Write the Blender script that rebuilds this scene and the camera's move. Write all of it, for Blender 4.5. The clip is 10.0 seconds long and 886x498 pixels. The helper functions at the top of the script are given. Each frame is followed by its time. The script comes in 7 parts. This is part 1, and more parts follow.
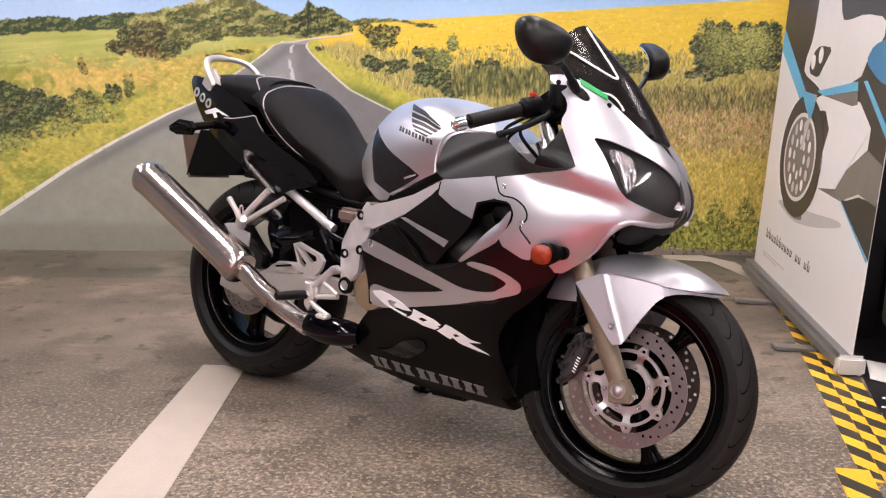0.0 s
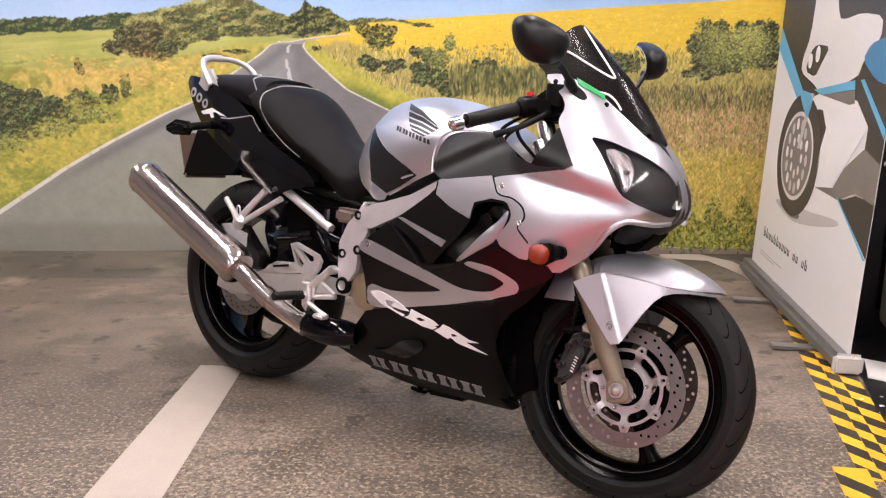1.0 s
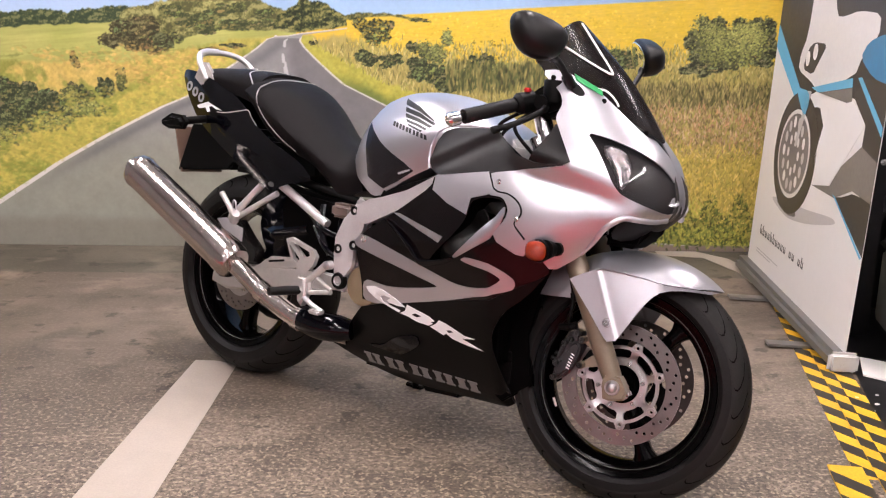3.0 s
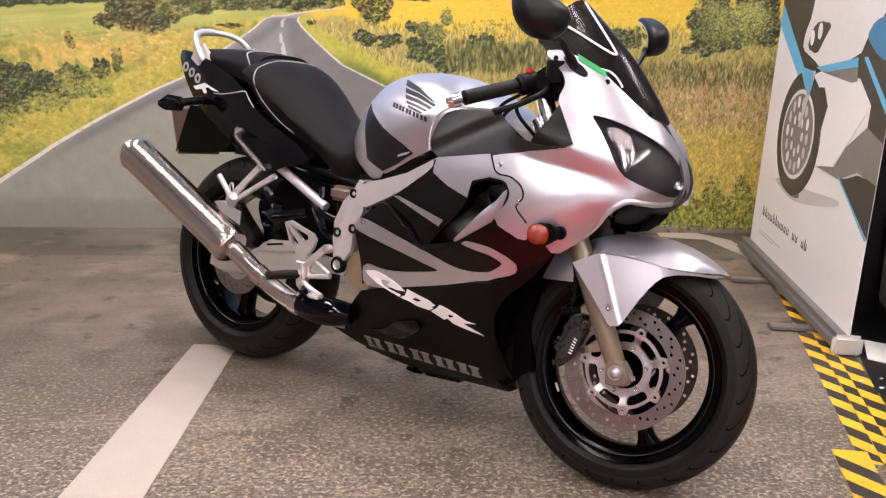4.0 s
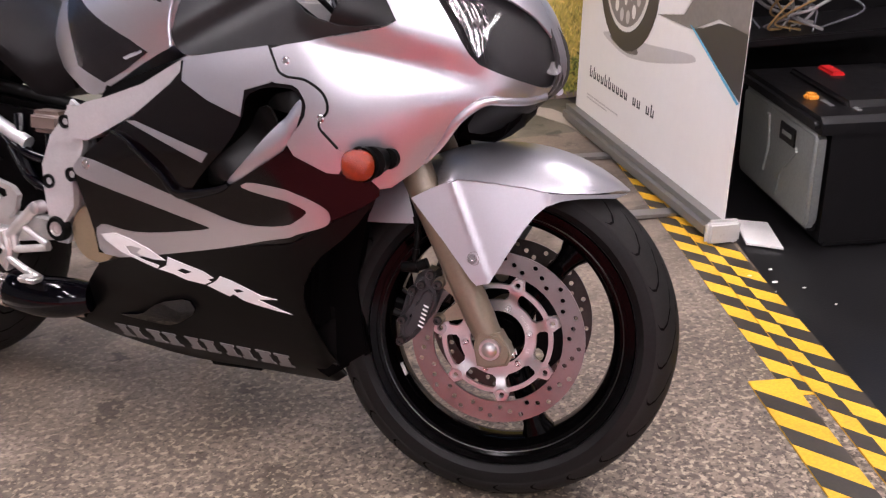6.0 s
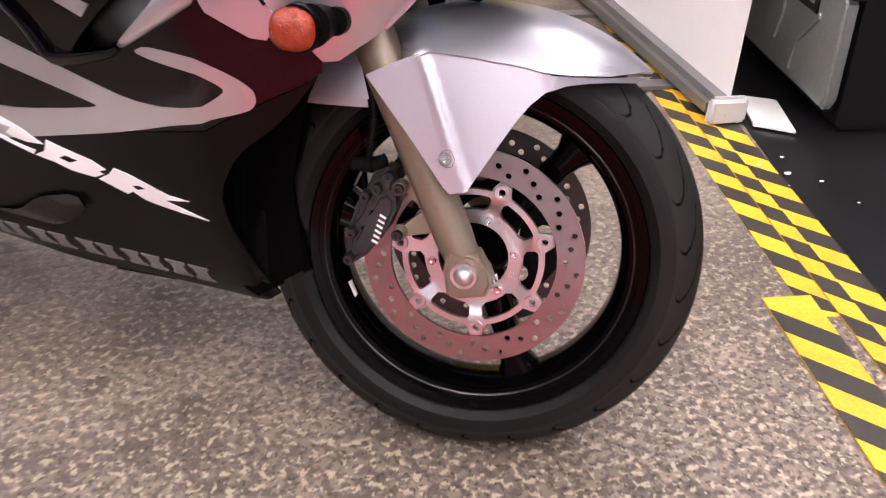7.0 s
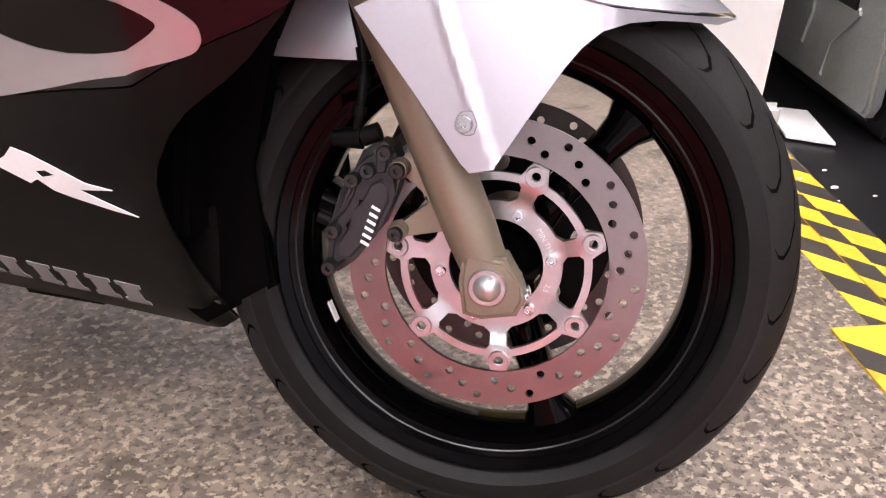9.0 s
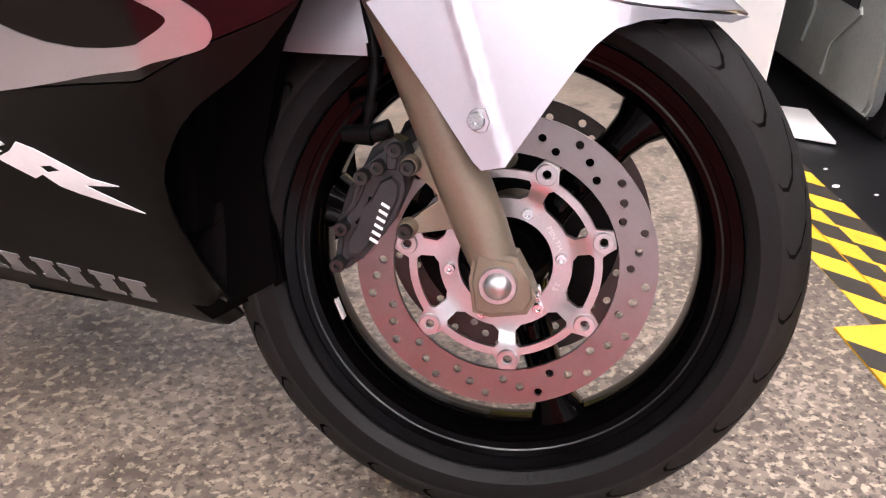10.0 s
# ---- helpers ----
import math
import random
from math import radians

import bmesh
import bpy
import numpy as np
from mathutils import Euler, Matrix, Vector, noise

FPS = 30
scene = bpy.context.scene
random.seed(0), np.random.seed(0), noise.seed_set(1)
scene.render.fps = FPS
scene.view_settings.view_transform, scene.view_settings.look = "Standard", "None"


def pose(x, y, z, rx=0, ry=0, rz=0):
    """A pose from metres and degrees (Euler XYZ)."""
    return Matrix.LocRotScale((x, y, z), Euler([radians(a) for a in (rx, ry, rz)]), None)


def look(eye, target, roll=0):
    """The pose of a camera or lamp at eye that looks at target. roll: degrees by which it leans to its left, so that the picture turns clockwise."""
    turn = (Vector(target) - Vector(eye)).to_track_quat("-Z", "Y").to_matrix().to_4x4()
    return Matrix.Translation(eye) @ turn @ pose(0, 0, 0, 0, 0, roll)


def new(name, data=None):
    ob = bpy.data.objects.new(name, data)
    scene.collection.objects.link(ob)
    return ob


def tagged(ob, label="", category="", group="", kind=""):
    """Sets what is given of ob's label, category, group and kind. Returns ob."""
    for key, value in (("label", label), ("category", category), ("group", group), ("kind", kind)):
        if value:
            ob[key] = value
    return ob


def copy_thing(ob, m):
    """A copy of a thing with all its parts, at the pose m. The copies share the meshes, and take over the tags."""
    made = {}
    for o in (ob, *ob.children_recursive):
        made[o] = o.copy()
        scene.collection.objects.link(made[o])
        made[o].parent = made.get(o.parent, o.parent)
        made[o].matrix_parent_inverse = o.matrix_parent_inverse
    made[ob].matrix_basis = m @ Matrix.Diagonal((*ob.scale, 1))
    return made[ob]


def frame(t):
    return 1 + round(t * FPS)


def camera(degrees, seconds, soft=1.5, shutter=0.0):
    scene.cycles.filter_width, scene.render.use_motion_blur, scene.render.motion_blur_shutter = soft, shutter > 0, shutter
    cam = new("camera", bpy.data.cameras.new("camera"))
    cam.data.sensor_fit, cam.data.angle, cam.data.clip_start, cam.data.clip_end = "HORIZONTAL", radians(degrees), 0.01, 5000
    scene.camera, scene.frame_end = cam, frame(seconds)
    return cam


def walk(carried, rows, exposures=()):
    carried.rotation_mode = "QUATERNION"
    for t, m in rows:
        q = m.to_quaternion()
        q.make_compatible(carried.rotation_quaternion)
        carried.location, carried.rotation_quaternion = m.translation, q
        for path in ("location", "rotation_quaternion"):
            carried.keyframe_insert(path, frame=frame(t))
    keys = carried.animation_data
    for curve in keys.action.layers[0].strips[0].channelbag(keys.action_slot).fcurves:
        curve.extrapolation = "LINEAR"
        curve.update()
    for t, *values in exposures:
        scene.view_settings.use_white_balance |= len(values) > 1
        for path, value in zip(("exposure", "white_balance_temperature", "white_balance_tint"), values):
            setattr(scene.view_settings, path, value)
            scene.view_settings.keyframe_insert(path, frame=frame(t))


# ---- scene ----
from mathutils import geometry as mgeo

cam = camera(47.5, 10.0, 1.2, shutter=0.5)
PATH = [
    (0, (-0.043, 0.023, 1.215), (-0.018, 1.958, 0.712), 0.6),
    (0.5, (-0.043, 0.026, 1.215), (-0.015, 1.96, 0.709), 0.5),
    (1, (-0.043, 0.026, 1.215), (-0.013, 1.961, 0.711), 0.5),
    (1.5, (-0.043, 0.023, 1.215), (-0.012, 1.958, 0.712), 0.5),
    (2, (-0.043, 0.025, 1.215), (-0.005, 1.96, 0.71), 0.7),
    (2.5, (-0.044, 0.03, 1.214), (-0.005, 1.964, 0.705), 0.9),
    (4, (-0.048, 0.07, 1.212), (-0.007, 1.993, 0.662), 0.8),
    (4.5, (-0.066, 0.218, 1.203), (0.092, 2.115, 0.59), -0.5),
    (5, (-0.011, 0.391, 1.189), (0.164, 2.255, 0.486), 0.3),
    (5.5, (-0.024, 0.626, 1.136), (0.325, 2.44, 0.371), -0.2),
    (5.7, (-0.033, 0.73, 1.122), (0.404, 2.52, 0.343), -1.7),
    (6.8, (0.067, 1.127, 1.031), (0.511, 2.794, 0.02), -0.8),
    (7, (0.067, 1.214, 1.001), (0.563, 2.832, -0.066), 1.1),
    (7.5, (0.09, 1.366, 0.875), (0.629, 2.974, -0.185), 1.0),
    (8, (0.095, 1.446, 0.803), (0.641, 3.088, -0.2), 1.4),
    (8.5, (0.1, 1.463, 0.785), (0.655, 3.113, -0.201), 2.2),
    (9, (0.102, 1.47, 0.785), (0.672, 3.121, -0.189), 1.9),
    (9.5, (0.094, 1.475, 0.784), (0.665, 3.122, -0.197), 1.9),
    (10, (0.088, 1.481, 0.782), (0.673, 3.124, -0.197), 2.4),
]
walk(cam, [(t, look(eye, target, roll)) for t, eye, target, roll in PATH], [(0, 0.0, 6500, 14), (4, 0.0, 6480, 15), (5.6, -0.06, 6250, 18), (7.2, 0.42, 6200, 16), (8.0, 0.51, 6150, 14), (10, 0.51, 6150, 13)])

# ---------------- world and light ----------------
world = bpy.data.worlds.new("room_air")
scene.world = world
world.use_nodes = True
world.node_tree.nodes["Background"].inputs[0].default_value = (0.9, 0.93, 1.0, 1)
world.node_tree.nodes["Background"].inputs[1].default_value = 0.02
TUBE_POWER = 59.0


# ---------------- materials ----------------
def mat(name, color, rough=0.5, metal=0.0, vary=0.12, scale=40.0, bump=0.0, coat=0.0, spec=0.5, fine=8.0, tint=None, rvary=0.1):
    """A surface with colour and gloss varied at two scales, and fine relief."""
    m = bpy.data.materials.new(name)
    m.use_nodes = True
    nt = m.node_tree
    b = nt.nodes["Principled BSDF"]
    b.inputs["Metallic"].default_value = metal
    b.inputs["Coat Weight"].default_value = coat
    b.inputs["Coat Roughness"].default_value = 0.06
    b.inputs["Specular IOR Level"].default_value = spec
    co = nt.nodes.new("ShaderNodeTexCoord")
    n1 = nt.nodes.new("ShaderNodeTexNoise")
    n1.inputs["Scale"].default_value = scale
    n1.inputs["Detail"].default_value = 6
    n2 = nt.nodes.new("ShaderNodeTexNoise")
    n2.inputs["Scale"].default_value = scale * fine
    n2.inputs["Detail"].default_value = 3
    for n in (n1, n2):
        nt.links.new(co.outputs["Object"], n.inputs["Vector"])
    add = nt.nodes.new("ShaderNodeMath")
    add.operation = "ADD"
    nt.links.new(n1.outputs["Fac"], add.inputs[0])
    nt.links.new(n2.outputs["Fac"], add.inputs[1])
    ramp = nt.nodes.new("ShaderNodeMapRange")
    ramp.inputs["From Min"].default_value, ramp.inputs["From Max"].default_value = 0.65, 1.35
    nt.links.new(add.outputs[0], ramp.inputs["Value"])
    mix = nt.nodes.new("ShaderNodeMix")
    mix.data_type = "RGBA"
    lo = [c * (1 - vary) for c in color]
    hi = [min(1, c * (1 + vary)) for c in (tint or color)]
    mix.inputs["A"].default_value, mix.inputs["B"].default_value = (*lo, 1), (*hi, 1)
    nt.links.new(ramp.outputs[0], mix.inputs["Factor"])
    nt.links.new(mix.outputs["Result"], b.inputs["Base Color"])
    rr = nt.nodes.new("ShaderNodeMapRange")
    rr.inputs["To Min"].default_value, rr.inputs["To Max"].default_value = max(0, rough * (1 - rvary)), min(1, rough * (1 + rvary))
    nt.links.new(ramp.outputs[0], rr.inputs["Value"])
    nt.links.new(rr.outputs[0], b.inputs["Roughness"])
    if bump:
        bp = nt.nodes.new("ShaderNodeBump")
        bp.inputs["Strength"].default_value = 1.0
        bp.inputs["Distance"].default_value = bump
        nt.links.new(n2.outputs["Fac"], bp.inputs["Height"])
        nt.links.new(bp.outputs[0], b.inputs["Normal"])
    return m


SILVER = mat("silver_metallic_paint", (0.54, 0.532, 0.572), 0.37, 0.9, 0.03, 300, coat=0.28, fine=8, rvary=0.03)
BOWLM = mat("dark_lamp_bowl", (0.032, 0.029, 0.030), 0.34, 0.0, 0.1, 30, spec=0.3)
BLACKP = mat("black_pearl_paint", (0.0025, 0.0012, 0.0016), 0.12, 0.0, 0.2, 200, coat=0.03, spec=0.30, fine=8)
BELLY = mat("satin_black_paint", (0.0025, 0.0022, 0.0022), 0.33, 0.0, 0.2, 14, spec=0.12, fine=40)
NAVY = mat("dark_blue_black_paint", (0.0014, 0.0014, 0.0026), 0.07, 0.0, 0.2, 200, coat=0.0, spec=0.26, fine=8, rvary=0.04)
PLASTIC = mat("grained_black_plastic", (0.005, 0.005, 0.005), 0.36, 0.0, 0.2, 60, 0.0002, spec=0.26, fine=12)
DARK = mat("matt_black_plastic", (0.0025, 0.0025, 0.0025), 0.40, 0.0, 0.3, 50, 0.0002, spec=0.10)
SEATM = mat("black_vinyl", (0.0062, 0.0052, 0.0056), 0.58, 0.0, 0.18, 30, 0.0005, spec=0.13, fine=20)
TREAD = mat("tyre_tread_rubber", (0.0125, 0.0115, 0.011), 0.60, 0.0, 0.25, 18, 0.0003, spec=0.2, fine=14)
RUBBER = mat("tyre_rubber", (0.0075, 0.007, 0.007), 0.5, 0.0, 0.25, 18, 0.0003, spec=0.17, fine=14)
DUCT = mat("gloss_black_duct", (0.006, 0.005, 0.005), 0.14, 0.0, 0.2, 30, spec=0.7)
CHROMED = mat("dark_steel_bolt", (0.06, 0.058, 0.057), 0.32, 0.9, 0.1, 30)
INNER = mat("dull_inner_black", (0.0014, 0.0012, 0.0013), 0.6, 0.0, 0.2, 30, spec=0.03)
GROOVE = mat("groove_rubber", (0.0042, 0.004, 0.004), 0.9, 0.0, 0.2, 30, spec=0.0)
RIMM = mat("gloss_black_rim", (0.0012, 0.0010, 0.0011), 0.10, 0.0, 0.2, 20, spec=0.09)
STEEL = mat("stainless_steel", (0.57, 0.515, 0.485), 0.21, 1.0, 0.02, 80, fine=6, rvary=0.0)
DISCM = mat("brake_disc_steel", (0.29, 0.265, 0.26), 0.29, 1.0, 0.05, 30, fine=8, rvary=0.03)
CARRIER = mat("machined_aluminium", (0.60, 0.585, 0.59), 0.32, 1.0, 0.06, 40)
ALLOY = mat("cast_aluminium", (0.70, 0.68, 0.665), 0.40, 0.8, 0.08, 60, 0.0003)
FRAMEM = mat("painted_alloy_frame", (0.66, 0.645, 0.655), 0.36, 0.6, 0.06, 30, 0.0001, coat=0.2)
BRONZE = mat("bronze_fork_paint", (0.20, 0.162, 0.115), 0.42, 0.45, 0.08, 30, coat=0.2)
GOLD = mat("bronze_engine_cover", (0.33, 0.26, 0.17), 0.42, 0.6, 0.08, 30)
FLUTED = mat("fluted_reflector", (0.26, 0.235, 0.24), 0.17, 1.0, 0.05, 30)
CHROME = mat("chrome", (0.72, 0.71, 0.71), 0.18, 1.0, 0.02, 30)
WHITE = mat("white_vinyl_decal", (0.85, 0.85, 0.85), 0.35, 0.0, 0.03, 40)
PALED = mat("pale_grey_decal", (0.34, 0.34, 0.36), 0.4, 0.1, 0.1, 40)
INFILL = mat("grained_grey_plastic", (0.017, 0.0165, 0.017), 0.42, 0.0, 0.2, 60, 0.0001, spec=0.32, fine=12)
KNEE = mat("smoked_knee_patch", (0.010, 0.009, 0.011), 0.20, 0.0, 0.15, 60, spec=0.35, fine=10)
GREYD = mat("grey_vinyl_decal", (0.22, 0.22, 0.22), 0.4, 0.1, 0.1, 40)
BLACKD = mat("black_vinyl_decal", (0.012, 0.012, 0.013), 0.3, 0.0, 0.2, 40)
AMBER = mat("amber_plastic_lens", (0.24, 0.021, 0.002), 0.16, 0.0, 0.3, 90, 0.0012, coat=0.12, fine=6)
GREEN = mat("green_vinyl_sticker", (0.02, 0.35, 0.1), 0.35, 0.0, 0.08, 40)
REDP = mat("red_plastic", (0.6, 0.02, 0.02), 0.35, 0.0, 0.1, 40)
ORANGE = mat("orange_plastic", (0.85, 0.33, 0.03), 0.4, 0.0, 0.1, 40)
PIPING = mat("grey_piping", (0.35, 0.34, 0.33), 0.5, 0.0, 0.1, 60)
BROWNR = mat("brown_fluid_plastic", (0.13, 0.095, 0.08), 0.35, 0.0, 0.1, 60)
GREY_BASE = mat("grey_satin_aluminium", (0.27, 0.26, 0.25), 0.4, 0.7, 0.05, 20)
CLEARP = mat("frosted_end_cap", (0.5, 0.49, 0.47), 0.3, 0.0, 0.05, 30)
CARD = mat("white_card", (0.75, 0.73, 0.7), 0.6, 0.0, 0.06, 20)
CASE_SILVER = mat("brushed_silver_case", (0.36, 0.38, 0.36), 0.36, 0.7, 0.14, 5, 0.0002, fine=30)
BLACKBOX = mat("black_case_plastic", (0.005, 0.0045, 0.005), 0.36, 0.0, 0.2, 40, 0.0003, spec=0.3)
CARPET = mat("dark_showroom_floor", (0.008, 0.0075, 0.008), 0.32, 0.0, 0.35, 6, 0.0003, fine=30)
REDWALL = mat("red_carpet", (0.36, 0.030, 0.035), 0.85, 0.0, 0.12, 20, 0.0008, fine=20)
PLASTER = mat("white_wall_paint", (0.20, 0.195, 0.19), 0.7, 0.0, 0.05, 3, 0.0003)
# for the unseen south wall and floor, pale to bounce light on the bike
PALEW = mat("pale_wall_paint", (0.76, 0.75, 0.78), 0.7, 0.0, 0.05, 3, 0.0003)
CEIL = mat("ceiling_tile", (0.12, 0.12, 0.118), 0.8, 0.0, 0.05, 6)


def glass(name, color, rough=0.02, alpha=0.35, coat=1.0):
    m = bpy.data.materials.new(name)
    m.use_nodes = True
    nt = m.node_tree
    b = nt.nodes["Principled BSDF"]
    b.inputs["Base Color"].default_value = (*color, 1)
    b.inputs["Roughness"].default_value = rough
    b.inputs["Alpha"].default_value = alpha
    b.inputs["Coat Weight"].default_value = coat
    b.inputs["Specular IOR Level"].default_value = 0.5 if coat else 0.14
    b.inputs["Coat Roughness"].default_value = 0.02
    return m


SMOKE = glass("smoked_screen_plastic", (0.010, 0.008, 0.008), 0.22, 0.88, 0.0)
LENS = glass("clear_headlamp_lens", (0.02, 0.02, 0.022), 0.02, 0.12)
MIRROR = mat("mirror_glass", (0.9, 0.9, 0.9), 0.02, 1.0, 0.01, 10)


def emit(name, color, strength):
    m = bpy.data.materials.new(name)
    m.use_nodes = True
    b = m.node_tree.nodes["Principled BSDF"]
    b.inputs["Emission Color"].default_value = (*color, 1)
    b.inputs["Emission Strength"].default_value = strength
    return m


TUBE = emit("lit_tube_diffuser", (1.0, 0.925, 0.905), TUBE_POWER)


# ---------------- mesh tools ----------------
def link(name, mesh, material, parent=None, label="", smooth=True):
    mesh.materials.append(material)
    if smooth:
        for p in mesh.polygons:
            p.use_smooth = True
    ob = new(name, mesh)
    if parent is not None:
        ob.parent = parent
    if label:
        ob["label"] = label
    return ob


def mesh_of(verts, faces, name="m"):
    me = bpy.data.meshes.new(name)
    me.from_pydata([tuple(map(float, v)) for v in verts], [], faces)
    me.update()
    return me


def part(name, bm, material, parent=None, label="", smooth=False):
    me = bpy.data.meshes.new(name)
    bmesh.ops.recalc_face_normals(bm, faces=bm.faces)
    bm.to_mesh(me)
    bm.free()
    if smooth:
        me.shade_smooth()
        me.set_sharp_from_angle(angle=radians(38))
    return link(name, me, material, parent, label, False)


def empty(name, m, label, category, group="", kind=""):
    ob = new(name)
    ob.empty_display_size = 0.1
    ob.matrix_basis = m
    return tagged(ob, label, category, group, kind)


def box(cx, cy, cz, sx, sy, sz, bevel=0.0, seg=2, bm=None):
    out = bm or bmesh.new()
    made = bmesh.ops.create_cube(out, size=1.0, matrix=Matrix.Translation((cx, cy, cz)) @ Matrix.Diagonal((sx, sy, sz, 1)))
    if bevel:
        edges = {e for v in made["verts"] for e in v.link_edges}
        bmesh.ops.bevel(out, geom=list(edges), offset=bevel, segments=seg, affect="EDGES")
    return out


def prism(outline, y0, y1, bevel=0.0, seg=2, bm=None):
    """An outline in x and z, thick from y0 to y1."""
    out = bm or bmesh.new()
    a = [out.verts.new((x, y0, z)) for x, z in outline]
    b = [out.verts.new((x, y1, z)) for x, z in outline]
    n = len(a)
    fs = [out.faces.new(a), out.faces.new(b[::-1])]
    for i in range(n):
        fs.append(out.faces.new((a[i], b[i], b[(i + 1) % n], a[(i + 1) % n])))
    if bevel:
        edges = [e for f in fs[:2] for e in f.edges]
        bmesh.ops.bevel(out, geom=edges, offset=bevel, segments=seg, affect="EDGES")
    return out


def lathe(profile, n=64, bm=None, centre=(0, 0, 0), axis="y", closed=False, start=0.0, end=360.0):
    """Turns (radius, along) pairs about an axis through centre."""
    out = bm or bmesh.new()
    full = abs(end - start) >= 359.9
    k = n if full else n + 1
    rings = []
    for i in range(k):
        a = radians(start + (end - start) * i / n)
        c, s = math.cos(a), math.sin(a)
        ring = []
        for r, h in profile:
            p = {"y": (r * c, h, r * s), "z": (r * c, r * s, h), "x": (h, r * c, r * s)}[axis]
            ring.append(out.verts.new((centre[0] + p[0], centre[1] + p[1], centre[2] + p[2])))
        rings.append(ring)
    m = len(profile)
    for i in range(n):
        a, b = rings[i], rings[(i + 1) % k]
        for j in range(m if closed else m - 1):
            q = [a[j], b[j], b[(j + 1) % m], a[(j + 1) % m]]
            if len({v.co.to_tuple(6) for v in q}) >= 3:
                try:
                    out.faces.new(q)
                except ValueError:
                    pass
    if not closed and full:
        for j in (0, m - 1):
            if profile[j][0] > 1e-5:
                try:
                    out.faces.new([r[j] for r in rings])
                except ValueError:
                    pass
    return out


def smooth_path(points, n=8):
    """A round curve through the points."""
    pts = [Vector(p) for p in points]
    out = []
    for i in range(len(pts) - 1):
        a, b = pts[i], pts[i + 1]
        p0 = pts[i - 1] if i else a * 2 - b
        p3 = pts[i + 2] if i + 2 < len(pts) else b * 2 - a
        for k in range(n):
            t = k / n
            out.append(0.5 * (2 * a + (b - p0) * t + (2 * p0 - 5 * a + 4 * b - p3) * t * t + (3 * a - p0 - 3 * b + p3) * t ** 3))
    out.append(pts[-1])
    return out


def tube(points, radius, n=12, bm=None, caps=True, flat=1.0):
    """A round bar along points; radius is one number or one for each point."""
    out = bm or bmesh.new()
    pts = [Vector(p) for p in points]
    rad = radius if isinstance(radius, (list, tuple)) else [radius] * len(pts)
    up, rings = None, []
    for i, p in enumerate(pts):
        d = (pts[min(i + 1, len(pts) - 1)] - pts[max(i - 1, 0)]).normalized()
        if up is None:
            up = d.orthogonal().normalized()
        side = d.cross(up).normalized()
        up = side.cross(d).normalized()
        rings.append([out.verts.new(p + rad[i] * (math.cos(2 * math.pi * k / n) * side + flat * math.sin(2 * math.pi * k / n) * up)) for k in range(n)])
    for a, b in zip(rings, rings[1:]):
        for k in range(n):
            out.faces.new((a[k], a[(k + 1) % n], b[(k + 1) % n], b[k]))
    if caps:
        out.faces.new(rings[0][::-1])
        out.faces.new(rings[-1])
    return out


def inside(pts, poly):
    x, y = pts[:, 0], pts[:, 1]
    res = np.zeros(len(pts), bool)
    n = len(poly)
    for i in range(n):
        (x1, y1), (x2, y2) = poly[i], poly[(i + 1) % n]
        if y1 != y2:
            res ^= ((y1 > y) != (y2 > y)) & (x < (x2 - x1) * (y - y1) / (y2 - y1) + x1)
    return res


def dense(poly, step, rounded=0):
    p = [np.array(q, float) for q in poly]
    for _ in range(rounded):
        p = [r for i in range(len(p)) for r in (p[i] * 0.8 + p[(i + 1) % len(p)] * 0.2, p[i] * 0.2 + p[(i + 1) % len(p)] * 0.8)]
    out = []
    for i in range(len(p)):
        a, b = p[i], p[(i + 1) % len(p)]
        k = max(1, int(np.linalg.norm(b - a) / step))
        out += [a + (b - a) * j / k for j in range(k)]
    return np.array(out)


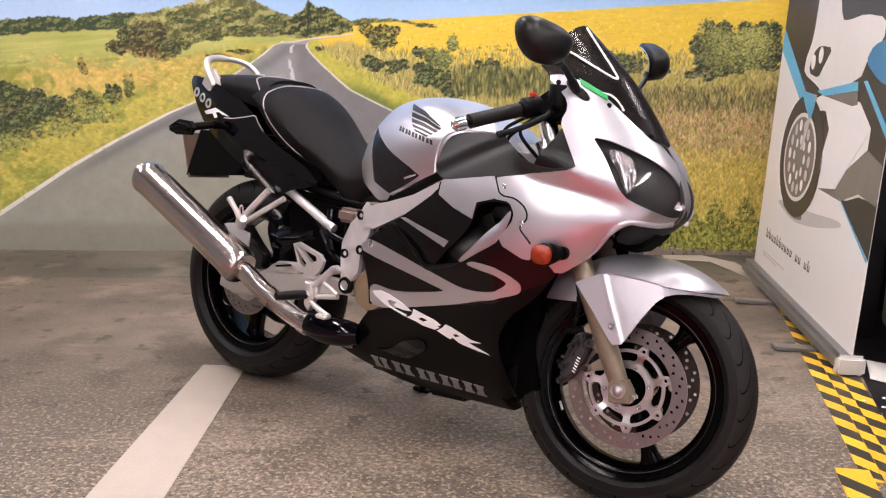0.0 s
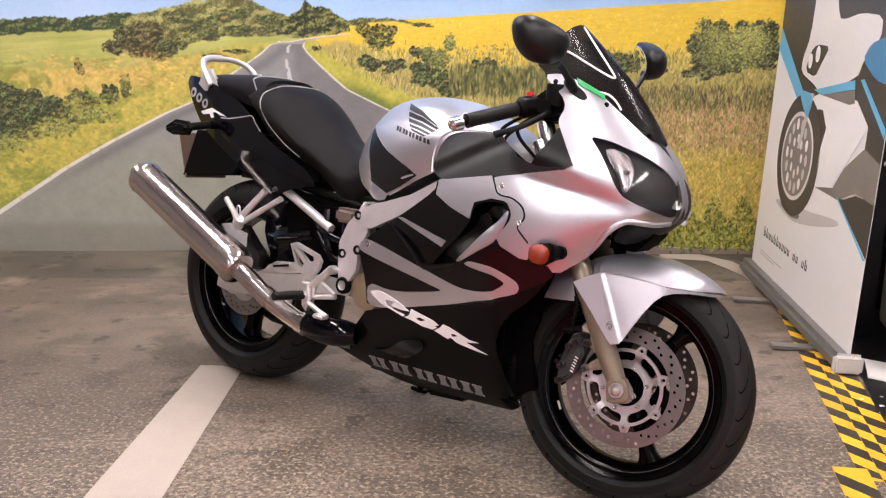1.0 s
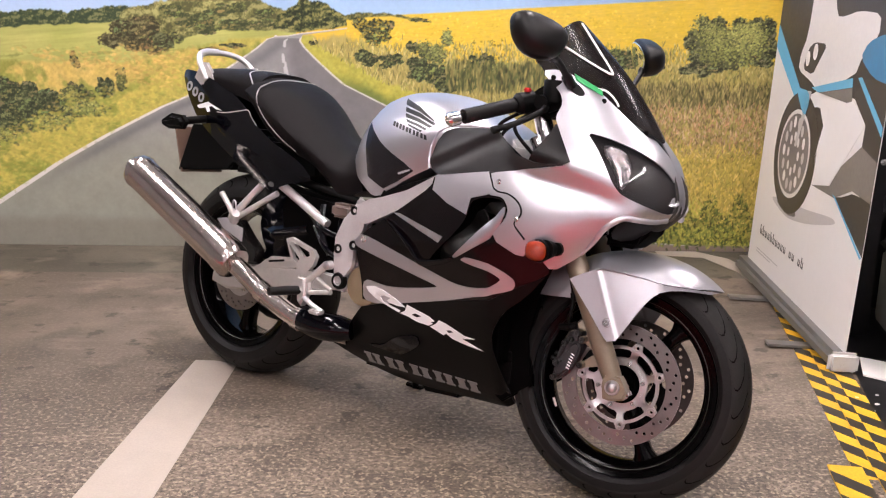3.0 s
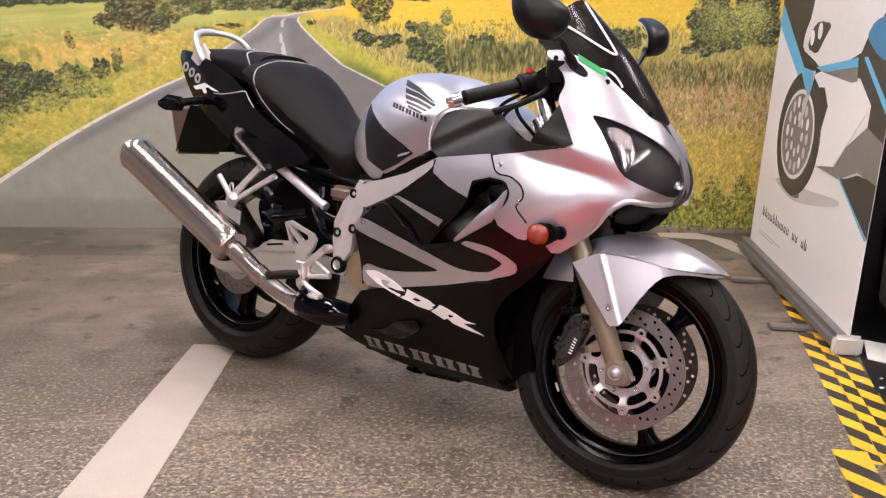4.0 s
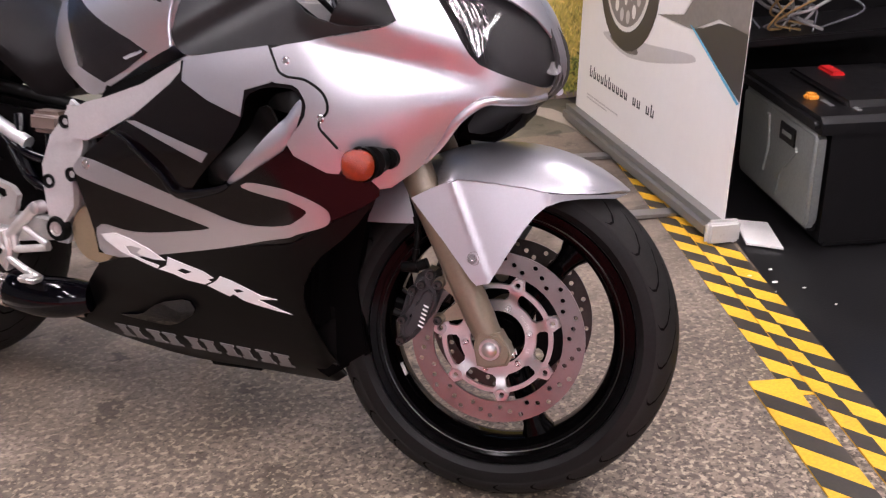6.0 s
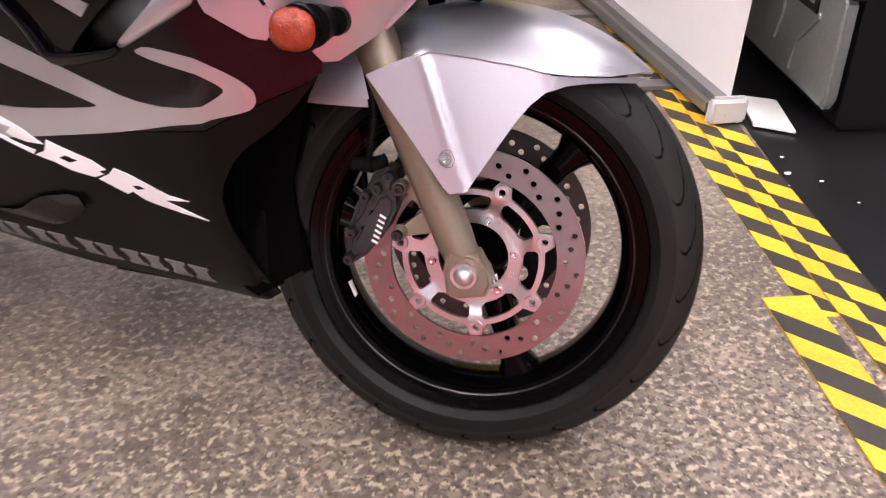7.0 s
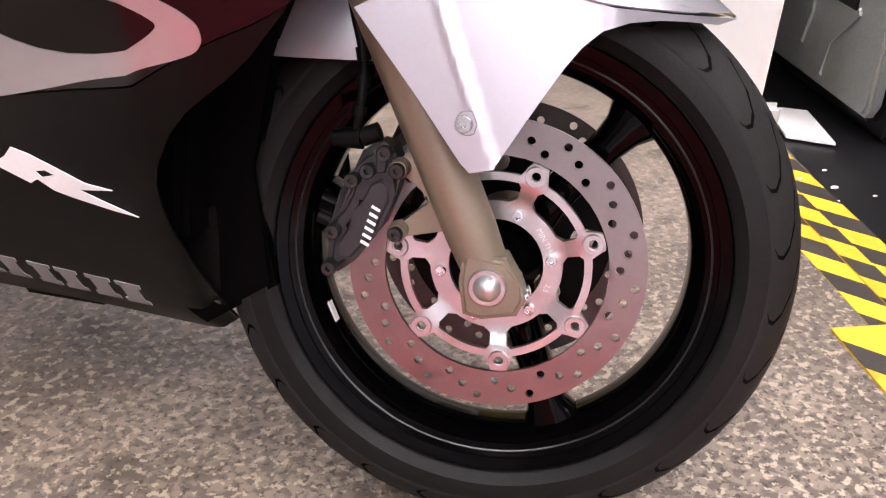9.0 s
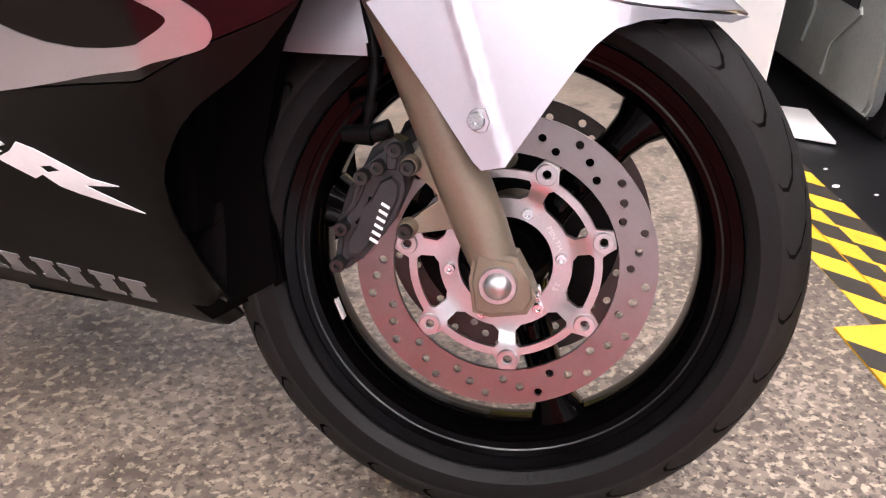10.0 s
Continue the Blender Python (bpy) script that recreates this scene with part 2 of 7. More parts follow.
def sheet(outline, fn, step=0.015, thick=0.003, holes=(), lift=0.0, rounded=1, flip=False, aspect=1.0):
    """A shell over the surface fn(a, b), cut to the outline, with holes; thick inwards, raised by lift."""
    loops = [dense(outline, step, rounded)] + [dense(h, step, rounded) for h in holes]
    lo, hi = loops[0].min(0), loops[0].max(0)
    g = np.stack(np.meshgrid(np.arange(lo[0], hi[0], step * aspect), np.arange(lo[1], hi[1], step)), -1).reshape(-1, 2)
    g += np.stack([0.3 * step * ((np.arange(len(g)) % 2) - 0.5), np.zeros(len(g))], -1)
    keep = inside(g, loops[0])
    for h in loops[1:]:
        keep &= ~inside(g, h)
    for lp in loops:
        d = np.min(np.linalg.norm(g[:, None] - lp[None], axis=2), axis=1)
        keep &= d > step * 0.55
    g = g[keep]
    pts, edges = [], []
    for lp in loops:
        b0 = len(pts)
        pts += [Vector(q) for q in lp]
        edges += [(b0 + i, b0 + (i + 1) % len(lp)) for i in range(len(lp))]
    pts += [Vector(q) for q in g]
    vs, _, fs, *_ = mgeo.delaunay_2d_cdt(pts, edges, [], 0, 1e-6)
    v2 = np.array([tuple(v) for v in vs])
    cen = np.array([v2[list(f)].mean(0) for f in fs])
    ok = inside(cen, loops[0])
    for h in loops[1:]:
        ok &= ~inside(cen, h)
    fs = [tuple(f) for f, k in zip(fs, ok) if k]
    a, b = v2[:, 0], v2[:, 1]
    p = fn(a, b)
    e = 2e-3
    nrm = np.cross(fn(a + e, b) - fn(a - e, b), fn(a, b + e) - fn(a, b - e))
    nrm /= np.maximum(np.linalg.norm(nrm, axis=1), 1e-9)[:, None]
    if flip:
        nrm = -nrm
    top = p + nrm * lift
    low = p + nrm * (lift - thick)
    n = len(top)
    cnt = {}
    for f in fs:
        for i in range(3):
            k = (f[i], f[(i + 1) % 3])
            cnt[tuple(sorted(k))] = cnt.get(tuple(sorted(k)), []) + [k]
    rim = [k[0] for k in cnt.values() if len(k) == 1]
    fn_ = np.cross(top[[f[1] for f in fs]] - top[[f[0] for f in fs]], top[[f[2] for f in fs]] - top[[f[0] for f in fs]])
    out = []
    for f, q in zip(fs, fn_):
        if np.dot(q, nrm[f[0]]) < 0:
            f = f[::-1]
        out.append(f)
        out.append(tuple(i + n for i in f[::-1]))
    out += [(i, j, j + n, i + n) for i, j in rim]
    me = mesh_of(np.concatenate([top, low]), out)
    bm = bmesh.new()
    bm.from_mesh(me)
    bpy.data.meshes.remove(me)
    bmesh.ops.delete(bm, geom=[v for v in bm.verts if not v.link_faces], context="VERTS")
    return bm


def mirrored(bm):
    c = bm.copy()
    for v in c.verts:
        v.co.y = -v.co.y
    bmesh.ops.reverse_faces(c, faces=c.faces)
    return c


def both(name, bm, material, parent, label="", smooth=True):
    c = mirrored(bm)
    a = part(name, bm, material, parent, label, smooth)
    b = part(name, c, material, parent, label, smooth)
    return a, b


def loft(rings, caps=True, bm=None):
    out = bm or bmesh.new()
    vs = [[out.verts.new(tuple(map(float, p))) for p in r] for r in rings]
    n = len(vs[0])
    for a, b in zip(vs, vs[1:]):
        for k in range(n):
            out.faces.new((a[k], a[(k + 1) % n], b[(k + 1) % n], b[k]))
    if caps:
        out.faces.new(vs[0][::-1])
        out.faces.new(vs[-1])
    return out


# ---------------- printed wall picture ----------------
def lattice(shape_xy, seed):
    return np.random.RandomState(seed).rand(*shape_xy)


def vnoise(x, y, seed):
    """Smooth noise over the plane, 0 to 1."""
    t = lattice((256, 256), seed)
    xi, yi = np.floor(x).astype(int), np.floor(y).astype(int)
    fx, fy = x - xi, y - yi
    fx, fy = fx * fx * (3 - 2 * fx), fy * fy * (3 - 2 * fy)
    a, b = t[xi % 256, yi % 256], t[(xi + 1) % 256, yi % 256]
    c, d = t[xi % 256, (yi + 1) % 256], t[(xi + 1) % 256, (yi + 1) % 256]
    return (a * (1 - fx) + b * fx) * (1 - fy) + (c * (1 - fx) + d * fx) * fy


def fbm(x, y, seed, octaves=4):
    s, amp, tot = 0, 1.0, 0
    for o in range(octaves):
        s = s + amp * vnoise(x * 2 ** o, y * 2 ** o, seed + o)
        tot += amp
        amp *= 0.55
    return s / tot


def blend(c, k, col):
    k = np.clip(k, 0, 1)[..., None]
    return c * (1 - k) + np.array(col) * k if np.ndim(col) == 1 else c * (1 - k) + col * k


def step(a, b, v):
    t = np.clip((v - a) / (b - a), 0, 1)
    return t * t * (3 - 2 * t)


class Ink:
    """The printed picture: colours over a grid, painted layer by layer with small dabs."""

    def __init__(self, xs, zs, seed):
        self.xs, self.zs = xs, zs
        self.X, self.Z = np.meshgrid(xs, zs)
        self.col = np.zeros(self.X.shape + (3,))
        self.rng = np.random.RandomState(seed)

    def dab(self, x, z, rx, rz, turn, color, strength=0.9):
        r = max(rx, rz) * 1.15
        i0, i1 = np.searchsorted(self.zs, (z - r, z + r))
        j0, j1 = np.searchsorted(self.xs, (x - r, x + r))
        if i1 <= i0 or j1 <= j0:
            return
        dx, dz = self.X[i0:i1, j0:j1] - x, self.Z[i0:i1, j0:j1] - z
        c, s = math.cos(turn), math.sin(turn)
        d = ((dx * c + dz * s) / rx) ** 2 + ((dz * c - dx * s) / rz) ** 2
        k = (np.clip(1.35 - d, 0, 1) * strength)[..., None]
        w = self.col[i0:i1, j0:j1]
        w += (np.array(color) - w) * k

    def shrub(self, cx, cz, rx, rz, tone, leaf=0.009, warm=0.0, airy=0.0):
        """A bush of many leaf dabs: a dark heart, then lit clumps towards its upper left."""
        g = self.rng
        dark = np.array((0.026 + 0.02 * warm, 0.030, 0.012)) * (1.5 + 5.5 * tone) * (1 + 0.4 * airy)
        mid = np.array((0.105 + 0.06 * warm, 0.118, 0.030)) * (0.78 + 5.8 * tone) * (1 + 0.55 * airy)
        lit = np.array((0.26 + 0.10 * warm, 0.265, 0.075)) * (0.55 + 3.4 * tone) * (1 + 0.5 * airy)
        lobes = [(g.uniform(-0.62, 0.62), g.uniform(-0.5, 0.55), g.uniform(0.35, 0.6)) for _ in range(6)] + [(0, -0.1, 0.85)] * 3
        area = rx * rz / leaf ** 2
        for phase, n, size in ((0, 0.9 - 0.4 * airy, 1.7), (1, 3.0, 0.9), (2, 1.9, 0.7)):
            for _ in range(int(area * n)):
                lx, lz, lr = lobes[g.randint(len(lobes))]
                a, q = g.uniform(0, 6.283), math.sqrt(g.rand()) * (1.12 if g.rand() < 0.12 + 0.15 * airy else 0.95)
                ux, uz = lx + lr * q * math.cos(a), lz + lr * q * math.sin(a)
                lift = math.sin(a) * q
                if phase == 2 and lift + 0.35 * uz < g.uniform(-0.5, 0.9):
                    continue
                c = (dark, mid, lit)[phase] * g.uniform(0.6, 1.35)
                if phase == 1 and g.rand() < 0.35:
                    c = dark * g.uniform(0.8, 1.6)
                s = leaf * size * g.uniform(0.6, 1.3)
                self.dab(cx + rx * ux, cz + rz * uz, s, s * g.uniform(0.4, 0.8), g.uniform(-1.2, 1.2), c, 0.85)

    def strokes(self, n, x0, x1, z0, z1, colors, length, width, lean=0.25, where=None, strength=0.8):
        """Grass: n upright strokes between the limits, painted from far to near."""
        g = self.rng
        zz = np.sort(g.uniform(z0, z1, n))[::-1]
        for z in zz:
            x = g.uniform(x0, x1)
            z = z + g.normal(0, 0.014)
            if where is not None and not where(x, z):
                continue
            c = np.array(colors[g.randint(len(colors))]) * g.uniform(0.65, 1.3)
            self.dab(x, z, width * g.uniform(0.6, 1.4), length * g.uniform(0.5, 1.4), g.normal(0, lean), c, strength)


ROAD_Z = [0.0, 0.176, 0.39, 0.514, 0.65, 0.70, 0.8615, 0.915, 0.9575, 0.968]
ROAD_L = [-2.33, -2.046, -1.715, -1.498, -1.233, -1.115, -0.879, -0.80, -0.749, -0.71]
ROAD_RZ = [0.0, 0.04, 0.2, 0.45, 0.685, 0.76, 0.8025, 0.872, 0.922, 0.951, 0.979]
ROAD_R = [1.6, 1.0, 0.8, 0.25, -0.2576, -0.41, -0.461, -0.536, -0.5856, -0.605, -0.597]


def lit_leaves(ink, mask, box_, seed, dark, mid, lit, grain):
    """Foliage inside a mask: dark gaps, mid leaves and lit clumps, the light from the upper left."""
    i0, i1, j0, j1 = box_
    X, Z = ink.X[i0:i1, j0:j1], ink.Z[i0:i1, j0:j1]
    a = fbm(X * 34 * grain, Z * 44 * grain, seed, 4)
    b = fbm((X - 0.007 / grain) * 34 * grain, (Z + 0.010 / grain) * 44 * grain, seed, 4)
    fine = vnoise(X * 190, Z * 170, seed + 9)
    lum = 0.50 + 1.35 * (a - b) + 0.6 * (a - 0.5) + 0.5 * (fine - 0.5)
    c = blend(np.zeros(X.shape + (3,)) + np.array(dark) * 1.35, step(0.24, 0.56, lum), mid)
    c = blend(c, step(0.55, 0.88, lum), lit)
    c = c * (0.85 + 0.3 * vnoise(X * 9, Z * 12, seed + 5))[..., None]
    w = ink.col[i0:i1, j0:j1]
    w += (c - w) * np.clip(mask, 0, 1)[..., None]


def leafage(ink, top, bottom, seed, dark, mid, lit, grain, rag):
    """A belt of trees between two lines, with a bumpy outline."""
    x0, x1 = max(top[0][0], bottom[0][0]), min(top[-1][0], bottom[-1][0])
    j0, j1 = np.searchsorted(ink.xs, (x0, x1))
    i0, i1 = np.searchsorted(ink.zs, (min(p[1] for p in bottom) - 0.05, max(p[1] for p in top) + 0.05))
    X, Z = ink.X[i0:i1, j0:j1], ink.Z[i0:i1, j0:j1]
    t = np.interp(X, [p[0] for p in top], [p[1] for p in top]) + rag * 2 * (fbm(X * 26, Z * 8, seed + 3, 4) - 0.5) + 0.006 * (vnoise(X * 130, Z * 130, seed + 4) - 0.5)
    b = np.interp(X, [p[0] for p in bottom], [p[1] for p in bottom]) + rag * 1.0 * (fbm(X * 22, Z * 22, seed + 6, 3) - 0.5)
    mask = step(0.004, -0.004, Z - t) * step(-0.004, 0.004, Z - b)
    lit_leaves(ink, mask, (i0, i1, j0, j1), seed, dark, mid, lit, grain)


def clump(ink, cx, cz, rx, rz, seed, dark, mid, lit, grain=1.25):
    """One bush: a ragged oval with gaps towards its edge."""
    j0, j1 = np.searchsorted(ink.xs, (cx - 1.5 * rx, cx + 1.5 * rx))
    i0, i1 = np.searchsorted(ink.zs, (cz - 1.5 * rz, cz + 1.6 * rz))
    if i1 <= i0 or j1 <= j0:
        return
    X, Z = ink.X[i0:i1, j0:j1], ink.Z[i0:i1, j0:j1]
    d = np.sqrt(((X - cx) / rx) ** 2 + ((Z - cz) / rz) ** 2)
    d = d + 1.0 * (fbm(X * 30, Z * 34, seed + 2, 4) - 0.5) + 0.3 * (vnoise(X * 125, Z * 120, seed + 8) - 0.5)
    lit_leaves(ink, step(1.10, 0.90, d), (i0, i1, j0, j1), seed, dark, mid, lit, grain)


def bush(ink, cx, cz, rx, rz, seed, dark, mid, lit, grain=1.25):
    """A bush of many small clumps, thinner towards its edge."""
    g = np.random.RandomState(seed)
    clump(ink, cx, cz - 0.15 * rz, rx * 0.62, rz * 0.60, seed, dark, mid, lit, grain)
    for k in range(13):
        a, q = g.uniform(0, 6.283), math.sqrt(g.rand())
        size = g.uniform(0.22, 0.42)
        clump(ink, cx + rx * 0.85 * q * math.cos(a), cz + rz * 0.85 * q * math.sin(a), rx * size, rz * size * 1.1, seed * 17 % 900 + k, dark, mid, [c * g.uniform(0.75, 1.2) for c in lit], grain)


def scenery(ink):
    """Colours of the printed country road: sky, trees, fields, verges and road."""
    X, Z = ink.X, ink.Z
    n1, n2 = fbm(X * 6, Z * 6, 1), fbm(X * 22, Z * 22, 7)
    n3 = fbm(X * 70, Z * 60, 13, 3)
    blade = fbm(X * 110, Z * 22, 21, 3)
    sky = np.stack([0.25 + 0 * X, 0.46 + 0 * X, 0.68 + 0 * X], -1)
    sky = blend(sky, step(1.35, 1.02, Z) * 0.65, (0.50, 0.67, 0.78))
    col = blend(sky, step(0.45, 0.75, fbm(X * 1.5, Z * 4, 31, 2)) * 0.3, (0.7, 0.76, 0.84))
    # pale green field with long mown streaks
    fieldtop = 1.008 + 0.045 * (X + 1.95)
    streak = fbm(X * 4, (Z - 0.1 * X) * 60, 52, 3)
    f = np.stack([0.40 + 0.12 * n1, 0.43 + 0.09 * n1, 0.10 + 0.05 * n1], -1) * (0.72 + 0.5 * streak)[..., None]
    f = blend(f, step(0.56, 0.7, streak * 0.6 + 0.4 * n2) * step(0.96, 0.88, Z) * 0.7, (0.19, 0.22, 0.05))
    col = blend(col, step(0.003, -0.003, Z - fieldtop) * (X < -0.5), f)
    # dry and green grass of the left verge
    g = np.stack([0.58 + 0.14 * n2, 0.44 + 0.1 * n2, 0.10 + 0.06 * n2], -1)
    near_road = np.interp(Z, ROAD_Z, ROAD_L) - X
    g = blend(g, step(0.55, 0.12, near_road + 0.3 * (n1 - 0.5)) * 0.8, (0.50, 0.46, 0.08))
    g = blend(g, step(0.5, 0.62, n1 * 0.55 + n2 * 0.45 + 0.05 * step(0.7, 0.4, Z)) * 0.8, (0.25, 0.30, 0.05))
    g = g * (0.72 + 0.5 * n3)[..., None]
    gt = 0.845 + 0.03 * (fbm(X * 5, 0 * X, 40) - 0.5) + 0.125 * step(-1.5, -0.75, X)
    col = blend(col, step(0.012, -0.012, Z - gt + 0.02 * (n3 - 0.5)) * (X < -0.4), g)
    # yellow flower field on the right
    hor = 1.05 + 0.066 * (X + 0.46) + 0.003 * n2
    rows = 0.90 + 0.20 * fbm(X * 30, (Z - hor) * 260, 50, 2)
    y = np.stack([0.78 * rows, 0.55 * rows, 0.045 + 0.03 * n2], -1)
    col = blend(col, step(0.003, -0.003, Z - hor) * (X > -0.62), y)
    # straw meadow in front of it
    r = np.stack([0.44 + 0.14 * n2, 0.365 + 0.11 * n2, 0.09 + 0.05 * n1], -1) * (0.6 + 0.6 * blade)[..., None]
    edge = 0.875 + 0.05 * (fbm(X * 12, 0 * X, 60) - 0.5) + 0.05 * (blade - 0.5) + 0.1 * step(0.0, -0.45, X)
    col = blend(col, step(0.01, -0.02, Z - edge) * (X > -0.6), r)
    low = step(0.56, 0.42, Z) * step(0.3, 0.8, X)
    col = blend(col, low * 0.8, np.stack([0.62 * (0.6 + 0.6 * blade), 0.48 * (0.6 + 0.6 * blade), 0.07 + 0 * X], -1))
    # short green grass beside the road
    xr = np.interp(Z, ROAD_RZ, ROAD_R)
    side = X - xr
    vw = np.interp(Z, [0.4, 0.69, 0.8, 0.95], [0.55, 0.34, 0.22, 0.06])
    v = np.stack([0.42 + 0.16 * n2, 0.42 + 0.1 * n2, 0.075 + 0 * X], -1) * (0.75 + 0.45 * n3)[..., None]
    v = blend(v, step(0.5, 0.1, side / vw + 0.3 * (n2 - 0.5)) * step(0.85, 0.72, Z) * 0.85, (0.13, 0.19, 0.04))
    col = blend(col, step(1.05, 0.8, side / vw + 0.5 * (n2 - 0.5)) * (side > 0) * (Z < 0.975), v)
    # road with its edge lines and dashes
    xl = np.interp(Z, ROAD_Z, ROAD_L) + 0.004 * (n1 - 0.5)
    on = step(0, 0.006, X - xl) * step(0, 0.006, xr - X) * (Z < 0.970)
    tone = 0.86 + 0.22 * n2 + 0.12 * n1
    road = np.stack([0.30 * tone, 0.30 * tone, 0.265 * tone], -1)
    road = blend(road, step(0.75, 0.35, Z) * 0.9, np.stack([0.295 * tone, 0.300 * tone, 0.215 * tone], -1))
    xc = np.interp(Z, [0.3, 0.7, 0.8, 0.88, 0.95, 0.98], [-0.66, -0.665, -0.67, -0.68, -0.672, -0.63])
    road = blend(road, step(-0.02, 0.06, X - xc) * step(0.3, 0.55, Z) * 0.75, np.stack([0.165 * tone, 0.155 * tone, 0.145 * tone], -1))
    road = blend(road, step(0.16, 0.1, Z) * 0.5, (0.2, 0.18, 0.13))
    shoulder = np.exp(-((X - xl - 0.075) / 0.05) ** 2)
    road = blend(road, shoulder * 0.6 * step(0.2, 0.5, Z), (0.13, 0.135, 0.13))
    col = blend(col, on, road)
    wide = np.interp(Z, [0, 0.5, 0.98], [0.020, 0.013, 0.0035])
    worn = 0.95 - 0.5 * step(0.55, 0.72, n3)
    col = blend(col, step(wide + 0.004, wide - 0.002, np.abs(X - xl)) * (Z < 0.975) * worn, (0.74, 0.71, 0.62))
    col = blend(col, step(wide * 0.72 + 0.004, wide * 0.72 - 0.002, np.abs(X - xr)) * (Z < 0.975) * worn, (0.72, 0.69, 0.6))
    dw = np.interp(Z, [0.7, 0.97], [0.017, 0.004])
    dash = step(dw + 0.003, dw - 0.003, np.abs(X - xc + 0.012 * (n2 - 0.5))) * step(0.42, 0.52, vnoise(X * 60, Z * 45, 77)) * on
    col = blend(col, dash * (Z > 0.5) * 0.85, (0.62, 0.62, 0.56))
    col = blend(col, step(0.035, 0.02, Z) * (X > 0.95), (0.24, 0.19, 0.14))
    # the road's far end, bending away behind the meadow
    up = np.interp(X, [-0.72, -0.66, -0.597, -0.508, -0.395], [0.969, 0.972, 0.984, 0.9945, 1.0095])
    lo = np.interp(X, [-0.72, -0.605, -0.59, -0.508, -0.395], [0.962, 0.962, 0.978, 0.9895, 1.0065])
    bend = (X > -0.72) * (X < -0.395)
    col = blend(col, step(-0.002, 0.002, Z - lo) * step(0.002, -0.002, Z - up) * bend, (0.33, 0.33, 0.30))
    col = blend(col, step(0.004, 0.001, np.abs(Z - up)) * bend * 0.8, (0.70, 0.66, 0.55))
    ink.col = col
    # far tree line, wooded hill, trees at the bend, scattered bushes
    leafage(ink, [(-2.3, 1.05), (-1.96, 1.058), (-1.81, 1.064), (-1.70, 1.078), (-1.63, 1.062), (-1.46, 1.092), (-1.36, 1.09)], [(-2.3, 0.965), (-1.96, 0.990), (-1.61, 1.011), (-1.43, 1.0225), (-1.3, 1.02)], 3, (0.030, 0.048, 0.020), (0.070, 0.098, 0.036), (0.20, 0.22, 0.080), 1.1, 0.020)
    leafage(ink, [(-1.40, 1.055), (-1.36, 1.088), (-1.23, 1.108), (-1.13, 1.138), (-1.0, 1.160), (-0.83, 1.150), (-0.73, 1.105), (-0.66, 1.082), (-0.6, 1.06)], [(-1.4, 0.98), (-1.22, 0.925), (-1.11, 0.958), (-0.96, 0.995), (-0.71, 0.995), (-0.56, 0.99)], 17, (0.075, 0.080, 0.026), (0.205, 0.205, 0.062), (0.40, 0.38, 0.13), 0.62, 0.018)
    for cx, cz, rx, rz, sd in ((-1.08, 1.035, 0.10, 0.035, 61), (-0.93, 1.085, 0.09, 0.030, 62), (-0.86, 1.02, 0.10, 0.026, 63), (-1.16, 1.075, 0.07, 0.030, 64), (-0.77, 1.07, 0.05, 0.026, 65), (-1.02, 0.995, 0.07, 0.024, 66), (-0.76, 1.022, 0.06, 0.02, 67)):
        bush(ink, cx, cz, rx, rz, sd, (0.040, 0.050, 0.018), (0.105, 0.118, 0.038), (0.27, 0.26, 0.085))
    leafage(ink, [(-0.72, 1.02), (-0.70, 1.07), (-0.635, 1.100), (-0.593, 1.150), (-0.56, 1.118), (-0.506, 1.130), (-0.456, 1.094), (-0.41, 1.066), (-0.395, 1.03)], [(-0.72, 1.0), (-0.56, 0.994), (-0.395, 1.022)], 29, (0.020, 0.027, 0.010), (0.085, 0.100, 0.030), (0.27, 0.255, 0.075), 1.0, 0.022)
    leafage(ink, [(-0.42, 1.066), (-0.36, 1.074), (-0.27, 1.078), (-0.22, 1.082), (-0.12, 1.062), (-0.02, 1.048)], [(-0.42, 1.04), (-0.3, 1.058), (-0.2, 1.064), (-0.12, 1.052), (-0.02, 1.040)], 31, (0.05, 0.06, 0.02), (0.13, 0.135, 0.04), (0.30, 0.28, 0.08), 1.3, 0.012)
    for cx, cz, rx, rz, sd, br in ((-1.33, 0.968, 0.155, 0.080, 41, 1.0), (-1.20, 0.945, 0.075, 0.045, 42, 0.8), (-1.40, 0.995, 0.06, 0.035, 47, 0.9)):
        bush(ink, cx, cz, rx, rz, sd, (0.034, 0.031, 0.012), (0.100 * br, 0.094, 0.034), (0.25 * br, 0.225, 0.080))
    for cx, cz, rx, rz, sd in ((-0.275, 1.006, 0.088, 0.060, 43), (-1.612, 0.852, 0.026, 0.036, 44), (-1.0, 0.905, 0.07, 0.016, 45), (-0.90, 0.925, 0.06, 0.012, 46), (-0.545, 0.945, 0.022, 0.012, 48), (-0.07, 1.048, 0.045, 0.008, 49)):
        bush(ink, cx, cz, rx, rz, sd, (0.020, 0.025, 0.010), (0.085, 0.090, 0.030), (0.26, 0.245, 0.08))
    # leafy scrub on the left
    for cx, cz, rx, rz, sd in ((-1.97, 0.70, 0.13, 0.085, 71), (-1.93, 0.60, 0.16, 0.075, 72), (-1.83, 0.665, 0.12, 0.085, 73), (-1.74, 0.65, 0.07, 0.06, 74), (-1.64, 0.705, 0.035, 0.05, 75), (-1.58, 0.70, 0.04, 0.045, 76), (-1.49, 0.735, 0.05, 0.055, 77), (-1.41, 0.775, 0.022, 0.055, 78), (-2.12, 0.62, 0.12, 0.10, 79), (-1.66, 0.64, 0.09, 0.04, 80)):
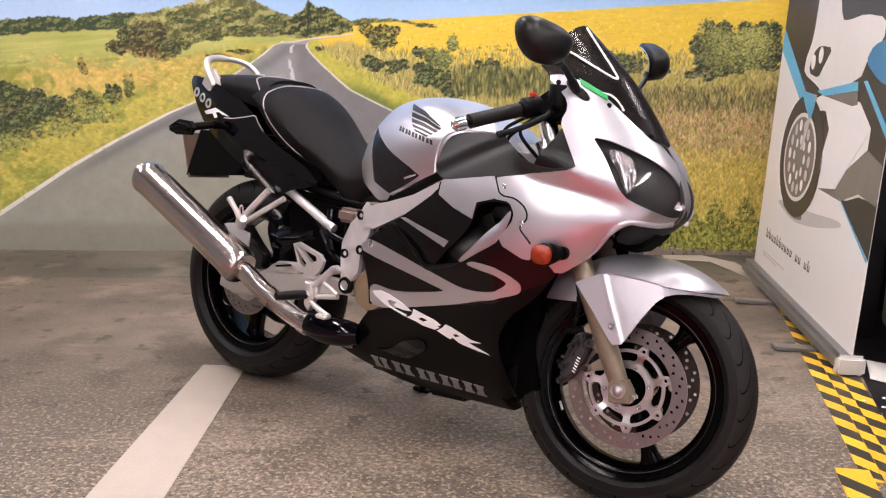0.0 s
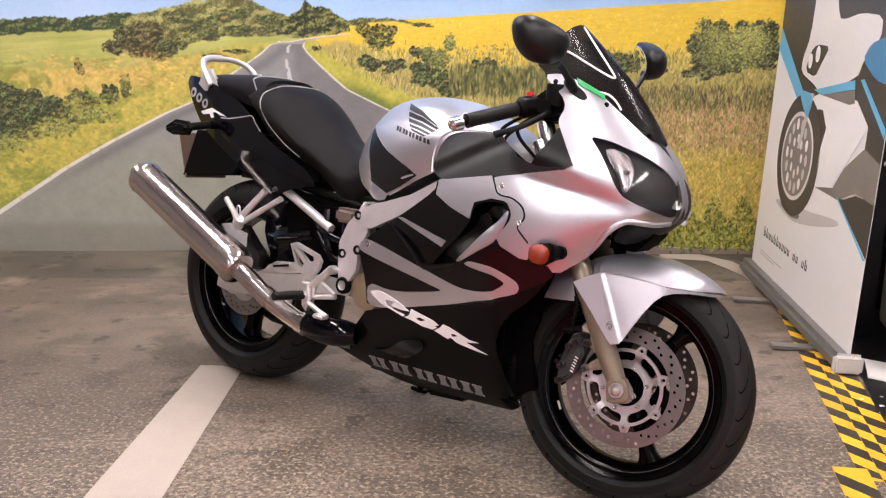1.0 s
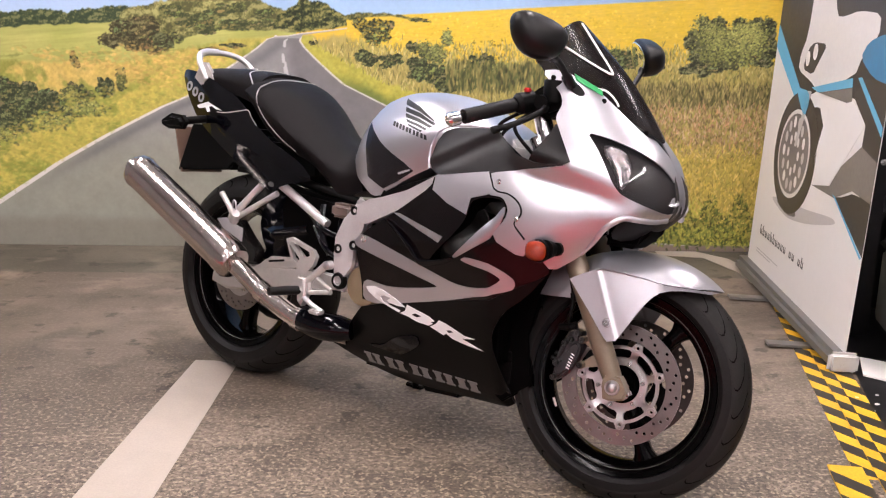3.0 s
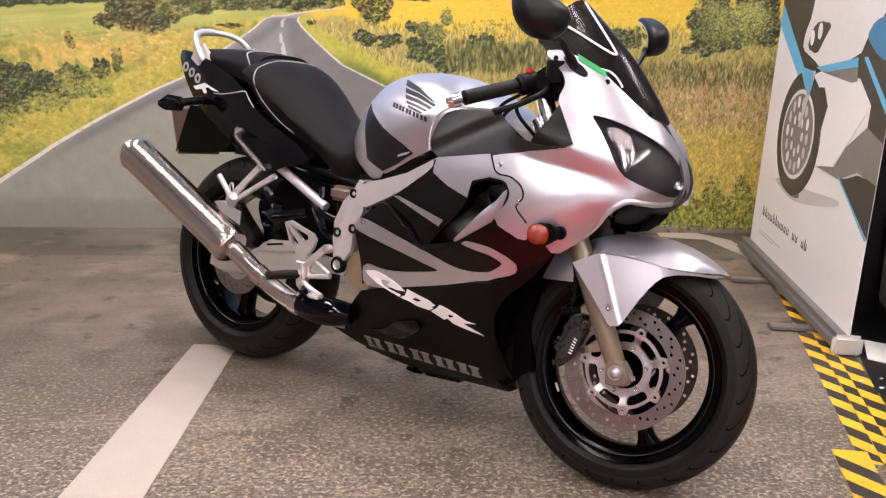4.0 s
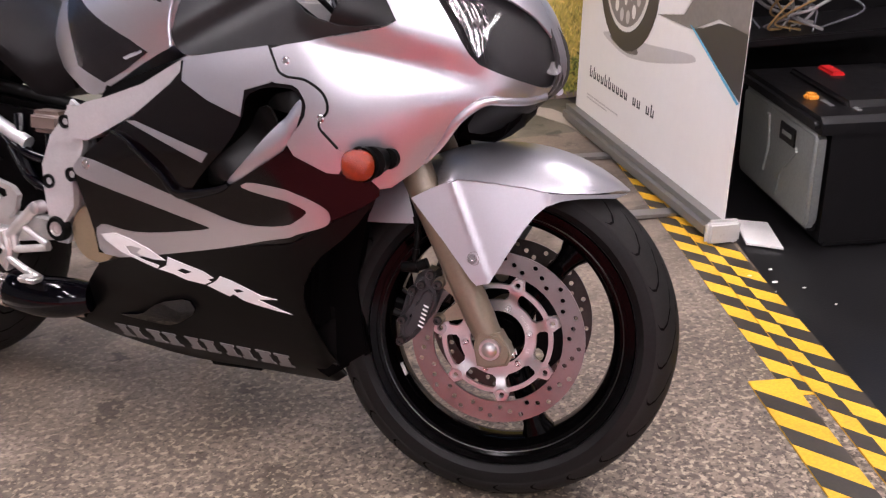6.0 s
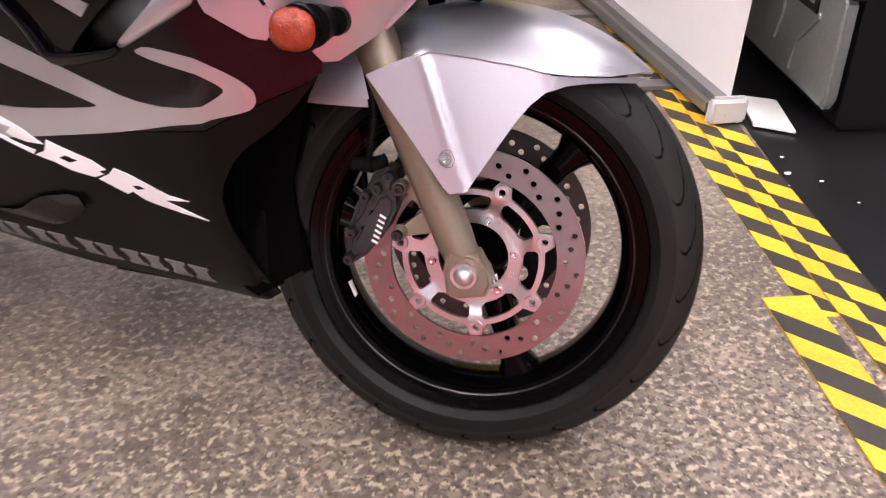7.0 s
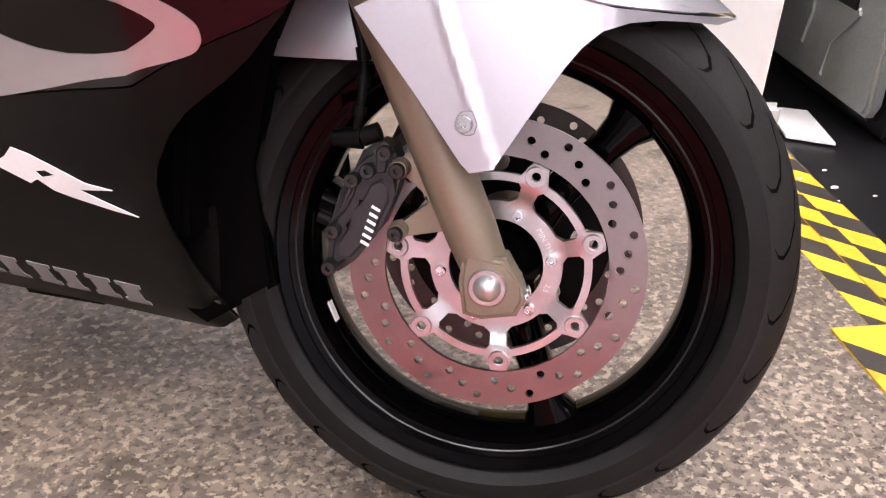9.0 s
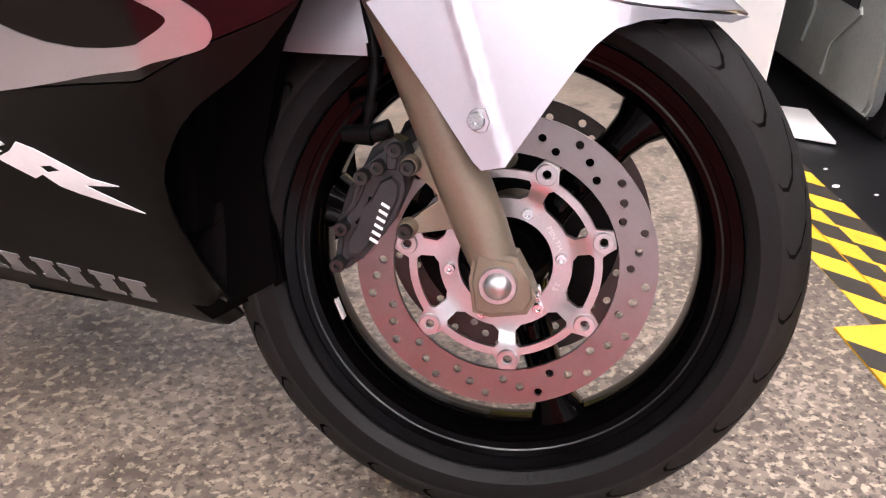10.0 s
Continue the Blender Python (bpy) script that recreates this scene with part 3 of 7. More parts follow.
        bush(ink, cx, cz, rx, rz, sd, (0.026, 0.034, 0.014), (0.080, 0.098, 0.038), (0.22, 0.235, 0.085))
    for cx, cz, rx, rz, tn in ((-1.58, 0.64, 0.13, 0.04, 0.2), (-1.75, 0.57, 0.12, 0.04, 0.2), (-1.98, 0.50, 0.12, 0.04, 0.2), (-1.64, 0.70, 0.05, 0.05, 0.10), (-1.41, 0.775, 0.025, 0.055, 0.08)):
        ink.shrub(cx, cz, rx, rz, tn, 0.007, 0.0, 0.5)
    left_green = ((0.30, 0.34, 0.065), (0.20, 0.26, 0.05), (0.54, 0.47, 0.09), (0.64, 0.52, 0.11), (0.58, 0.48, 0.09), (0.40, 0.40, 0.07))
    ink.strokes(3200, -2.2, -0.9, 0.22, 0.72, left_green, 0.006, 0.011, 0.35, lambda x, z: np.interp(z, ROAD_Z, ROAD_L) - x > 0.03 and z < 0.40 + 0.55 * (x + 2.2), 0.35)
    ink.strokes(1500, -2.0, -0.8, 0.74, 0.90, ((0.70, 0.47, 0.13), (0.78, 0.55, 0.16), (0.55, 0.36, 0.09), (0.45, 0.40, 0.08)), 0.006, 0.011, 0.35, lambda x, z: np.interp(z, ROAD_Z, ROAD_L) - x > 0.05 and z > 0.80 - 0.25 * (x + 1.5), 0.35)
    # rows of flower heads, gaps showing between the nearer ones
    ink.strokes(1500, -0.35, 1.75, 0.86, 1.0, ((0.13, 0.12, 0.02), (0.20, 0.17, 0.03), (0.45, 0.33, 0.03)), 0.006, 0.0045, 0.6, lambda x, z: (z * 55 + 0.6 * math.sin(x * 9)) % 1 < 0.55 and z < 0.985 - 0.1 * abs(x - 0.4), 0.75)
    ink.strokes(2200, -0.4, 1.75, 0.88, 1.1, ((0.85, 0.62, 0.05), (0.74, 0.50, 0.03), (0.92, 0.70, 0.10)), 0.004, 0.006, 0.5, lambda x, z: z < 1.045 + 0.066 * (x + 0.46), 0.35)
    # meadow grass, shaded band, flower heads, weeds
    straw = ((0.52, 0.44, 0.13), (0.62, 0.53, 0.19), (0.34, 0.29, 0.08), (0.29, 0.30, 0.07), (0.47, 0.38, 0.11), (0.15, 0.15, 0.05))
    off = lambda x, z: x - np.interp(z, ROAD_RZ, ROAD_R) > np.interp(z, [0.4, 0.69, 0.8, 0.95], [0.3, 0.26, 0.17, 0.05])
    ink.strokes(9000, -0.55, 1.75, 0.60, 0.94, straw, 0.013, 0.0028, 0.3, off)
    for cx, cz, rx, rz, sd in ((-0.30, 0.875, 0.055, 0.038, 81), (-0.20, 0.865, 0.06, 0.03, 82), (-0.02, 0.90, 0.05, 0.035, 83), (-0.10, 0.93, 0.03, 0.03, 84), (-0.06, 0.835, 0.075, 0.065, 85), (0.02, 0.81, 0.06, 0.06, 86), (0.10, 0.79, 0.09, 0.055, 87), (0.20, 0.87, 0.06, 0.04, 88), (0.27, 0.82, 0.09, 0.045, 89), (0.72, 0.90, 0.10, 0.06, 90), (0.86, 0.89, 0.09, 0.055, 91), (0.6, 0.86, 0.12, 0.05, 92), (0.97, 0.86, 0.06, 0.035, 93)):
        bush(ink, cx, cz, rx, rz, sd, (0.024, 0.030, 0.012), (0.085, 0.100, 0.036), (0.25, 0.25, 0.085), 1.5)
    for cx, cz, rx, rz, tn in ((0.0, 0.90, 0.05, 0.05, 0.11), (0.05, 0.98, 0.03, 0.05, 0.15), (-0.06, 0.93, 0.03, 0.035, 0.08), (0.19, 0.80, 0.12, 0.05, 0.13), (0.33, 0.83, 0.09, 0.05, 0.13)):
        ink.shrub(cx, cz, rx, rz, tn, 0.006, 0.0, 0.8)
    ink.strokes(900, 0.05, 0.62, 0.755, 0.85, ((0.09, 0.11, 0.035), (0.20, 0.20, 0.06), (0.06, 0.07, 0.025), (0.35, 0.3, 0.09)), 0.022, 0.005, 0.12)
    for cx, cz, rx, rz, sd in ((1.23, 0.95, 0.10, 0.115, 101), (1.31, 0.90, 0.14, 0.07, 102), (1.36, 0.97, 0.10, 0.10, 103), (1.47, 0.98, 0.09, 0.10, 104), (1.48, 0.91, 0.09, 0.05, 105), (1.20, 0.85, 0.09, 0.035, 106)):
        bush(ink, cx, cz, rx, rz, sd, (0.028, 0.030, 0.014), (0.105, 0.115, 0.044), (0.30, 0.29, 0.115), 1.5)
    for cx, cz, rx, rz, tn in ((1.24, 0.97, 0.10, 0.12, 0.14), (1.38, 0.97, 0.14, 0.12, 0.2)):
        ink.shrub(cx, cz, rx, rz, tn, 0.0065, 0.1, 0.9)
    ink.strokes(3200, 0.55, 1.75, 0.64, 0.78, ((0.16, 0.15, 0.05), (0.24, 0.20, 0.07), (0.09, 0.09, 0.03), (0.45, 0.36, 0.13)), 0.018, 0.0032, 0.25, lambda x, z: abs(z - 0.705 - 0.02 * x) < 0.055)
    ink.strokes(5200, 0.5, 1.75, 0.46, 0.68, ((0.55, 0.38, 0.17), (0.68, 0.50, 0.26), (0.34, 0.24, 0.09), (0.34, 0.31, 0.07), (0.62, 0.33, 0.16), (0.20, 0.15, 0.05)), 0.011, 0.0030, 0.35)
    ink.strokes(7500, 0.5, 1.75, 0.12, 0.50, ((0.68, 0.50, 0.10), (0.78, 0.60, 0.17), (0.54, 0.42, 0.08), (0.40, 0.35, 0.07), (0.62, 0.44, 0.10), (0.24, 0.20, 0.04)), 0.011, 0.0030, 0.5, None, 0.7)
    ink.strokes(3600, 0.7, 1.75, 0.03, 0.27, ((0.07, 0.10, 0.02), (0.14, 0.18, 0.035), (0.24, 0.27, 0.05), (0.42, 0.38, 0.07), (0.05, 0.06, 0.015)), 0.011, 0.004, 0.8, lambda x, z: z < 0.16 + 0.12 * math.sin(x * 23) ** 2)
    ink.col = ink.col * np.array((1.0, 0.985, 1.10)) + np.array((0, 0, 0.004))
    ink.col = np.clip(ink.col * (0.97 + 0.06 * n3)[..., None], 0.004, 0.95)
    return ink.col


def picture_material():
    m = bpy.data.materials.new("printed_wall_vinyl")
    m.use_nodes = True
    nt = m.node_tree
    b = nt.nodes["Principled BSDF"]
    at = nt.nodes.new("ShaderNodeAttribute")
    at.attribute_name = "ink"
    co = nt.nodes.new("ShaderNodeTexCoord")
    n = nt.nodes.new("ShaderNodeTexNoise")
    n.inputs["Scale"].default_value, n.inputs["Detail"].default_value = 60, 4
    nt.links.new(co.outputs["Object"], n.inputs["Vector"])
    r = nt.nodes.new("ShaderNodeMapRange")
    r.inputs["From Min"].default_value, r.inputs["From Max"].default_value = 0.3, 0.7
    r.inputs["To Min"].default_value, r.inputs["To Max"].default_value = 0.975, 1.025
    nt.links.new(n.outputs["Fac"], r.inputs["Value"])
    mul = nt.nodes.new("ShaderNodeVectorMath")
    mul.operation = "SCALE"
    nt.links.new(at.outputs["Color"], mul.inputs[0])
    nt.links.new(r.outputs[0], mul.inputs["Scale"])
    nt.links.new(mul.outputs[0], b.inputs["Base Color"])
    b.inputs["Roughness"].default_value = 0.5
    b.inputs["Specular IOR Level"].default_value = 0.25
    return m


WALL_Y = 4.62


def mural():
    xs = np.concatenate([np.arange(-4.0, -2.25, 0.05), np.arange(-2.25, 1.75, 0.0031), np.arange(1.75, 3.51, 0.05)])
    zs = np.concatenate([np.arange(0.0, 1.22, 0.0031), np.arange(1.22, 2.81, 0.06)])
    ink = Ink(xs, zs, 3)
    X, Z = ink.X, ink.Z
    col = scenery(ink).reshape(-1, 3)
    nx, nz = len(xs), len(zs)
    co = np.stack([X.ravel(), np.full(X.size, WALL_Y), Z.ravel()], -1)
    i = (np.arange(nz - 1)[:, None] * nx + np.arange(nx - 1)[None]).ravel()
    quads = np.stack([i, i + 1, i + nx + 1, i + nx], -1)
    me = bpy.data.meshes.new("wall_picture")
    me.from_pydata(co.tolist(), [], quads.tolist())
    at = me.color_attributes.new("ink", "FLOAT_COLOR", "POINT")
    at.data.foreach_set("color", np.concatenate([col, np.ones((len(col), 1))], 1).astype(np.float32).ravel())
    me.update()
    ob = link("wall_picture", me, picture_material(), None, "", False)
    return tagged(ob, "printed vinyl wall picture of a country road between yellow fields", "wall picture", kind="structure")


mural()

# ---------------- room shell ----------------
def shell(name, b, material, label, category):
    ob = part(name, b, material)
    return tagged(ob, label, category, kind="structure")


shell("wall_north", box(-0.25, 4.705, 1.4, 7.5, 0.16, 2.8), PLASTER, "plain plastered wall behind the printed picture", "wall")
shell("wall_south", box(-0.25, -4.08, 1.4, 7.5, 0.16, 2.8), PALEW, "plain unseen wall, kept pale to bounce light onto the motorcycle", "wall")
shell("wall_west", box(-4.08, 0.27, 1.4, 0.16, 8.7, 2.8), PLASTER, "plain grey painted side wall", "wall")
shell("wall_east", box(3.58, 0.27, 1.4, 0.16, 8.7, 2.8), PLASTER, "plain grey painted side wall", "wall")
shell("ceiling", box(-0.25, 0.27, 2.86, 7.8, 9.0, 0.12), CEIL, "dark suspended ceiling of the showroom", "ceiling")
shell("floor", box(-0.25, 0.27, -0.055, 7.8, 9.0, 0.1), CARPET, "dark smooth showroom floor", "floor")
shell("floor_carpet", box(-1.57, 0.50, -0.0025, 4.80, 2.50, 0.005), REDWALL, "red carpet on the showroom floor", "floor")
# never in view: added as a reflector that brightens the bike's side
shell("bounce_floor", box(-0.25, -2.40, -0.0025, 7.44, 3.20, 0.005), PALEW, "unseen pale floor added to bounce light onto the motorcycle", "floor")


def ceiling_lamp(name, x, y, sx, sy):
    root = empty(name, pose(x, y, 2.79), "long white ceiling strip light out of view, switched on", "ceiling light", "strip lights on the ceiling")
    part("housing", box(0, 0, -0.012, sx + 0.06, sy + 0.06, 0.04, 0.006), PLASTER, root)
    part("diffuser", box(0, 0, -0.042, sx, sy, 0.03, 0.01, 3), TUBE, root, "lit milky diffuser")
    return root


lamp = ceiling_lamp("ceiling_light", -2.6, 3.1, 0.14, 1.5)
# unseen lamps; the y -1.6 row is added to brighten south wall and bike side
for lx, ly in ((-1.0, 3.1), (0.6, 3.1), (2.2, 3.1), (-1.0, 0.7), (0.6, 0.7), (2.2, 0.7), (-2.6, -1.6), (-1.0, -1.6), (0.6, -1.6), (2.2, -1.6)):
    copy_thing(lamp, pose(lx, ly, 2.79))


# ---------------- printed floor, line and tapes ----------------
def asphalt(name, base, spot, light):
    """Printed road surface: stones of three sizes, worn patches, faint streaks."""
    m = bpy.data.materials.new(name)
    m.use_nodes = True
    nt = m.node_tree
    b = nt.nodes["Principled BSDF"]
    co = nt.nodes.new("ShaderNodeTexCoord")

    sep = nt.nodes.new("ShaderNodeSeparateXYZ")
    nt.links.new(co.outputs["Object"], sep.inputs[0])
    near = nt.nodes.new("ShaderNodeMapRange")
    near.inputs["From Min"].default_value, near.inputs["From Max"].default_value = 3.3, 2.1
    near.inputs["To Min"].default_value, near.inputs["To Max"].default_value = 0.12, 1.0
    nt.links.new(sep.outputs["Y"], near.inputs["Value"])

    def faded(socket):
        mu = nt.nodes.new("ShaderNodeMath")
        mu.operation = "MULTIPLY"
        nt.links.new(socket, mu.inputs[0])
        nt.links.new(near.outputs[0], mu.inputs[1])
        return mu.outputs[0]

    def noisy(scale, detail, lo, hi):
        n = nt.nodes.new("ShaderNodeTexNoise")
        n.inputs["Scale"].default_value, n.inputs["Detail"].default_value = scale, detail
        nt.links.new(co.outputs["Object"], n.inputs["Vector"])
        r = nt.nodes.new("ShaderNodeMapRange")
        r.interpolation_type = "SMOOTHSTEP"
        r.inputs["From Min"].default_value, r.inputs["From Max"].default_value = lo, hi
        nt.links.new(n.outputs["Fac"], r.inputs["Value"])
        return r.outputs[0]

    def streak(sx, sy, detail, lo, hi):
        mp = nt.nodes.new("ShaderNodeMapping")
        mp.inputs["Scale"].default_value = (sx, sy, 1.0)
        mp.inputs["Rotation"].default_value = (0, 0, 0.12)
        nt.links.new(co.outputs["Object"], mp.inputs["Vector"])
        n = nt.nodes.new("ShaderNodeTexNoise")
        n.inputs["Scale"].default_value, n.inputs["Detail"].default_value = 1.0, detail
        nt.links.new(mp.outputs[0], n.inputs["Vector"])
        r = nt.nodes.new("ShaderNodeMapRange")
        r.interpolation_type = "SMOOTHSTEP"
        r.inputs["From Min"].default_value, r.inputs["From Max"].default_value = lo, hi
        nt.links.new(n.outputs["Fac"], r.inputs["Value"])
        return r.outputs[0]

    def over(below, fac, col, amount):
        mx = nt.nodes.new("ShaderNodeMix")
        mx.data_type = "RGBA"
        sc = nt.nodes.new("ShaderNodeMath")
        sc.operation = "MULTIPLY"
        sc.inputs[1].default_value = amount
        nt.links.new(fac, sc.inputs[0])
        nt.links.new(sc.outputs[0], mx.inputs["Factor"])
        if hasattr(below, "is_linked"):
            nt.links.new(below, mx.inputs["A"])
        else:
            mx.inputs["A"].default_value = (*below, 1)
        mx.inputs["B"].default_value = (*col, 1)
        return mx.outputs["Result"]

    c = over(base, noisy(2.2, 5, 0.35, 0.65), spot, 0.8)
    c = over(c, noisy(0.9, 4, 0.44, 0.60), tuple(0.48 * v for v in base), 0.7)
    c = over(c, noisy(4, 8, 0.50, 0.64), tuple(0.5 * v for v in base), 0.7)
    c = over(c, noisy(9, 10, 0.60, 0.66), tuple(0.28 * v for v in base), 0.7)
    c = over(c, noisy(3.1, 8, 0.58, 0.70), tuple(min(1, 1.35 * v) for v in spot), 0.6)
    c = over(c, streak(1.6, 6, 9, 0.52, 0.70), tuple(0.5 * v for v in base), 0.5)
    c = over(c, streak(2.4, 9, 9, 0.56, 0.72), tuple(min(1, 1.35 * v) for v in spot), 0.4)
    c = over(c, streak(7.0, 22, 8, 0.64, 0.70), tuple(0.3 * v for v in base), 0.6)
    c = over(c, faded(noisy(64, 4, 0.44, 0.57)), tuple(0.36 * v for v in base), 0.8)
    c = over(c, faded(noisy(80, 4, 0.53, 0.62)), light, 0.85)
    c = over(c, faded(noisy(120, 3, 0.56, 0.64)), tuple(0.16 * v for v in base), 0.85)
    c = over(c, noisy(13, 6, 0.58, 0.74), tuple(0.5 * v for v in base), 0.5)
    nt.links.new(c, b.inputs["Base Color"])
    b.inputs["Roughness"].default_value = 0.55
    b.inputs["Specular IOR Level"].default_value = 0.3
    return m


ASPHALT = asphalt("printed_asphalt_vinyl", (0.212, 0.166, 0.130), (0.262, 0.208, 0.163), (0.46, 0.375, 0.275))
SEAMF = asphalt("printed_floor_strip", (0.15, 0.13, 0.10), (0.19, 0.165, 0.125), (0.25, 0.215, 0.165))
LINEW = mat("printed_white_line", (0.46, 0.395, 0.335), 0.5, 0.0, 0.1, 9, fine=20)
YELLOW = mat("yellow_floor_tape", (0.74, 0.41, 0.022), 0.45, 0.0, 0.2, 14, fine=12)
TBLACK = mat("black_floor_tape", (0.034, 0.027, 0.021), 0.45, 0.0, 0.35, 14, fine=12)


def slab(outline, z0, z1):
    b = bmesh.new()
    lo = [b.verts.new((x, y, z0)) for x, y in outline]
    hi = [b.verts.new((x, y, z1)) for x, y in outline]
    b.faces.new(hi)
    b.faces.new(lo[::-1])
    for i in range(len(lo)):
        b.faces.new((lo[i], lo[(i + 1) % len(lo)], hi[(i + 1) % len(lo)], hi[i]))
    return b


shell("floor_print", slab([(-3.98, 1.76), (1.06, 1.76), (1.13, 2.06), (1.42, 3.3), (1.47, 4.17), (-3.98, 4.17)], -0.004, 0.0), ASPHALT, "printed asphalt vinyl on the floor under the motorcycle", "floor")
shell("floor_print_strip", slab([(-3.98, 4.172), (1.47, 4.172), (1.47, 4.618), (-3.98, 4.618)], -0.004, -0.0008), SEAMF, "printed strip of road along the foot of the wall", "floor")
shell("road_line", slab([(-0.79, 3.153), (-0.72, 3.148), (-0.648, 3.11), (-0.69, 2.257), (-0.714, 1.77), (-0.936, 1.77), (-0.882, 2.256)], -0.001, 0.0012), LINEW, "printed white road line on the asphalt vinyl", "floor marking")
shell("road_edge_line", slab([(1.05, 4.61), (1.24, 4.612), (1.36, 4.487), (1.40, 4.33), (1.405, 4.1), (1.345, 4.1), (1.341, 4.252), (1.25, 4.50), (1.05, 4.545)], -0.001, 0.0014), LINEW, "printed white curved road edge line", "floor marking")


def tape(a, b, width, shift, pitch=0.128, z=0.0012, lean=0.095):
    """Hazard tape from a to b along its far-to-near left edge, with slanting black bars."""
    root = empty("hazard_tape", pose(a[0], a[1], 0), "scuffed black and yellow hazard tape stuck on the floor", "floor tape", "hazard tapes on the floor")
    d = Vector((b[0] - a[0], b[1] - a[1]))
    length = d.length
    d.normalize()
    s = Vector((-d.y, d.x))
    if s.x < 0:
        s = -s

    def at(u, v):
        q = d * u + s * v
        return (q.x, q.y)

    part("yellow_strip", slab([at(0, 0), at(length, 0), at(length, width), at(0, width)], 0.0002, z), YELLOW, root)
    u = -lean + shift
    while u < length:
        q = [(u, 0), (u + pitch * 0.5, 0), (u + pitch * 0.5 + lean, width), (u + lean, width)]
        q = [(min(max(p, 0.0), length), v) for p, v in q]
        if q[1][0] - q[0][0] + q[2][0] - q[3][0] > 0.01:
            part("black_bar", slab([at(*p) for p in q], z - 0.0004, z + 0.0005), TBLACK, root)
        u += pitch
    return root


tape((1.335, 3.80), (1.072, 2.36), 0.072, 0.03, 0.128, 0.0012, 0.072)
tape((1.365, 3.62), (0.86, 0.80), 0.084, 0.021, 0.128, 0.0026, 0.080)
tape((1.352, 3.62), (0.847, 0.80), 0.040, 0.045, 0.128, 0.0042, 0.040)
tape((1.022, 2.43), (0.735, 0.80), 0.088, 0.118, 0.128, 0.004, 0.085)

# ---------------- roller banner ----------------
BAN = Matrix.Translation((1.335, 3.10, 0)) @ pose(0, 0, 0, 0, 0, 87.4) @ pose(0, 0, 0, 2.4, 0, 0)
banner = empty("roller_banner", BAN, "white roller banner with a printed white and blue motorcycle", "banner")
BWHITE = mat("banner_white_print", (0.78, 0.74, 0.71), 0.45, 0.0, 0.02, 4)
BDARK = mat("banner_dark_print", (0.045, 0.038, 0.036), 0.45, 0.0, 0.12, 6)
BBLUE = mat("banner_blue_print", (0.12, 0.42, 0.62), 0.45, 0.0, 0.06, 6)
BDBLUE = mat("banner_deep_blue_print", (0.05, 0.2, 0.36), 0.45, 0.0, 0.1, 6)
BGREY = mat("banner_grey_print", (0.2, 0.175, 0.16), 0.45, 0.0, 0.14, 8)
BLIGHT = mat("banner_pale_print", (0.68, 0.64, 0.61), 0.45, 0.0, 0.04, 8)
BMID = mat("banner_tyre_print", (0.055, 0.046, 0.043), 0.45, 0.0, 0.25, 10)
BSHADE = mat("banner_soft_grey_print", (0.52, 0.48, 0.46), 0.45, 0.0, 0.05, 6)
part("banner_sheet", prism([(0.0, 0.035), (1.21, 0.035), (1.21, 2.05), (0.0, 2.05)], 0.0, 0.0015), BWHITE, banner)
part("top_rail", box(0.605, 0.0, 2.06, 1.21, 0.018, 0.03, 0.006), GREY_BASE, banner)
cassette = part("cassette", prism([(0.0, 0.0), (1.235, 0.0), (1.235, 0.06), (0.0, 0.06)], -0.035, 0.05, 0.018, 4), GREY_BASE, banner, "long grey aluminium cassette", True)
part("end_cap", box(-0.012, 0.01, 0.034, 0.03, 0.1, 0.072, 0.012, 3), CLEARP, banner, "frosted plastic end cap", True)
for fx in (0.20, 0.74):
    part("foot", prism([(fx, 0.0), (fx + 0.045, 0.0), (fx + 0.045, 0.01), (fx, 0.01)], 0.0, 0.19, 0.003), GREY_BASE, banner, "flat grey swivel foot", True)


def printed(name, outline, material, layer, rounded=0):
    ol = dense(outline, 0.5, rounded) if rounded else outline
    y = 0.0015 + 0.0006 * layer
    return part(name, prism([(float(a), float(b)) for a, b in ol], y - 0.0008, y), material, banner)


def oval(cx, cz, rx, rz, turn=0.0, n=36):
    t, out = radians(turn), []
    for i in range(n):
        a = 2 * math.pi * i / n
        x, z = rx * math.cos(a), rz * math.sin(a)
        out.append((cx + x * math.cos(t) - z * math.sin(t), cz + x * math.sin(t) + z * math.cos(t)))
    return out


printed("dark_field", [(1.21, 2.05), (1.21, 1.06), (0.80, 0.80), (0.60, 0.86), (0.02, 0.86), (0.0, 2.05)], BDARK, 1)
printed("blue_band", [(1.21, 1.065), (1.21, 0.975), (0.78, 0.74), (0.70, 0.76), (0.73, 0.83), (0.83, 0.835)], BBLUE, 2)
printed("fairing_shape", [(0.82, 1.25), (0.83, 1.04), (0.885, 0.96), (0.885, 0.905), (0.72, 0.875), (0.66, 0.855), (0.30, 0.93), (0.26, 1.0), (0.15, 1.07), (0.16, 1.14), (0.34, 1.145), (0.48, 1.12), (0.55, 1.12), (0.62, 1.25)], BLIGHT, 3, 1)
printed("lamp_shape", [(0.835, 0.913), (0.80, 0.99), (0.74, 1.02), (0.60, 1.02), (0.67, 0.95), (0.715, 0.90)], BMID, 4, 1)
printed("lamp_oval", oval(0.79, 0.955, 0.022, 0.028), BWHITE, 5)
printed("lamp_oval", oval(0.715, 0.985, 0.024, 0.03), BWHITE, 5)
printed("belly_shape", [(0.64, 0.853), (0.30, 0.86), (0.14, 0.79), (0.295, 0.63), (0.38, 0.545), (0.55, 0.515), (0.56, 0.626), (0.52, 0.735)], BWHITE, 3, 0)
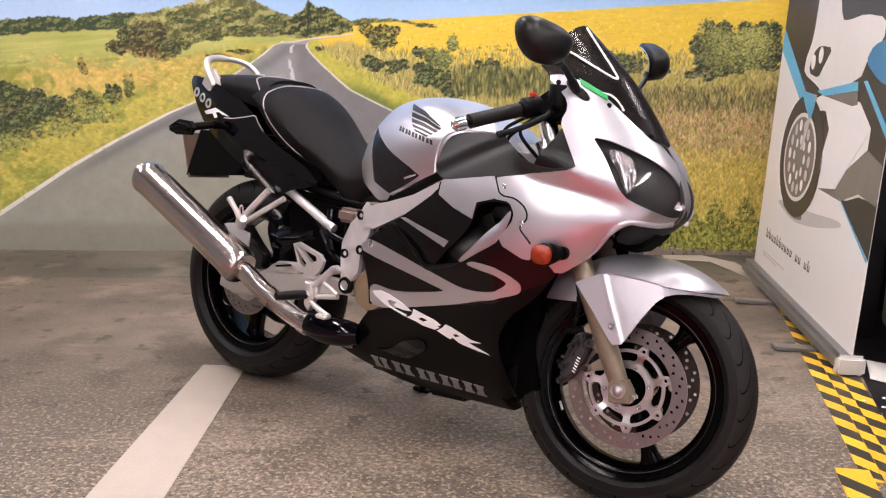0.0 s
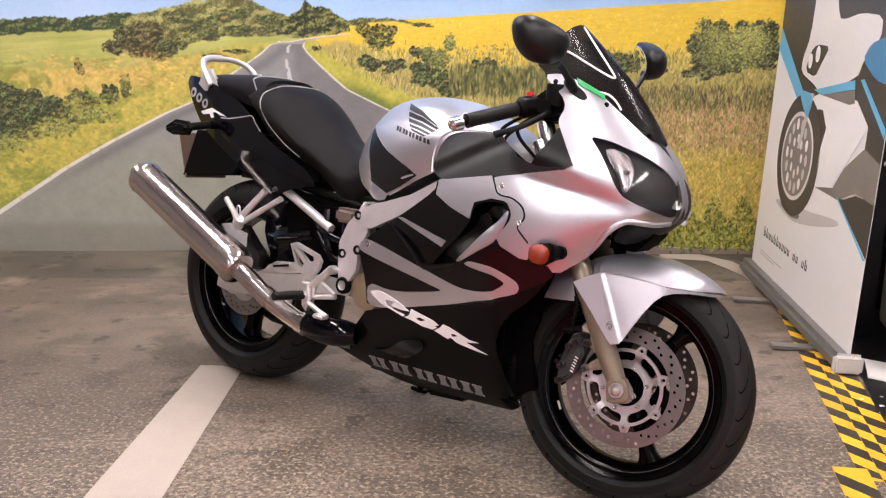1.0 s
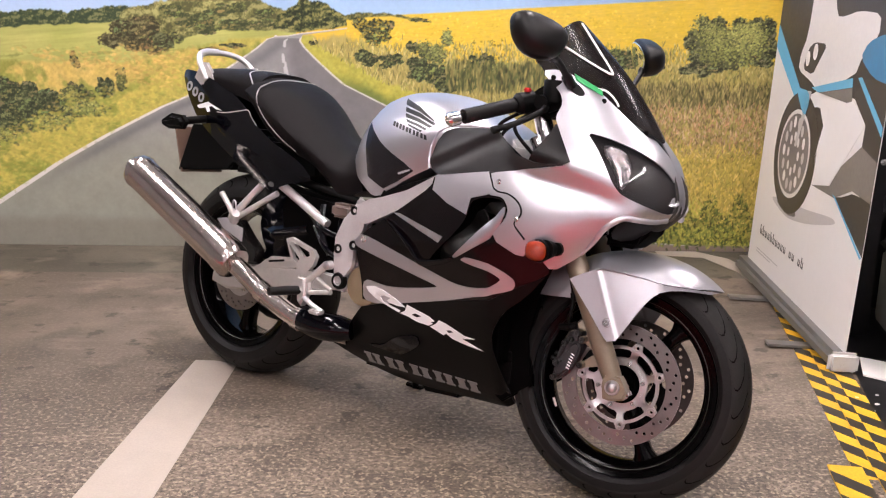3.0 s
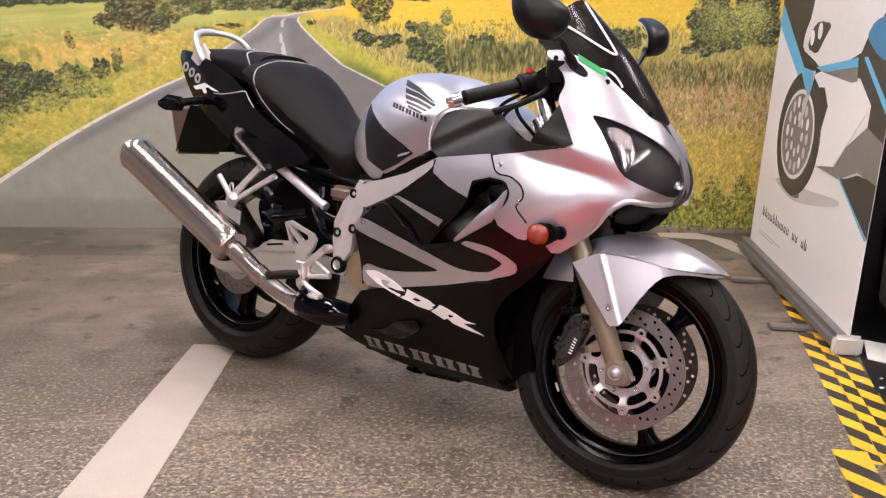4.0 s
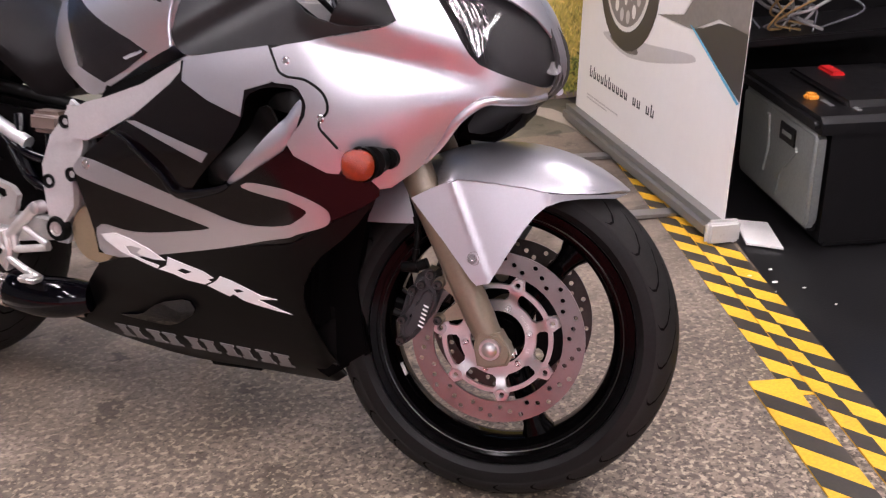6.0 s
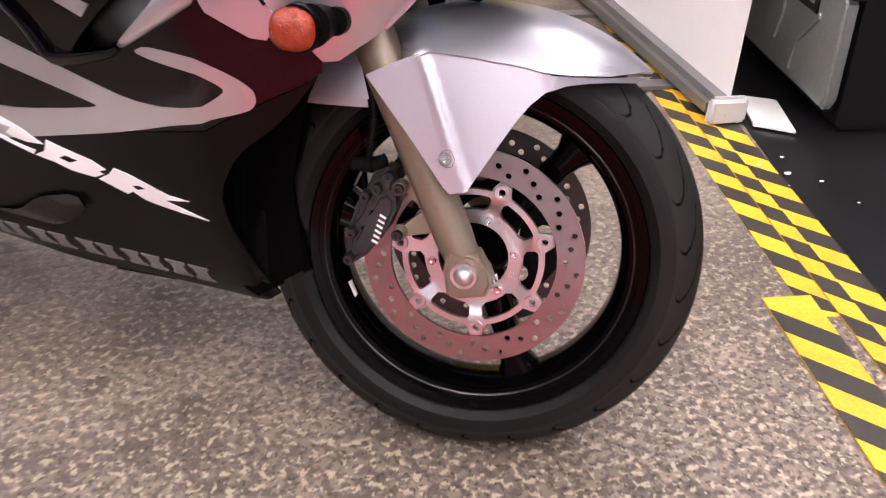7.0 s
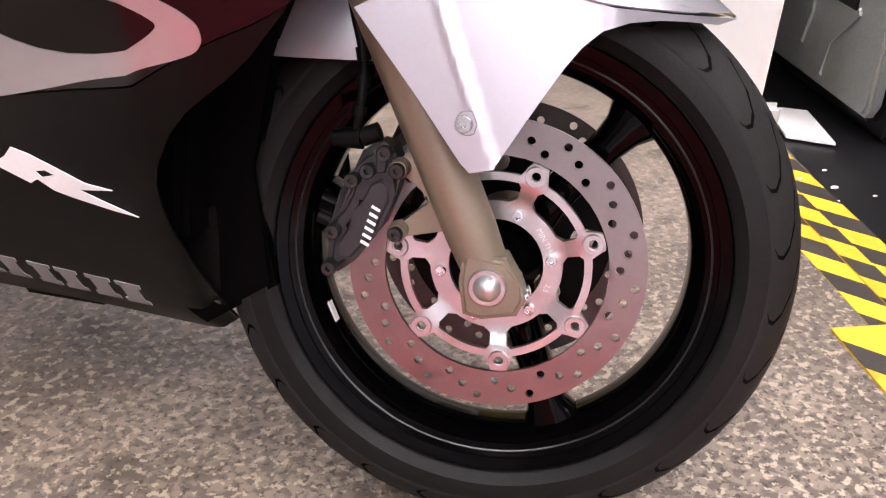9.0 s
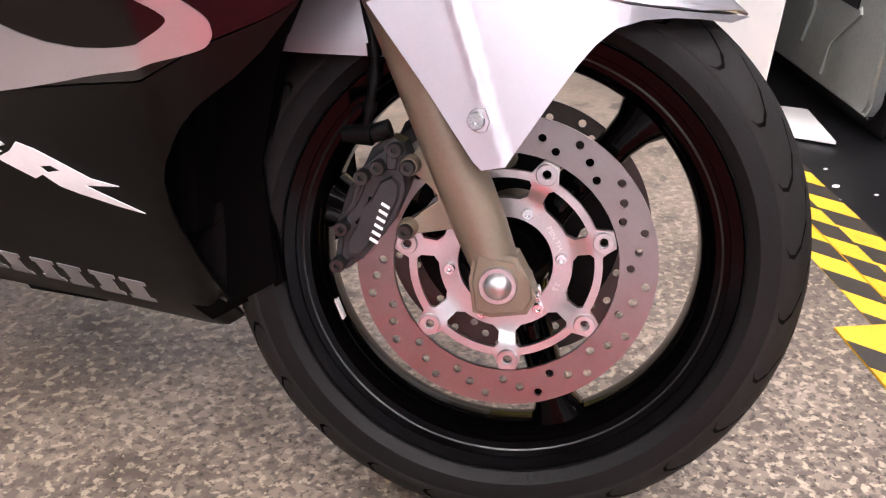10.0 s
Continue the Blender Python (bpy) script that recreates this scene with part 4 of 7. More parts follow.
printed("grey_belly", [(0.55, 0.515), (0.37, 0.546), (0.29, 0.63), (0.14, 0.72), (0.0, 0.69), (0.0, 0.56), (0.16, 0.57), (0.254, 0.536), (0.31, 0.515)], BGREY, 4)
printed("engine_shape", [(0.28, 0.87), (0.14, 0.79), (0.14, 0.72), (0.0, 0.69), (0.0, 0.95), (0.20, 0.93)], BMID, 4)
printed("blue_flash", [(0.70, 0.855), (0.31, 0.925), (0.30, 0.895), (0.62, 0.845)], BBLUE, 5)
printed("grey_flash", [(0.62, 0.845), (0.30, 0.893), (0.285, 0.85), (0.33, 0.84)], BGREY, 5)
printed("tank_shape", [(0.27, 0.995), (0.22, 1.05), (0.10, 1.08), (0.0, 1.08), (0.0, 0.93), (0.14, 0.94)], BDBLUE, 5, 1)
printed("blue_strut", [(0.26, 0.93), (0.23, 0.935), (0.0, 0.80), (0.0, 0.77)], BBLUE, 6)
printed("tyre_shape", oval(0.79, 0.592, 0.236, 0.250, 72), BMID, 3)
printed("tyre_shape", oval(0.62, 0.66, 0.13, 0.19, 78), BMID, 2)
printed("wheel_rim", oval(0.80, 0.588, 0.172, 0.186, 72), BLIGHT, 4)
printed("wheel_gap", oval(0.80, 0.588, 0.156, 0.170, 72), BGREY, 5)
for k in range(14):
    ka = 2 * math.pi * k / 14
    printed("disc_spot", oval(0.80 + 0.115 * math.cos(ka), 0.588 + 0.125 * math.sin(ka), 0.015, 0.022), BSHADE if k % 3 else BWHITE, 6)
for k in range(8):
    ka = 2 * math.pi * k / 8
    printed("disc_spot", oval(0.80 + 0.06 * math.cos(ka), 0.588 + 0.07 * math.sin(ka), 0.012, 0.018), BLIGHT, 6)
printed("fork_shape", [(0.735, 0.84), (0.69, 0.84), (0.775, 0.62), (0.80, 0.62)], BSHADE, 7)
printed("mudguard_shape", [(0.87, 0.84), (0.72, 0.84), (0.70, 0.80), (0.73, 0.74), (0.80, 0.78)], BBLUE, 7, 1)
printed("dark_corner", [(0.31, 0.52), (0.0, 0.385), (0.0, 0.57), (0.16, 0.56), (0.25, 0.53)], BDARK, 2)
printed("blue_edge", [(0.325, 0.526), (0.305, 0.522), (0.0, 0.383), (0.012, 0.377)], BBLUE, 5)
printed("ground_shade", [(1.02, 0.375), (0.78, 0.335), (0.55, 0.365), (0.26, 0.43), (0.29, 0.45), (0.62, 0.41), (0.86, 0.40)], BSHADE, 1, 2)
printed("ground_shade", [(0.94, 0.375), (0.78, 0.348), (0.66, 0.365), (0.72, 0.40), (0.86, 0.40)], BGREY, 2, 2)
for k in range(16):
    ka = 1.085 - k * 0.0365
    if k not in (10, 13):
        tall = 0.226 + 0.014 * (k in (0, 1, 4, 5, 15))
        printed("name_bar", [(ka, 0.200), (ka - 0.008, 0.200), (ka - 0.008, tall), (ka, tall)], BDARK, 1)
        printed("name_bar", [(ka - 0.008, 0.200), (ka - 0.024, 0.200), (ka - 0.024, 0.207), (ka - 0.008, 0.207)], BDARK, 1)
        printed("name_bar", [(ka - 0.017, 0.207), (ka - 0.024, 0.207), (ka - 0.024, 0.226), (ka - 0.017, 0.226)], BDARK, 1)
for k in range(2):
    printed("small_print_bar", [(1.1, 0.13 - 0.012 * k), (0.8 + 0.1 * k, 0.13 - 0.012 * k), (0.8 + 0.1 * k, 0.135 - 0.012 * k), (1.1, 0.135 - 0.012 * k)], BSHADE, 1)


# ---------------- luggage display beside the banner ----------------
def pannier(name, m, label):
    """A hard side case lying with its metal face to the viewer: tapered shell, metal face, lid, latches."""
    root = empty(name, m, label, "pannier case", "pannier cases on the display")
    sh = prism([(0.0, 0.0), (0.52, 0.0), (0.52, 0.30), (0.0, 0.30)], 0.012, 0.42, 0.025, 4)
    part("case_shell", sh, BLACKBOX, root, "black ribbed plastic shell", True)
    part("metal_face", prism([(0.03, 0.035), (0.50, 0.035), (0.515, 0.06), (0.515, 0.285), (0.50, 0.298), (0.02, 0.298), (0.01, 0.28), (0.01, 0.06)], -0.004, 0.03, 0.008, 3), CASE_SILVER, root, "brushed silver metal face panel", True)
    part("face_rib", prism([(0.19, 0.10), (0.21, 0.10), (0.235, 0.18), (0.22, 0.27), (0.20, 0.27), (0.214, 0.18)], -0.009, 0.0, 0.002), CASE_SILVER, root)
    part("face_rib", prism([(0.30, 0.06), (0.315, 0.06), (0.325, 0.13), (0.42, 0.22), (0.41, 0.235), (0.31, 0.14)], -0.008, 0.0, 0.002), CASE_SILVER, root)
    part("badge", prism([(0.30, 0.225), (0.40, 0.225), (0.40, 0.275), (0.30, 0.275)], -0.008, 0.0, 0.002), BLACKBOX, root, "dark badge with a pale frame")
    part("badge_bar", prism([(0.32, 0.245), (0.38, 0.245), (0.38, 0.256), (0.32, 0.256)], -0.0095, -0.007), CASE_SILVER, root)
    part("lid", prism([(-0.012, 0.300), (0.532, 0.300), (0.532, 0.330), (0.515, 0.346), (0.01, 0.346), (-0.012, 0.330)], -0.012, 0.43, 0.014, 4), BLACKBOX, root, "glossy black lid with rounded edge", True)
    part("lid_step", prism([(0.06, 0.34), (0.46, 0.34), (0.44, 0.362), (0.08, 0.362)], 0.10, 0.36, 0.008, 3), BLACKBOX, root, "raised black middle of the lid", True)
    part("latch", box(0.345, 0.05, 0.350, 0.034, 0.034, 0.022, 0.007, 3), ORANGE, root, "orange latch button", True)
    part("reflector", box(0.14, 0.195, 0.364, 0.10, 0.04, 0.014, 0.005), REDP, root, "red reflector strip", True)
    for k in range(2):
        part("lid_groove", box(0.40 + 0.05 * k, 0.07 + 0.05 * k, 0.3462, 0.06, 0.012, 0.004), CASE_SILVER, root)
    part("foot_rail", box(0.26, 0.2, -0.009, 0.5, 0.3, 0.02, 0.006), BLACKBOX, root, "black rubber base rail", True)
    return root


case = pannier("pannier_case", pose(1.605, 3.50, 0.016, 0, 0, -100), "black hard pannier with silver metal face on the floor")
copy_thing(case, pose(2.06, 3.43, 0.016, 0, 0, -97))

rack = empty("display_cabinet", pose(1.56, 3.47, 0, 0, 0, 0), "dark display cabinet with a black frame and smoky panels", "display cabinet")
part("front_board", box(-0.042, 0.0, 0.95, 0.10, 0.03, 1.9, 0.004), BLACKBOX, rack, "black upright front board", True)
part("post", box(0.85, 0.0, 0.95, 0.07, 0.05, 1.9, 0.006), BLACKBOX, rack, "black upright post", True)
part("back_panel", box(0.42, 0.32, 0.95, 0.9, 0.03, 1.9, 0.004), BLACKBOX, rack, "smoky dark back panel", True)
part("shelf", box(0.42, 0.16, 0.44, 0.84, 0.30, 0.025, 0.004), BLACKBOX, rack, "black shelf")
part("trim_strip", box(0.42, 0.02, 0.735, 0.84, 0.012, 0.055, 0.003), mat("maroon_trim", (0.10, 0.03, 0.035), 0.4, 0.0, 0.1, 20), rack, "maroon trim strip")
part("edge_strip", box(0.42, 0.012, 0.655, 0.84, 0.006, 0.008, 0.001), mat("grey_edge_strip", (0.2, 0.18, 0.19), 0.35, 0.3, 0.1, 20), rack, "thin grey edge strip")
part("screw_head", lathe([(0.0, -0.026), (0.011, -0.025), (0.013, -0.02), (0.013, -0.012)], 16, None, (-0.018, 0.0, 0.635)), CHROME, rack, "round chrome screw head", True)

rng = random.Random(5)
CABLES = [mat("white_cable", (0.26, 0.25, 0.25), 0.4, 0.0, 0.05, 20), mat("tan_cable", (0.26, 0.16, 0.06), 0.45, 0.0, 0.1, 20), mat("grey_cable", (0.10, 0.10, 0.115), 0.45, 0.0, 0.1, 20)]
for k in range(13):
    base = Vector((1.80 + 0.10 * rng.uniform(-1, 1), 3.56 + 0.06 * rng.uniform(-1, 1), 0.457))
    pts = [base]
    a = rng.uniform(0, 6.28)
    for j in range(5):
        a += rng.uniform(0.5, 1.5)
        pts.append(base + Vector((0.10 * math.cos(a) + 0.03 * (k % 4) - 0.05, 0.06 * math.sin(a), 0.01 + 0.045 * j + 0.05 * rng.random())))
    ob = part("loose_cable", tube(smooth_path(pts, 8), 0.0035 if k % 3 else 0.005, 8), CABLES[k % 3], None, "", True)
    tagged(ob, ("white", "tan brown", "grey")[k % 3] + " plastic cable looped on the cabinet shelf", "cable", "loose cables on the display")
for k in range(4):
    a = 0.5 * k
    pts = [(1.80 + (0.05 + 0.006 * k) * math.cos(b * 0.7 + a), 3.53 + 0.01 * k, 0.63 + (0.055 + 0.005 * k) * math.sin(b * 0.7 + a)) for b in range(10)]
    ob = part("loose_cable", tube(smooth_path(pts, 5), 0.006, 8), CABLES[1], None, "", True)
    tagged(ob, "tan brown cable coiled in a ring in the cabinet", "cable", "loose cables on the display")

paper = part("paper_scrap", slab([(1.385, 3.06), (1.46, 3.0), (1.515, 3.17), (1.44, 3.22)], 0.0, 0.006), CARD)
tagged(paper, "torn white card lying at the foot of the banner", "card")
for k, (px, py, ps) in enumerate([(1.33, 2.83, 0.006), (1.36, 2.9, 0.004), (1.30, 2.78, 0.003), (1.38, 2.78, 0.004), (1.4, 2.68, 0.003), (1.29, 2.88, 0.005)]):
    b = bmesh.new()
    bmesh.ops.create_icosphere(b, subdivisions=1, radius=ps)
    for v in b.verts:
        v.co = Vector((px + v.co.x * 1.5, py + v.co.y, max(0.0003, 0.002 + v.co.z * 0.5)))
    tagged(part("litter_crumb", b, CARD), "small white crumb of litter on the dark floor", "litter", "litter crumbs")


# ---------------- motorcycle ----------------
ROOT = pose(-0.594, 3.0786, 0.001, -8.5, 0, -38.5)
FRONT = ROOT.inverted() @ pose(0.4537, 2.3031, 0.2851, -13.385, 0, -27.74)
bike = empty("motorcycle", ROOT, "silver and black sports motorcycle leaning on its side stand", "motorcycle")

NOSE_X = ([0.15, 0.45, 0.60, 0.66, 0.70, 0.74, 0.77, 0.83, 0.865, 0.93, 1.0, 1.05], [1.10, 1.20, 1.27, 1.33, 1.372, 1.380, 1.372, 1.338, 1.306, 1.245, 1.18, 1.13])
HALF_FRONT = ([0.13, 0.17, 0.2, 0.25, 0.3, 0.4, 0.5, 0.6, 0.7, 0.8, 0.9, 1.0], [0.03, 0.085, 0.11, 0.14, 0.165, 0.205, 0.23, 0.243, 0.238, 0.21, 0.18, 0.165])
HALF_REAR = ([0.15, 0.2, 0.25, 0.3, 0.4, 0.5, 0.6, 0.7, 0.8], [0.07, 0.12, 0.145, 0.165, 0.185, 0.195, 0.195, 0.185, 0.17])
XS = 1.02


COWL_HALF = ([0.13, 0.2, 0.3, 0.4, 0.5, 0.56, 0.61, 0.65, 0.68, 0.705, 0.722, 0.738, 0.745, 0.750, 0.758, 0.775, 0.797, 0.805, 0.83, 0.87, 0.92, 1.0], [0.03, 0.11, 0.165, 0.205, 0.230, 0.240, 0.2455, 0.2460, 0.2425, 0.2350, 0.2270, 0.2180, 0.2140, 0.2128, 0.2148, 0.2235, 0.2335, 0.2345, 0.227, 0.205, 0.185, 0.165])


def soft(z, table):
    """A table read as a smooth curve."""
    xs, ys = np.array(table[0], float), np.array(table[1], float)
    m = np.gradient(ys, xs)
    z = np.clip(z, xs[0], xs[-1])
    i = np.clip(np.searchsorted(xs, z) - 1, 0, len(xs) - 2)
    h = xs[i + 1] - xs[i]
    t = (z - xs[i]) / h
    return (2 * t ** 3 - 3 * t ** 2 + 1) * ys[i] + (t ** 3 - 2 * t ** 2 + t) * h * m[i] + (3 * t ** 2 - 2 * t ** 3) * ys[i + 1] + (t ** 3 - t ** 2) * h * m[i + 1]


def body(s, z):
    """The fairing's right face: s is metres behind the start of the nose, or 0 to 1 round the nose."""
    ch = np.clip((s + 0.03) / 0.16, 0, 1) * np.clip((0.72 - s) / 0.22, 0, 1)
    ch = ch * ch * (3 - 2 * ch)
    wm = soft(z, HALF_FRONT) * (1 - ch) + soft(z - 0.025 + 0.10 * np.clip(s, 0, 0.6), COWL_HALF) * ch
    wr = soft(z, HALF_REAR)
    x = np.where(s <= 0, XS + s, 0)
    k = np.clip((x - 0.5) / (XS - 0.5), 0, 1)
    k = k * k * (3 - 2 * k)
    th = np.clip(s, 0, 1) * np.pi / 2
    xx = np.where(s <= 0, XS + s, XS + (soft(z, NOSE_X) - XS) * np.sin(th))
    yy = np.where(s <= 0, wr + (wm - wr) * k, wm * np.cos(th) ** 0.85)
    return np.stack([xx, -yy, z + 0 * s], -1)


COWL = [(0.16, 1.004), (0.33, 1.010), (0.46, 1.0), (0.56, 0.988), (0.66, 0.968), (0.75, 0.932), (0.87, 0.88), (0.999, 0.866), (0.999, 0.695), (0.832, 0.689), (0.621, 0.692), (0.585, 0.672), (0.614, 0.626), (0.61, 0.587), (0.471, 0.544), (0.339, 0.581), (0.223, 0.614), (0.138, 0.646), (0.153, 0.67), (0.124, 0.695), (0.065, 0.712), (0.0, 0.716), (-0.02, 0.737), (-0.033, 0.757), (0.109, 0.773), (0.342, 0.797), (0.319, 0.828), (0.283, 0.87), (0.258, 0.901), (0.317, 0.935), (0.304, 0.962)]
LAMP = [(0.436, 0.874), (0.55, 0.867), (0.656, 0.853), (0.77, 0.836), (0.875, 0.812), (0.945, 0.782), (0.968, 0.75), (0.968, 0.714), (0.92, 0.705), (0.85, 0.708), (0.742, 0.719), (0.63, 0.732), (0.547, 0.746), (0.505, 0.80), (0.47, 0.843)]
MID = [(-0.202, 0.728), (-0.033, 0.757), (-0.02, 0.737), (0.0, 0.716), (0.065, 0.712), (0.124, 0.695), (0.153, 0.67), (0.138, 0.646), (0.223, 0.614), (0.339, 0.581), (0.471, 0.544), (0.376, 0.520), (0.22, 0.495), (-0.133, 0.4265), (-0.425, 0.352), (-0.428, 0.424), (-0.457, 0.512), (-0.439, 0.537), (-0.403, 0.566), (-0.302, 0.629), (-0.203, 0.7)]
SCOOP = [(-0.067, 0.682), (-0.027, 0.698), (0.04, 0.697), (0.073, 0.675), (0.054, 0.633), (-0.027, 0.584), (-0.103, 0.536), (-0.149, 0.514), (-0.191, 0.513), (-0.16, 0.548), (-0.106, 0.599), (-0.073, 0.643)]
PAN = [(-0.425, 0.350), (-0.133, 0.4245), (0.22, 0.493), (0.376, 0.518), (0.455, 0.540), (0.34, 0.478), (0.12, 0.42), (0.005, 0.362), (0.0, 0.315), (0.07, 0.252), (0.17, 0.205), (0.17, 0.178), (-0.05, 0.155), (-0.286, 0.141), (-0.401, 0.149), (-0.478, 0.172), (-0.571, 0.213), (-0.661, 0.213), (-0.651, 0.238), (-0.564, 0.232), (-0.5, 0.264), (-0.448, 0.325)]
CHEVRON = [(-0.458, 0.519), (-0.439, 0.542), (-0.407, 0.54), (-0.206, 0.496), (-0.076, 0.467), (0.07, 0.497), (0.109, 0.509), (0.065, 0.517), (-0.091, 0.534), (-0.063, 0.549), (0.137, 0.528), (0.215, 0.514), (0.230, 0.5), (0.212, 0.489), (0.154, 0.481), (0.019, 0.467), (-0.045, 0.451), (-0.088, 0.437), (-0.158, 0.4165), (-0.421, 0.351), (-0.422, 0.428), (-0.328, 0.417), (-0.15, 0.453), (-0.178, 0.46), (-0.445, 0.504)]
STRIPE = [(-0.325, 0.616), (-0.303, 0.618), (-0.144, 0.583), (-0.158, 0.566)]
TOP_BAND = [(-0.197, 0.692), (-0.196, 0.728), (-0.033, 0.757), (0.0, 0.716), (-0.025, 0.703), (-0.07, 0.689), (-0.076, 0.648), (-0.142, 0.667)]
REAR_BAND = [(0.0, 0.716), (0.065, 0.712), (0.124, 0.695), (0.153, 0.67), (0.138, 0.646), (0.223, 0.614), (0.27, 0.601), (0.245, 0.568), (0.004, 0.605), (0.084, 0.655), (0.083, 0.678), (0.043, 0.703), (-0.028, 0.704)]

both("upper_cowl", sheet(COWL, body, 0.009, 0.003, [LAMP], aspect=2.2), SILVER, bike, "silver metallic upper fairing")
both("side_fairing", sheet(MID, body, 0.014, 0.003, [SCOOP]), BLACKP, bike, "black pearl side fairing with silver flashes")
both("belly_pan", sheet(PAN, body, 0.016, 0.003), BELLY, bike, "satin black belly pan")
for nm, ol in (("silver_chevron", CHEVRON), ("silver_stripe", STRIPE), ("silver_top_band", TOP_BAND), ("silver_front_band", REAR_BAND)):
    part(nm, sheet(ol, body, 0.014, 0.0016, lift=0.0012, rounded=2 if nm == "silver_chevron" else 1 if nm == "silver_front_band" else 0), SILVER, bike, "silver metallic flash", True)

# dark joint between upper cowl and side fairing, and the rim of the scoop
JOINT = [(-0.033, 0.757), (-0.02, 0.737), (0.0, 0.716), (0.065, 0.712), (0.124, 0.695), (0.153, 0.67), (0.138, 0.646), (0.223, 0.614), (0.339, 0.581), (0.471, 0.544)]
part("panel_joint", tube([tuple(body(np.array([s]), np.array([z]))[0] - np.array([0, 0.0006, 0])) for s, z in [(q.x, q.z) for q in smooth_path([(s, 0, z) for s, z in JOINT[:-2]], 6)]], 0.0022, 8), DARK, bike, "dark joint between the fairing panels", True)

# white and grey lettering on the fairing, as plain slanted shapes
NAME = (([(-0.4104, 0.4047), (-0.3764, 0.4121), (-0.3457, 0.4066), (-0.3048, 0.3936), (-0.2707, 0.3765), (-0.300, 0.3745), (-0.3230, 0.3770), (-0.3340, 0.3815), (-0.3218, 0.3910), (-0.3440, 0.3930), (-0.3570, 0.3890), (-0.3500, 0.3770), (-0.3184, 0.3690), (-0.2885, 0.3640), (-0.2935, 0.3575), (-0.3287, 0.3660), (-0.3695, 0.3771), (-0.4002, 0.3936)], []),
        ([(-0.2639, 0.3844), (-0.2299, 0.3771), (-0.1924, 0.3697), (-0.1735, 0.3600), (-0.1870, 0.3545), (-0.1800, 0.3515), (-0.1958, 0.3439), (-0.2333, 0.3457), (-0.2605, 0.3531), (-0.2905, 0.3570), (-0.2720, 0.3665)], [[(-0.2503, 0.3605), (-0.2367, 0.3678), (-0.2162, 0.3641), (-0.2333, 0.3568)]]),
        ([(-0.1583, 0.366), (-0.1379, 0.3623), (-0.1106, 0.3531), (-0.08, 0.342), (-0.0493, 0.3402), (-0.0902, 0.3328), (-0.0731, 0.3273), (-0.0289, 0.3144), (-0.0561, 0.3162), (-0.1004, 0.3217), (-0.1208, 0.3254), (-0.1379, 0.3350), (-0.1481, 0.3285), (-0.1719, 0.3365), (-0.1900, 0.3425), (-0.1700, 0.3540)], [[(-0.1379, 0.3439), (-0.1242, 0.3476), (-0.114, 0.3439), (-0.1311, 0.3383)]]))
for ol, cuts in NAME:
    part("name_shape", sheet(ol, body, 0.008, 0.0012, cuts, lift=0.0022, rounded=0), WHITE, bike, "white slanted name shape", True)
for u, w in ((-0.448, 0.056), (-0.375, 0.066), (-0.290, 0.064), (-0.212, 0.064), (-0.138, 0.070)):
    t = (u + 0.448) / 0.385
    z0, z1 = 0.1765 + 0.006 * t, 0.2110 + 0.003 * t
    for f in (0.06, 0.60):
        x0, x1, g = u + f * w, u + (f + 0.30) * w, 0.07 * w
        beam = [(x0 - g, z0), (x1 + g, z0 + 0.001), (x1 + g, z0 + 0.006), (x1, z0 + 0.007), (x1, z1 - 0.006), (x1 + g, z1 - 0.005), (x1 + g, z1), (x0 - g, z1), (x0 - g, z1 - 0.005), (x0, z1 - 0.006), (x0, z0 + 0.007), (x0 - g, z0 + 0.006)]
        part("maker_bar", sheet(beam, body, 0.012, 0.0012, lift=0.001, rounded=0), GREYD, bike, "grey bar of the maker's mark", True)


def bulged(a, b):
    """A blister on the belly pan with a sharp lower edge."""
    p = body(a, b)
    p[:, 1] -= 0.002 + 0.018 * np.clip((a + 0.44) / 0.18, 0, 1) * np.clip((b - 0.231 - 0.12 * np.clip(a + 0.31, 0, 1)) / 0.02, 0, 1) * np.clip((0.315 - b) / 0.06, 0, 1)
    return p


part("vent_slot", sheet([(-0.431, 0.236), (-0.36, 0.250), (-0.312, 0.286), (-0.240, 0.307), (-0.226, 0.283), (-0.27, 0.252), (-0.315, 0.2314), (-0.36, 0.234)], bulged, 0.008, 0.004), NAVY, bike, "small moulded vent", True)


def inset(depth):
    def fn(a, b):
        p = body(a, b)
        p[:, 1] += depth
        return p
    return fn


# scoop: deep black duct behind the opening, bright blade and dark lip
part("scoop_duct", sheet([(-0.28, 0.46), (0.16, 0.62), (0.16, 0.74), (-0.12, 0.72), (-0.28, 0.56)], inset(0.075), 0.02, 0.003), DARK, bike, "dark duct behind the side scoop", True)


def on_body(s, z, out=0.0):
    p = body(np.array([s]), np.array([z]))[0]
    return Vector((p[0], p[1] - out, p[2]))


def blade_skin(a, b):
    """The scoop's blade: rounded across its width."""
    p = body(a, b)
    d = (b - (0.602 + 0.72 * (a + 0.03))) / 0.03
    p[:, 1] += 0.004 + 0.010 * d * d
    return p


part("scoop_blade", sheet([(0.024, 0.672), (-0.022, 0.635), (-0.073, 0.580), (-0.114, 0.540), (-0.107, 0.5350), (-0.07, 0.554), (-0.015, 0.5945), (0.046, 0.633), (0.082, 0.670), (0.066, 0.688)], blade_skin, 0.007, 0.004), SILVER, bike, "bright silver scoop blade", True)
lip = [(-0.359, 0.5946), (-0.335, 0.588), (-0.298, 0.567), (-0.254, 0.5375), (-0.223, 0.508), (-0.192, 0.508), (-0.131, 0.5245), (-0.107, 0.5356)]
path = smooth_path([on_body(s, z, 0.002) for s, z in lip], 6)
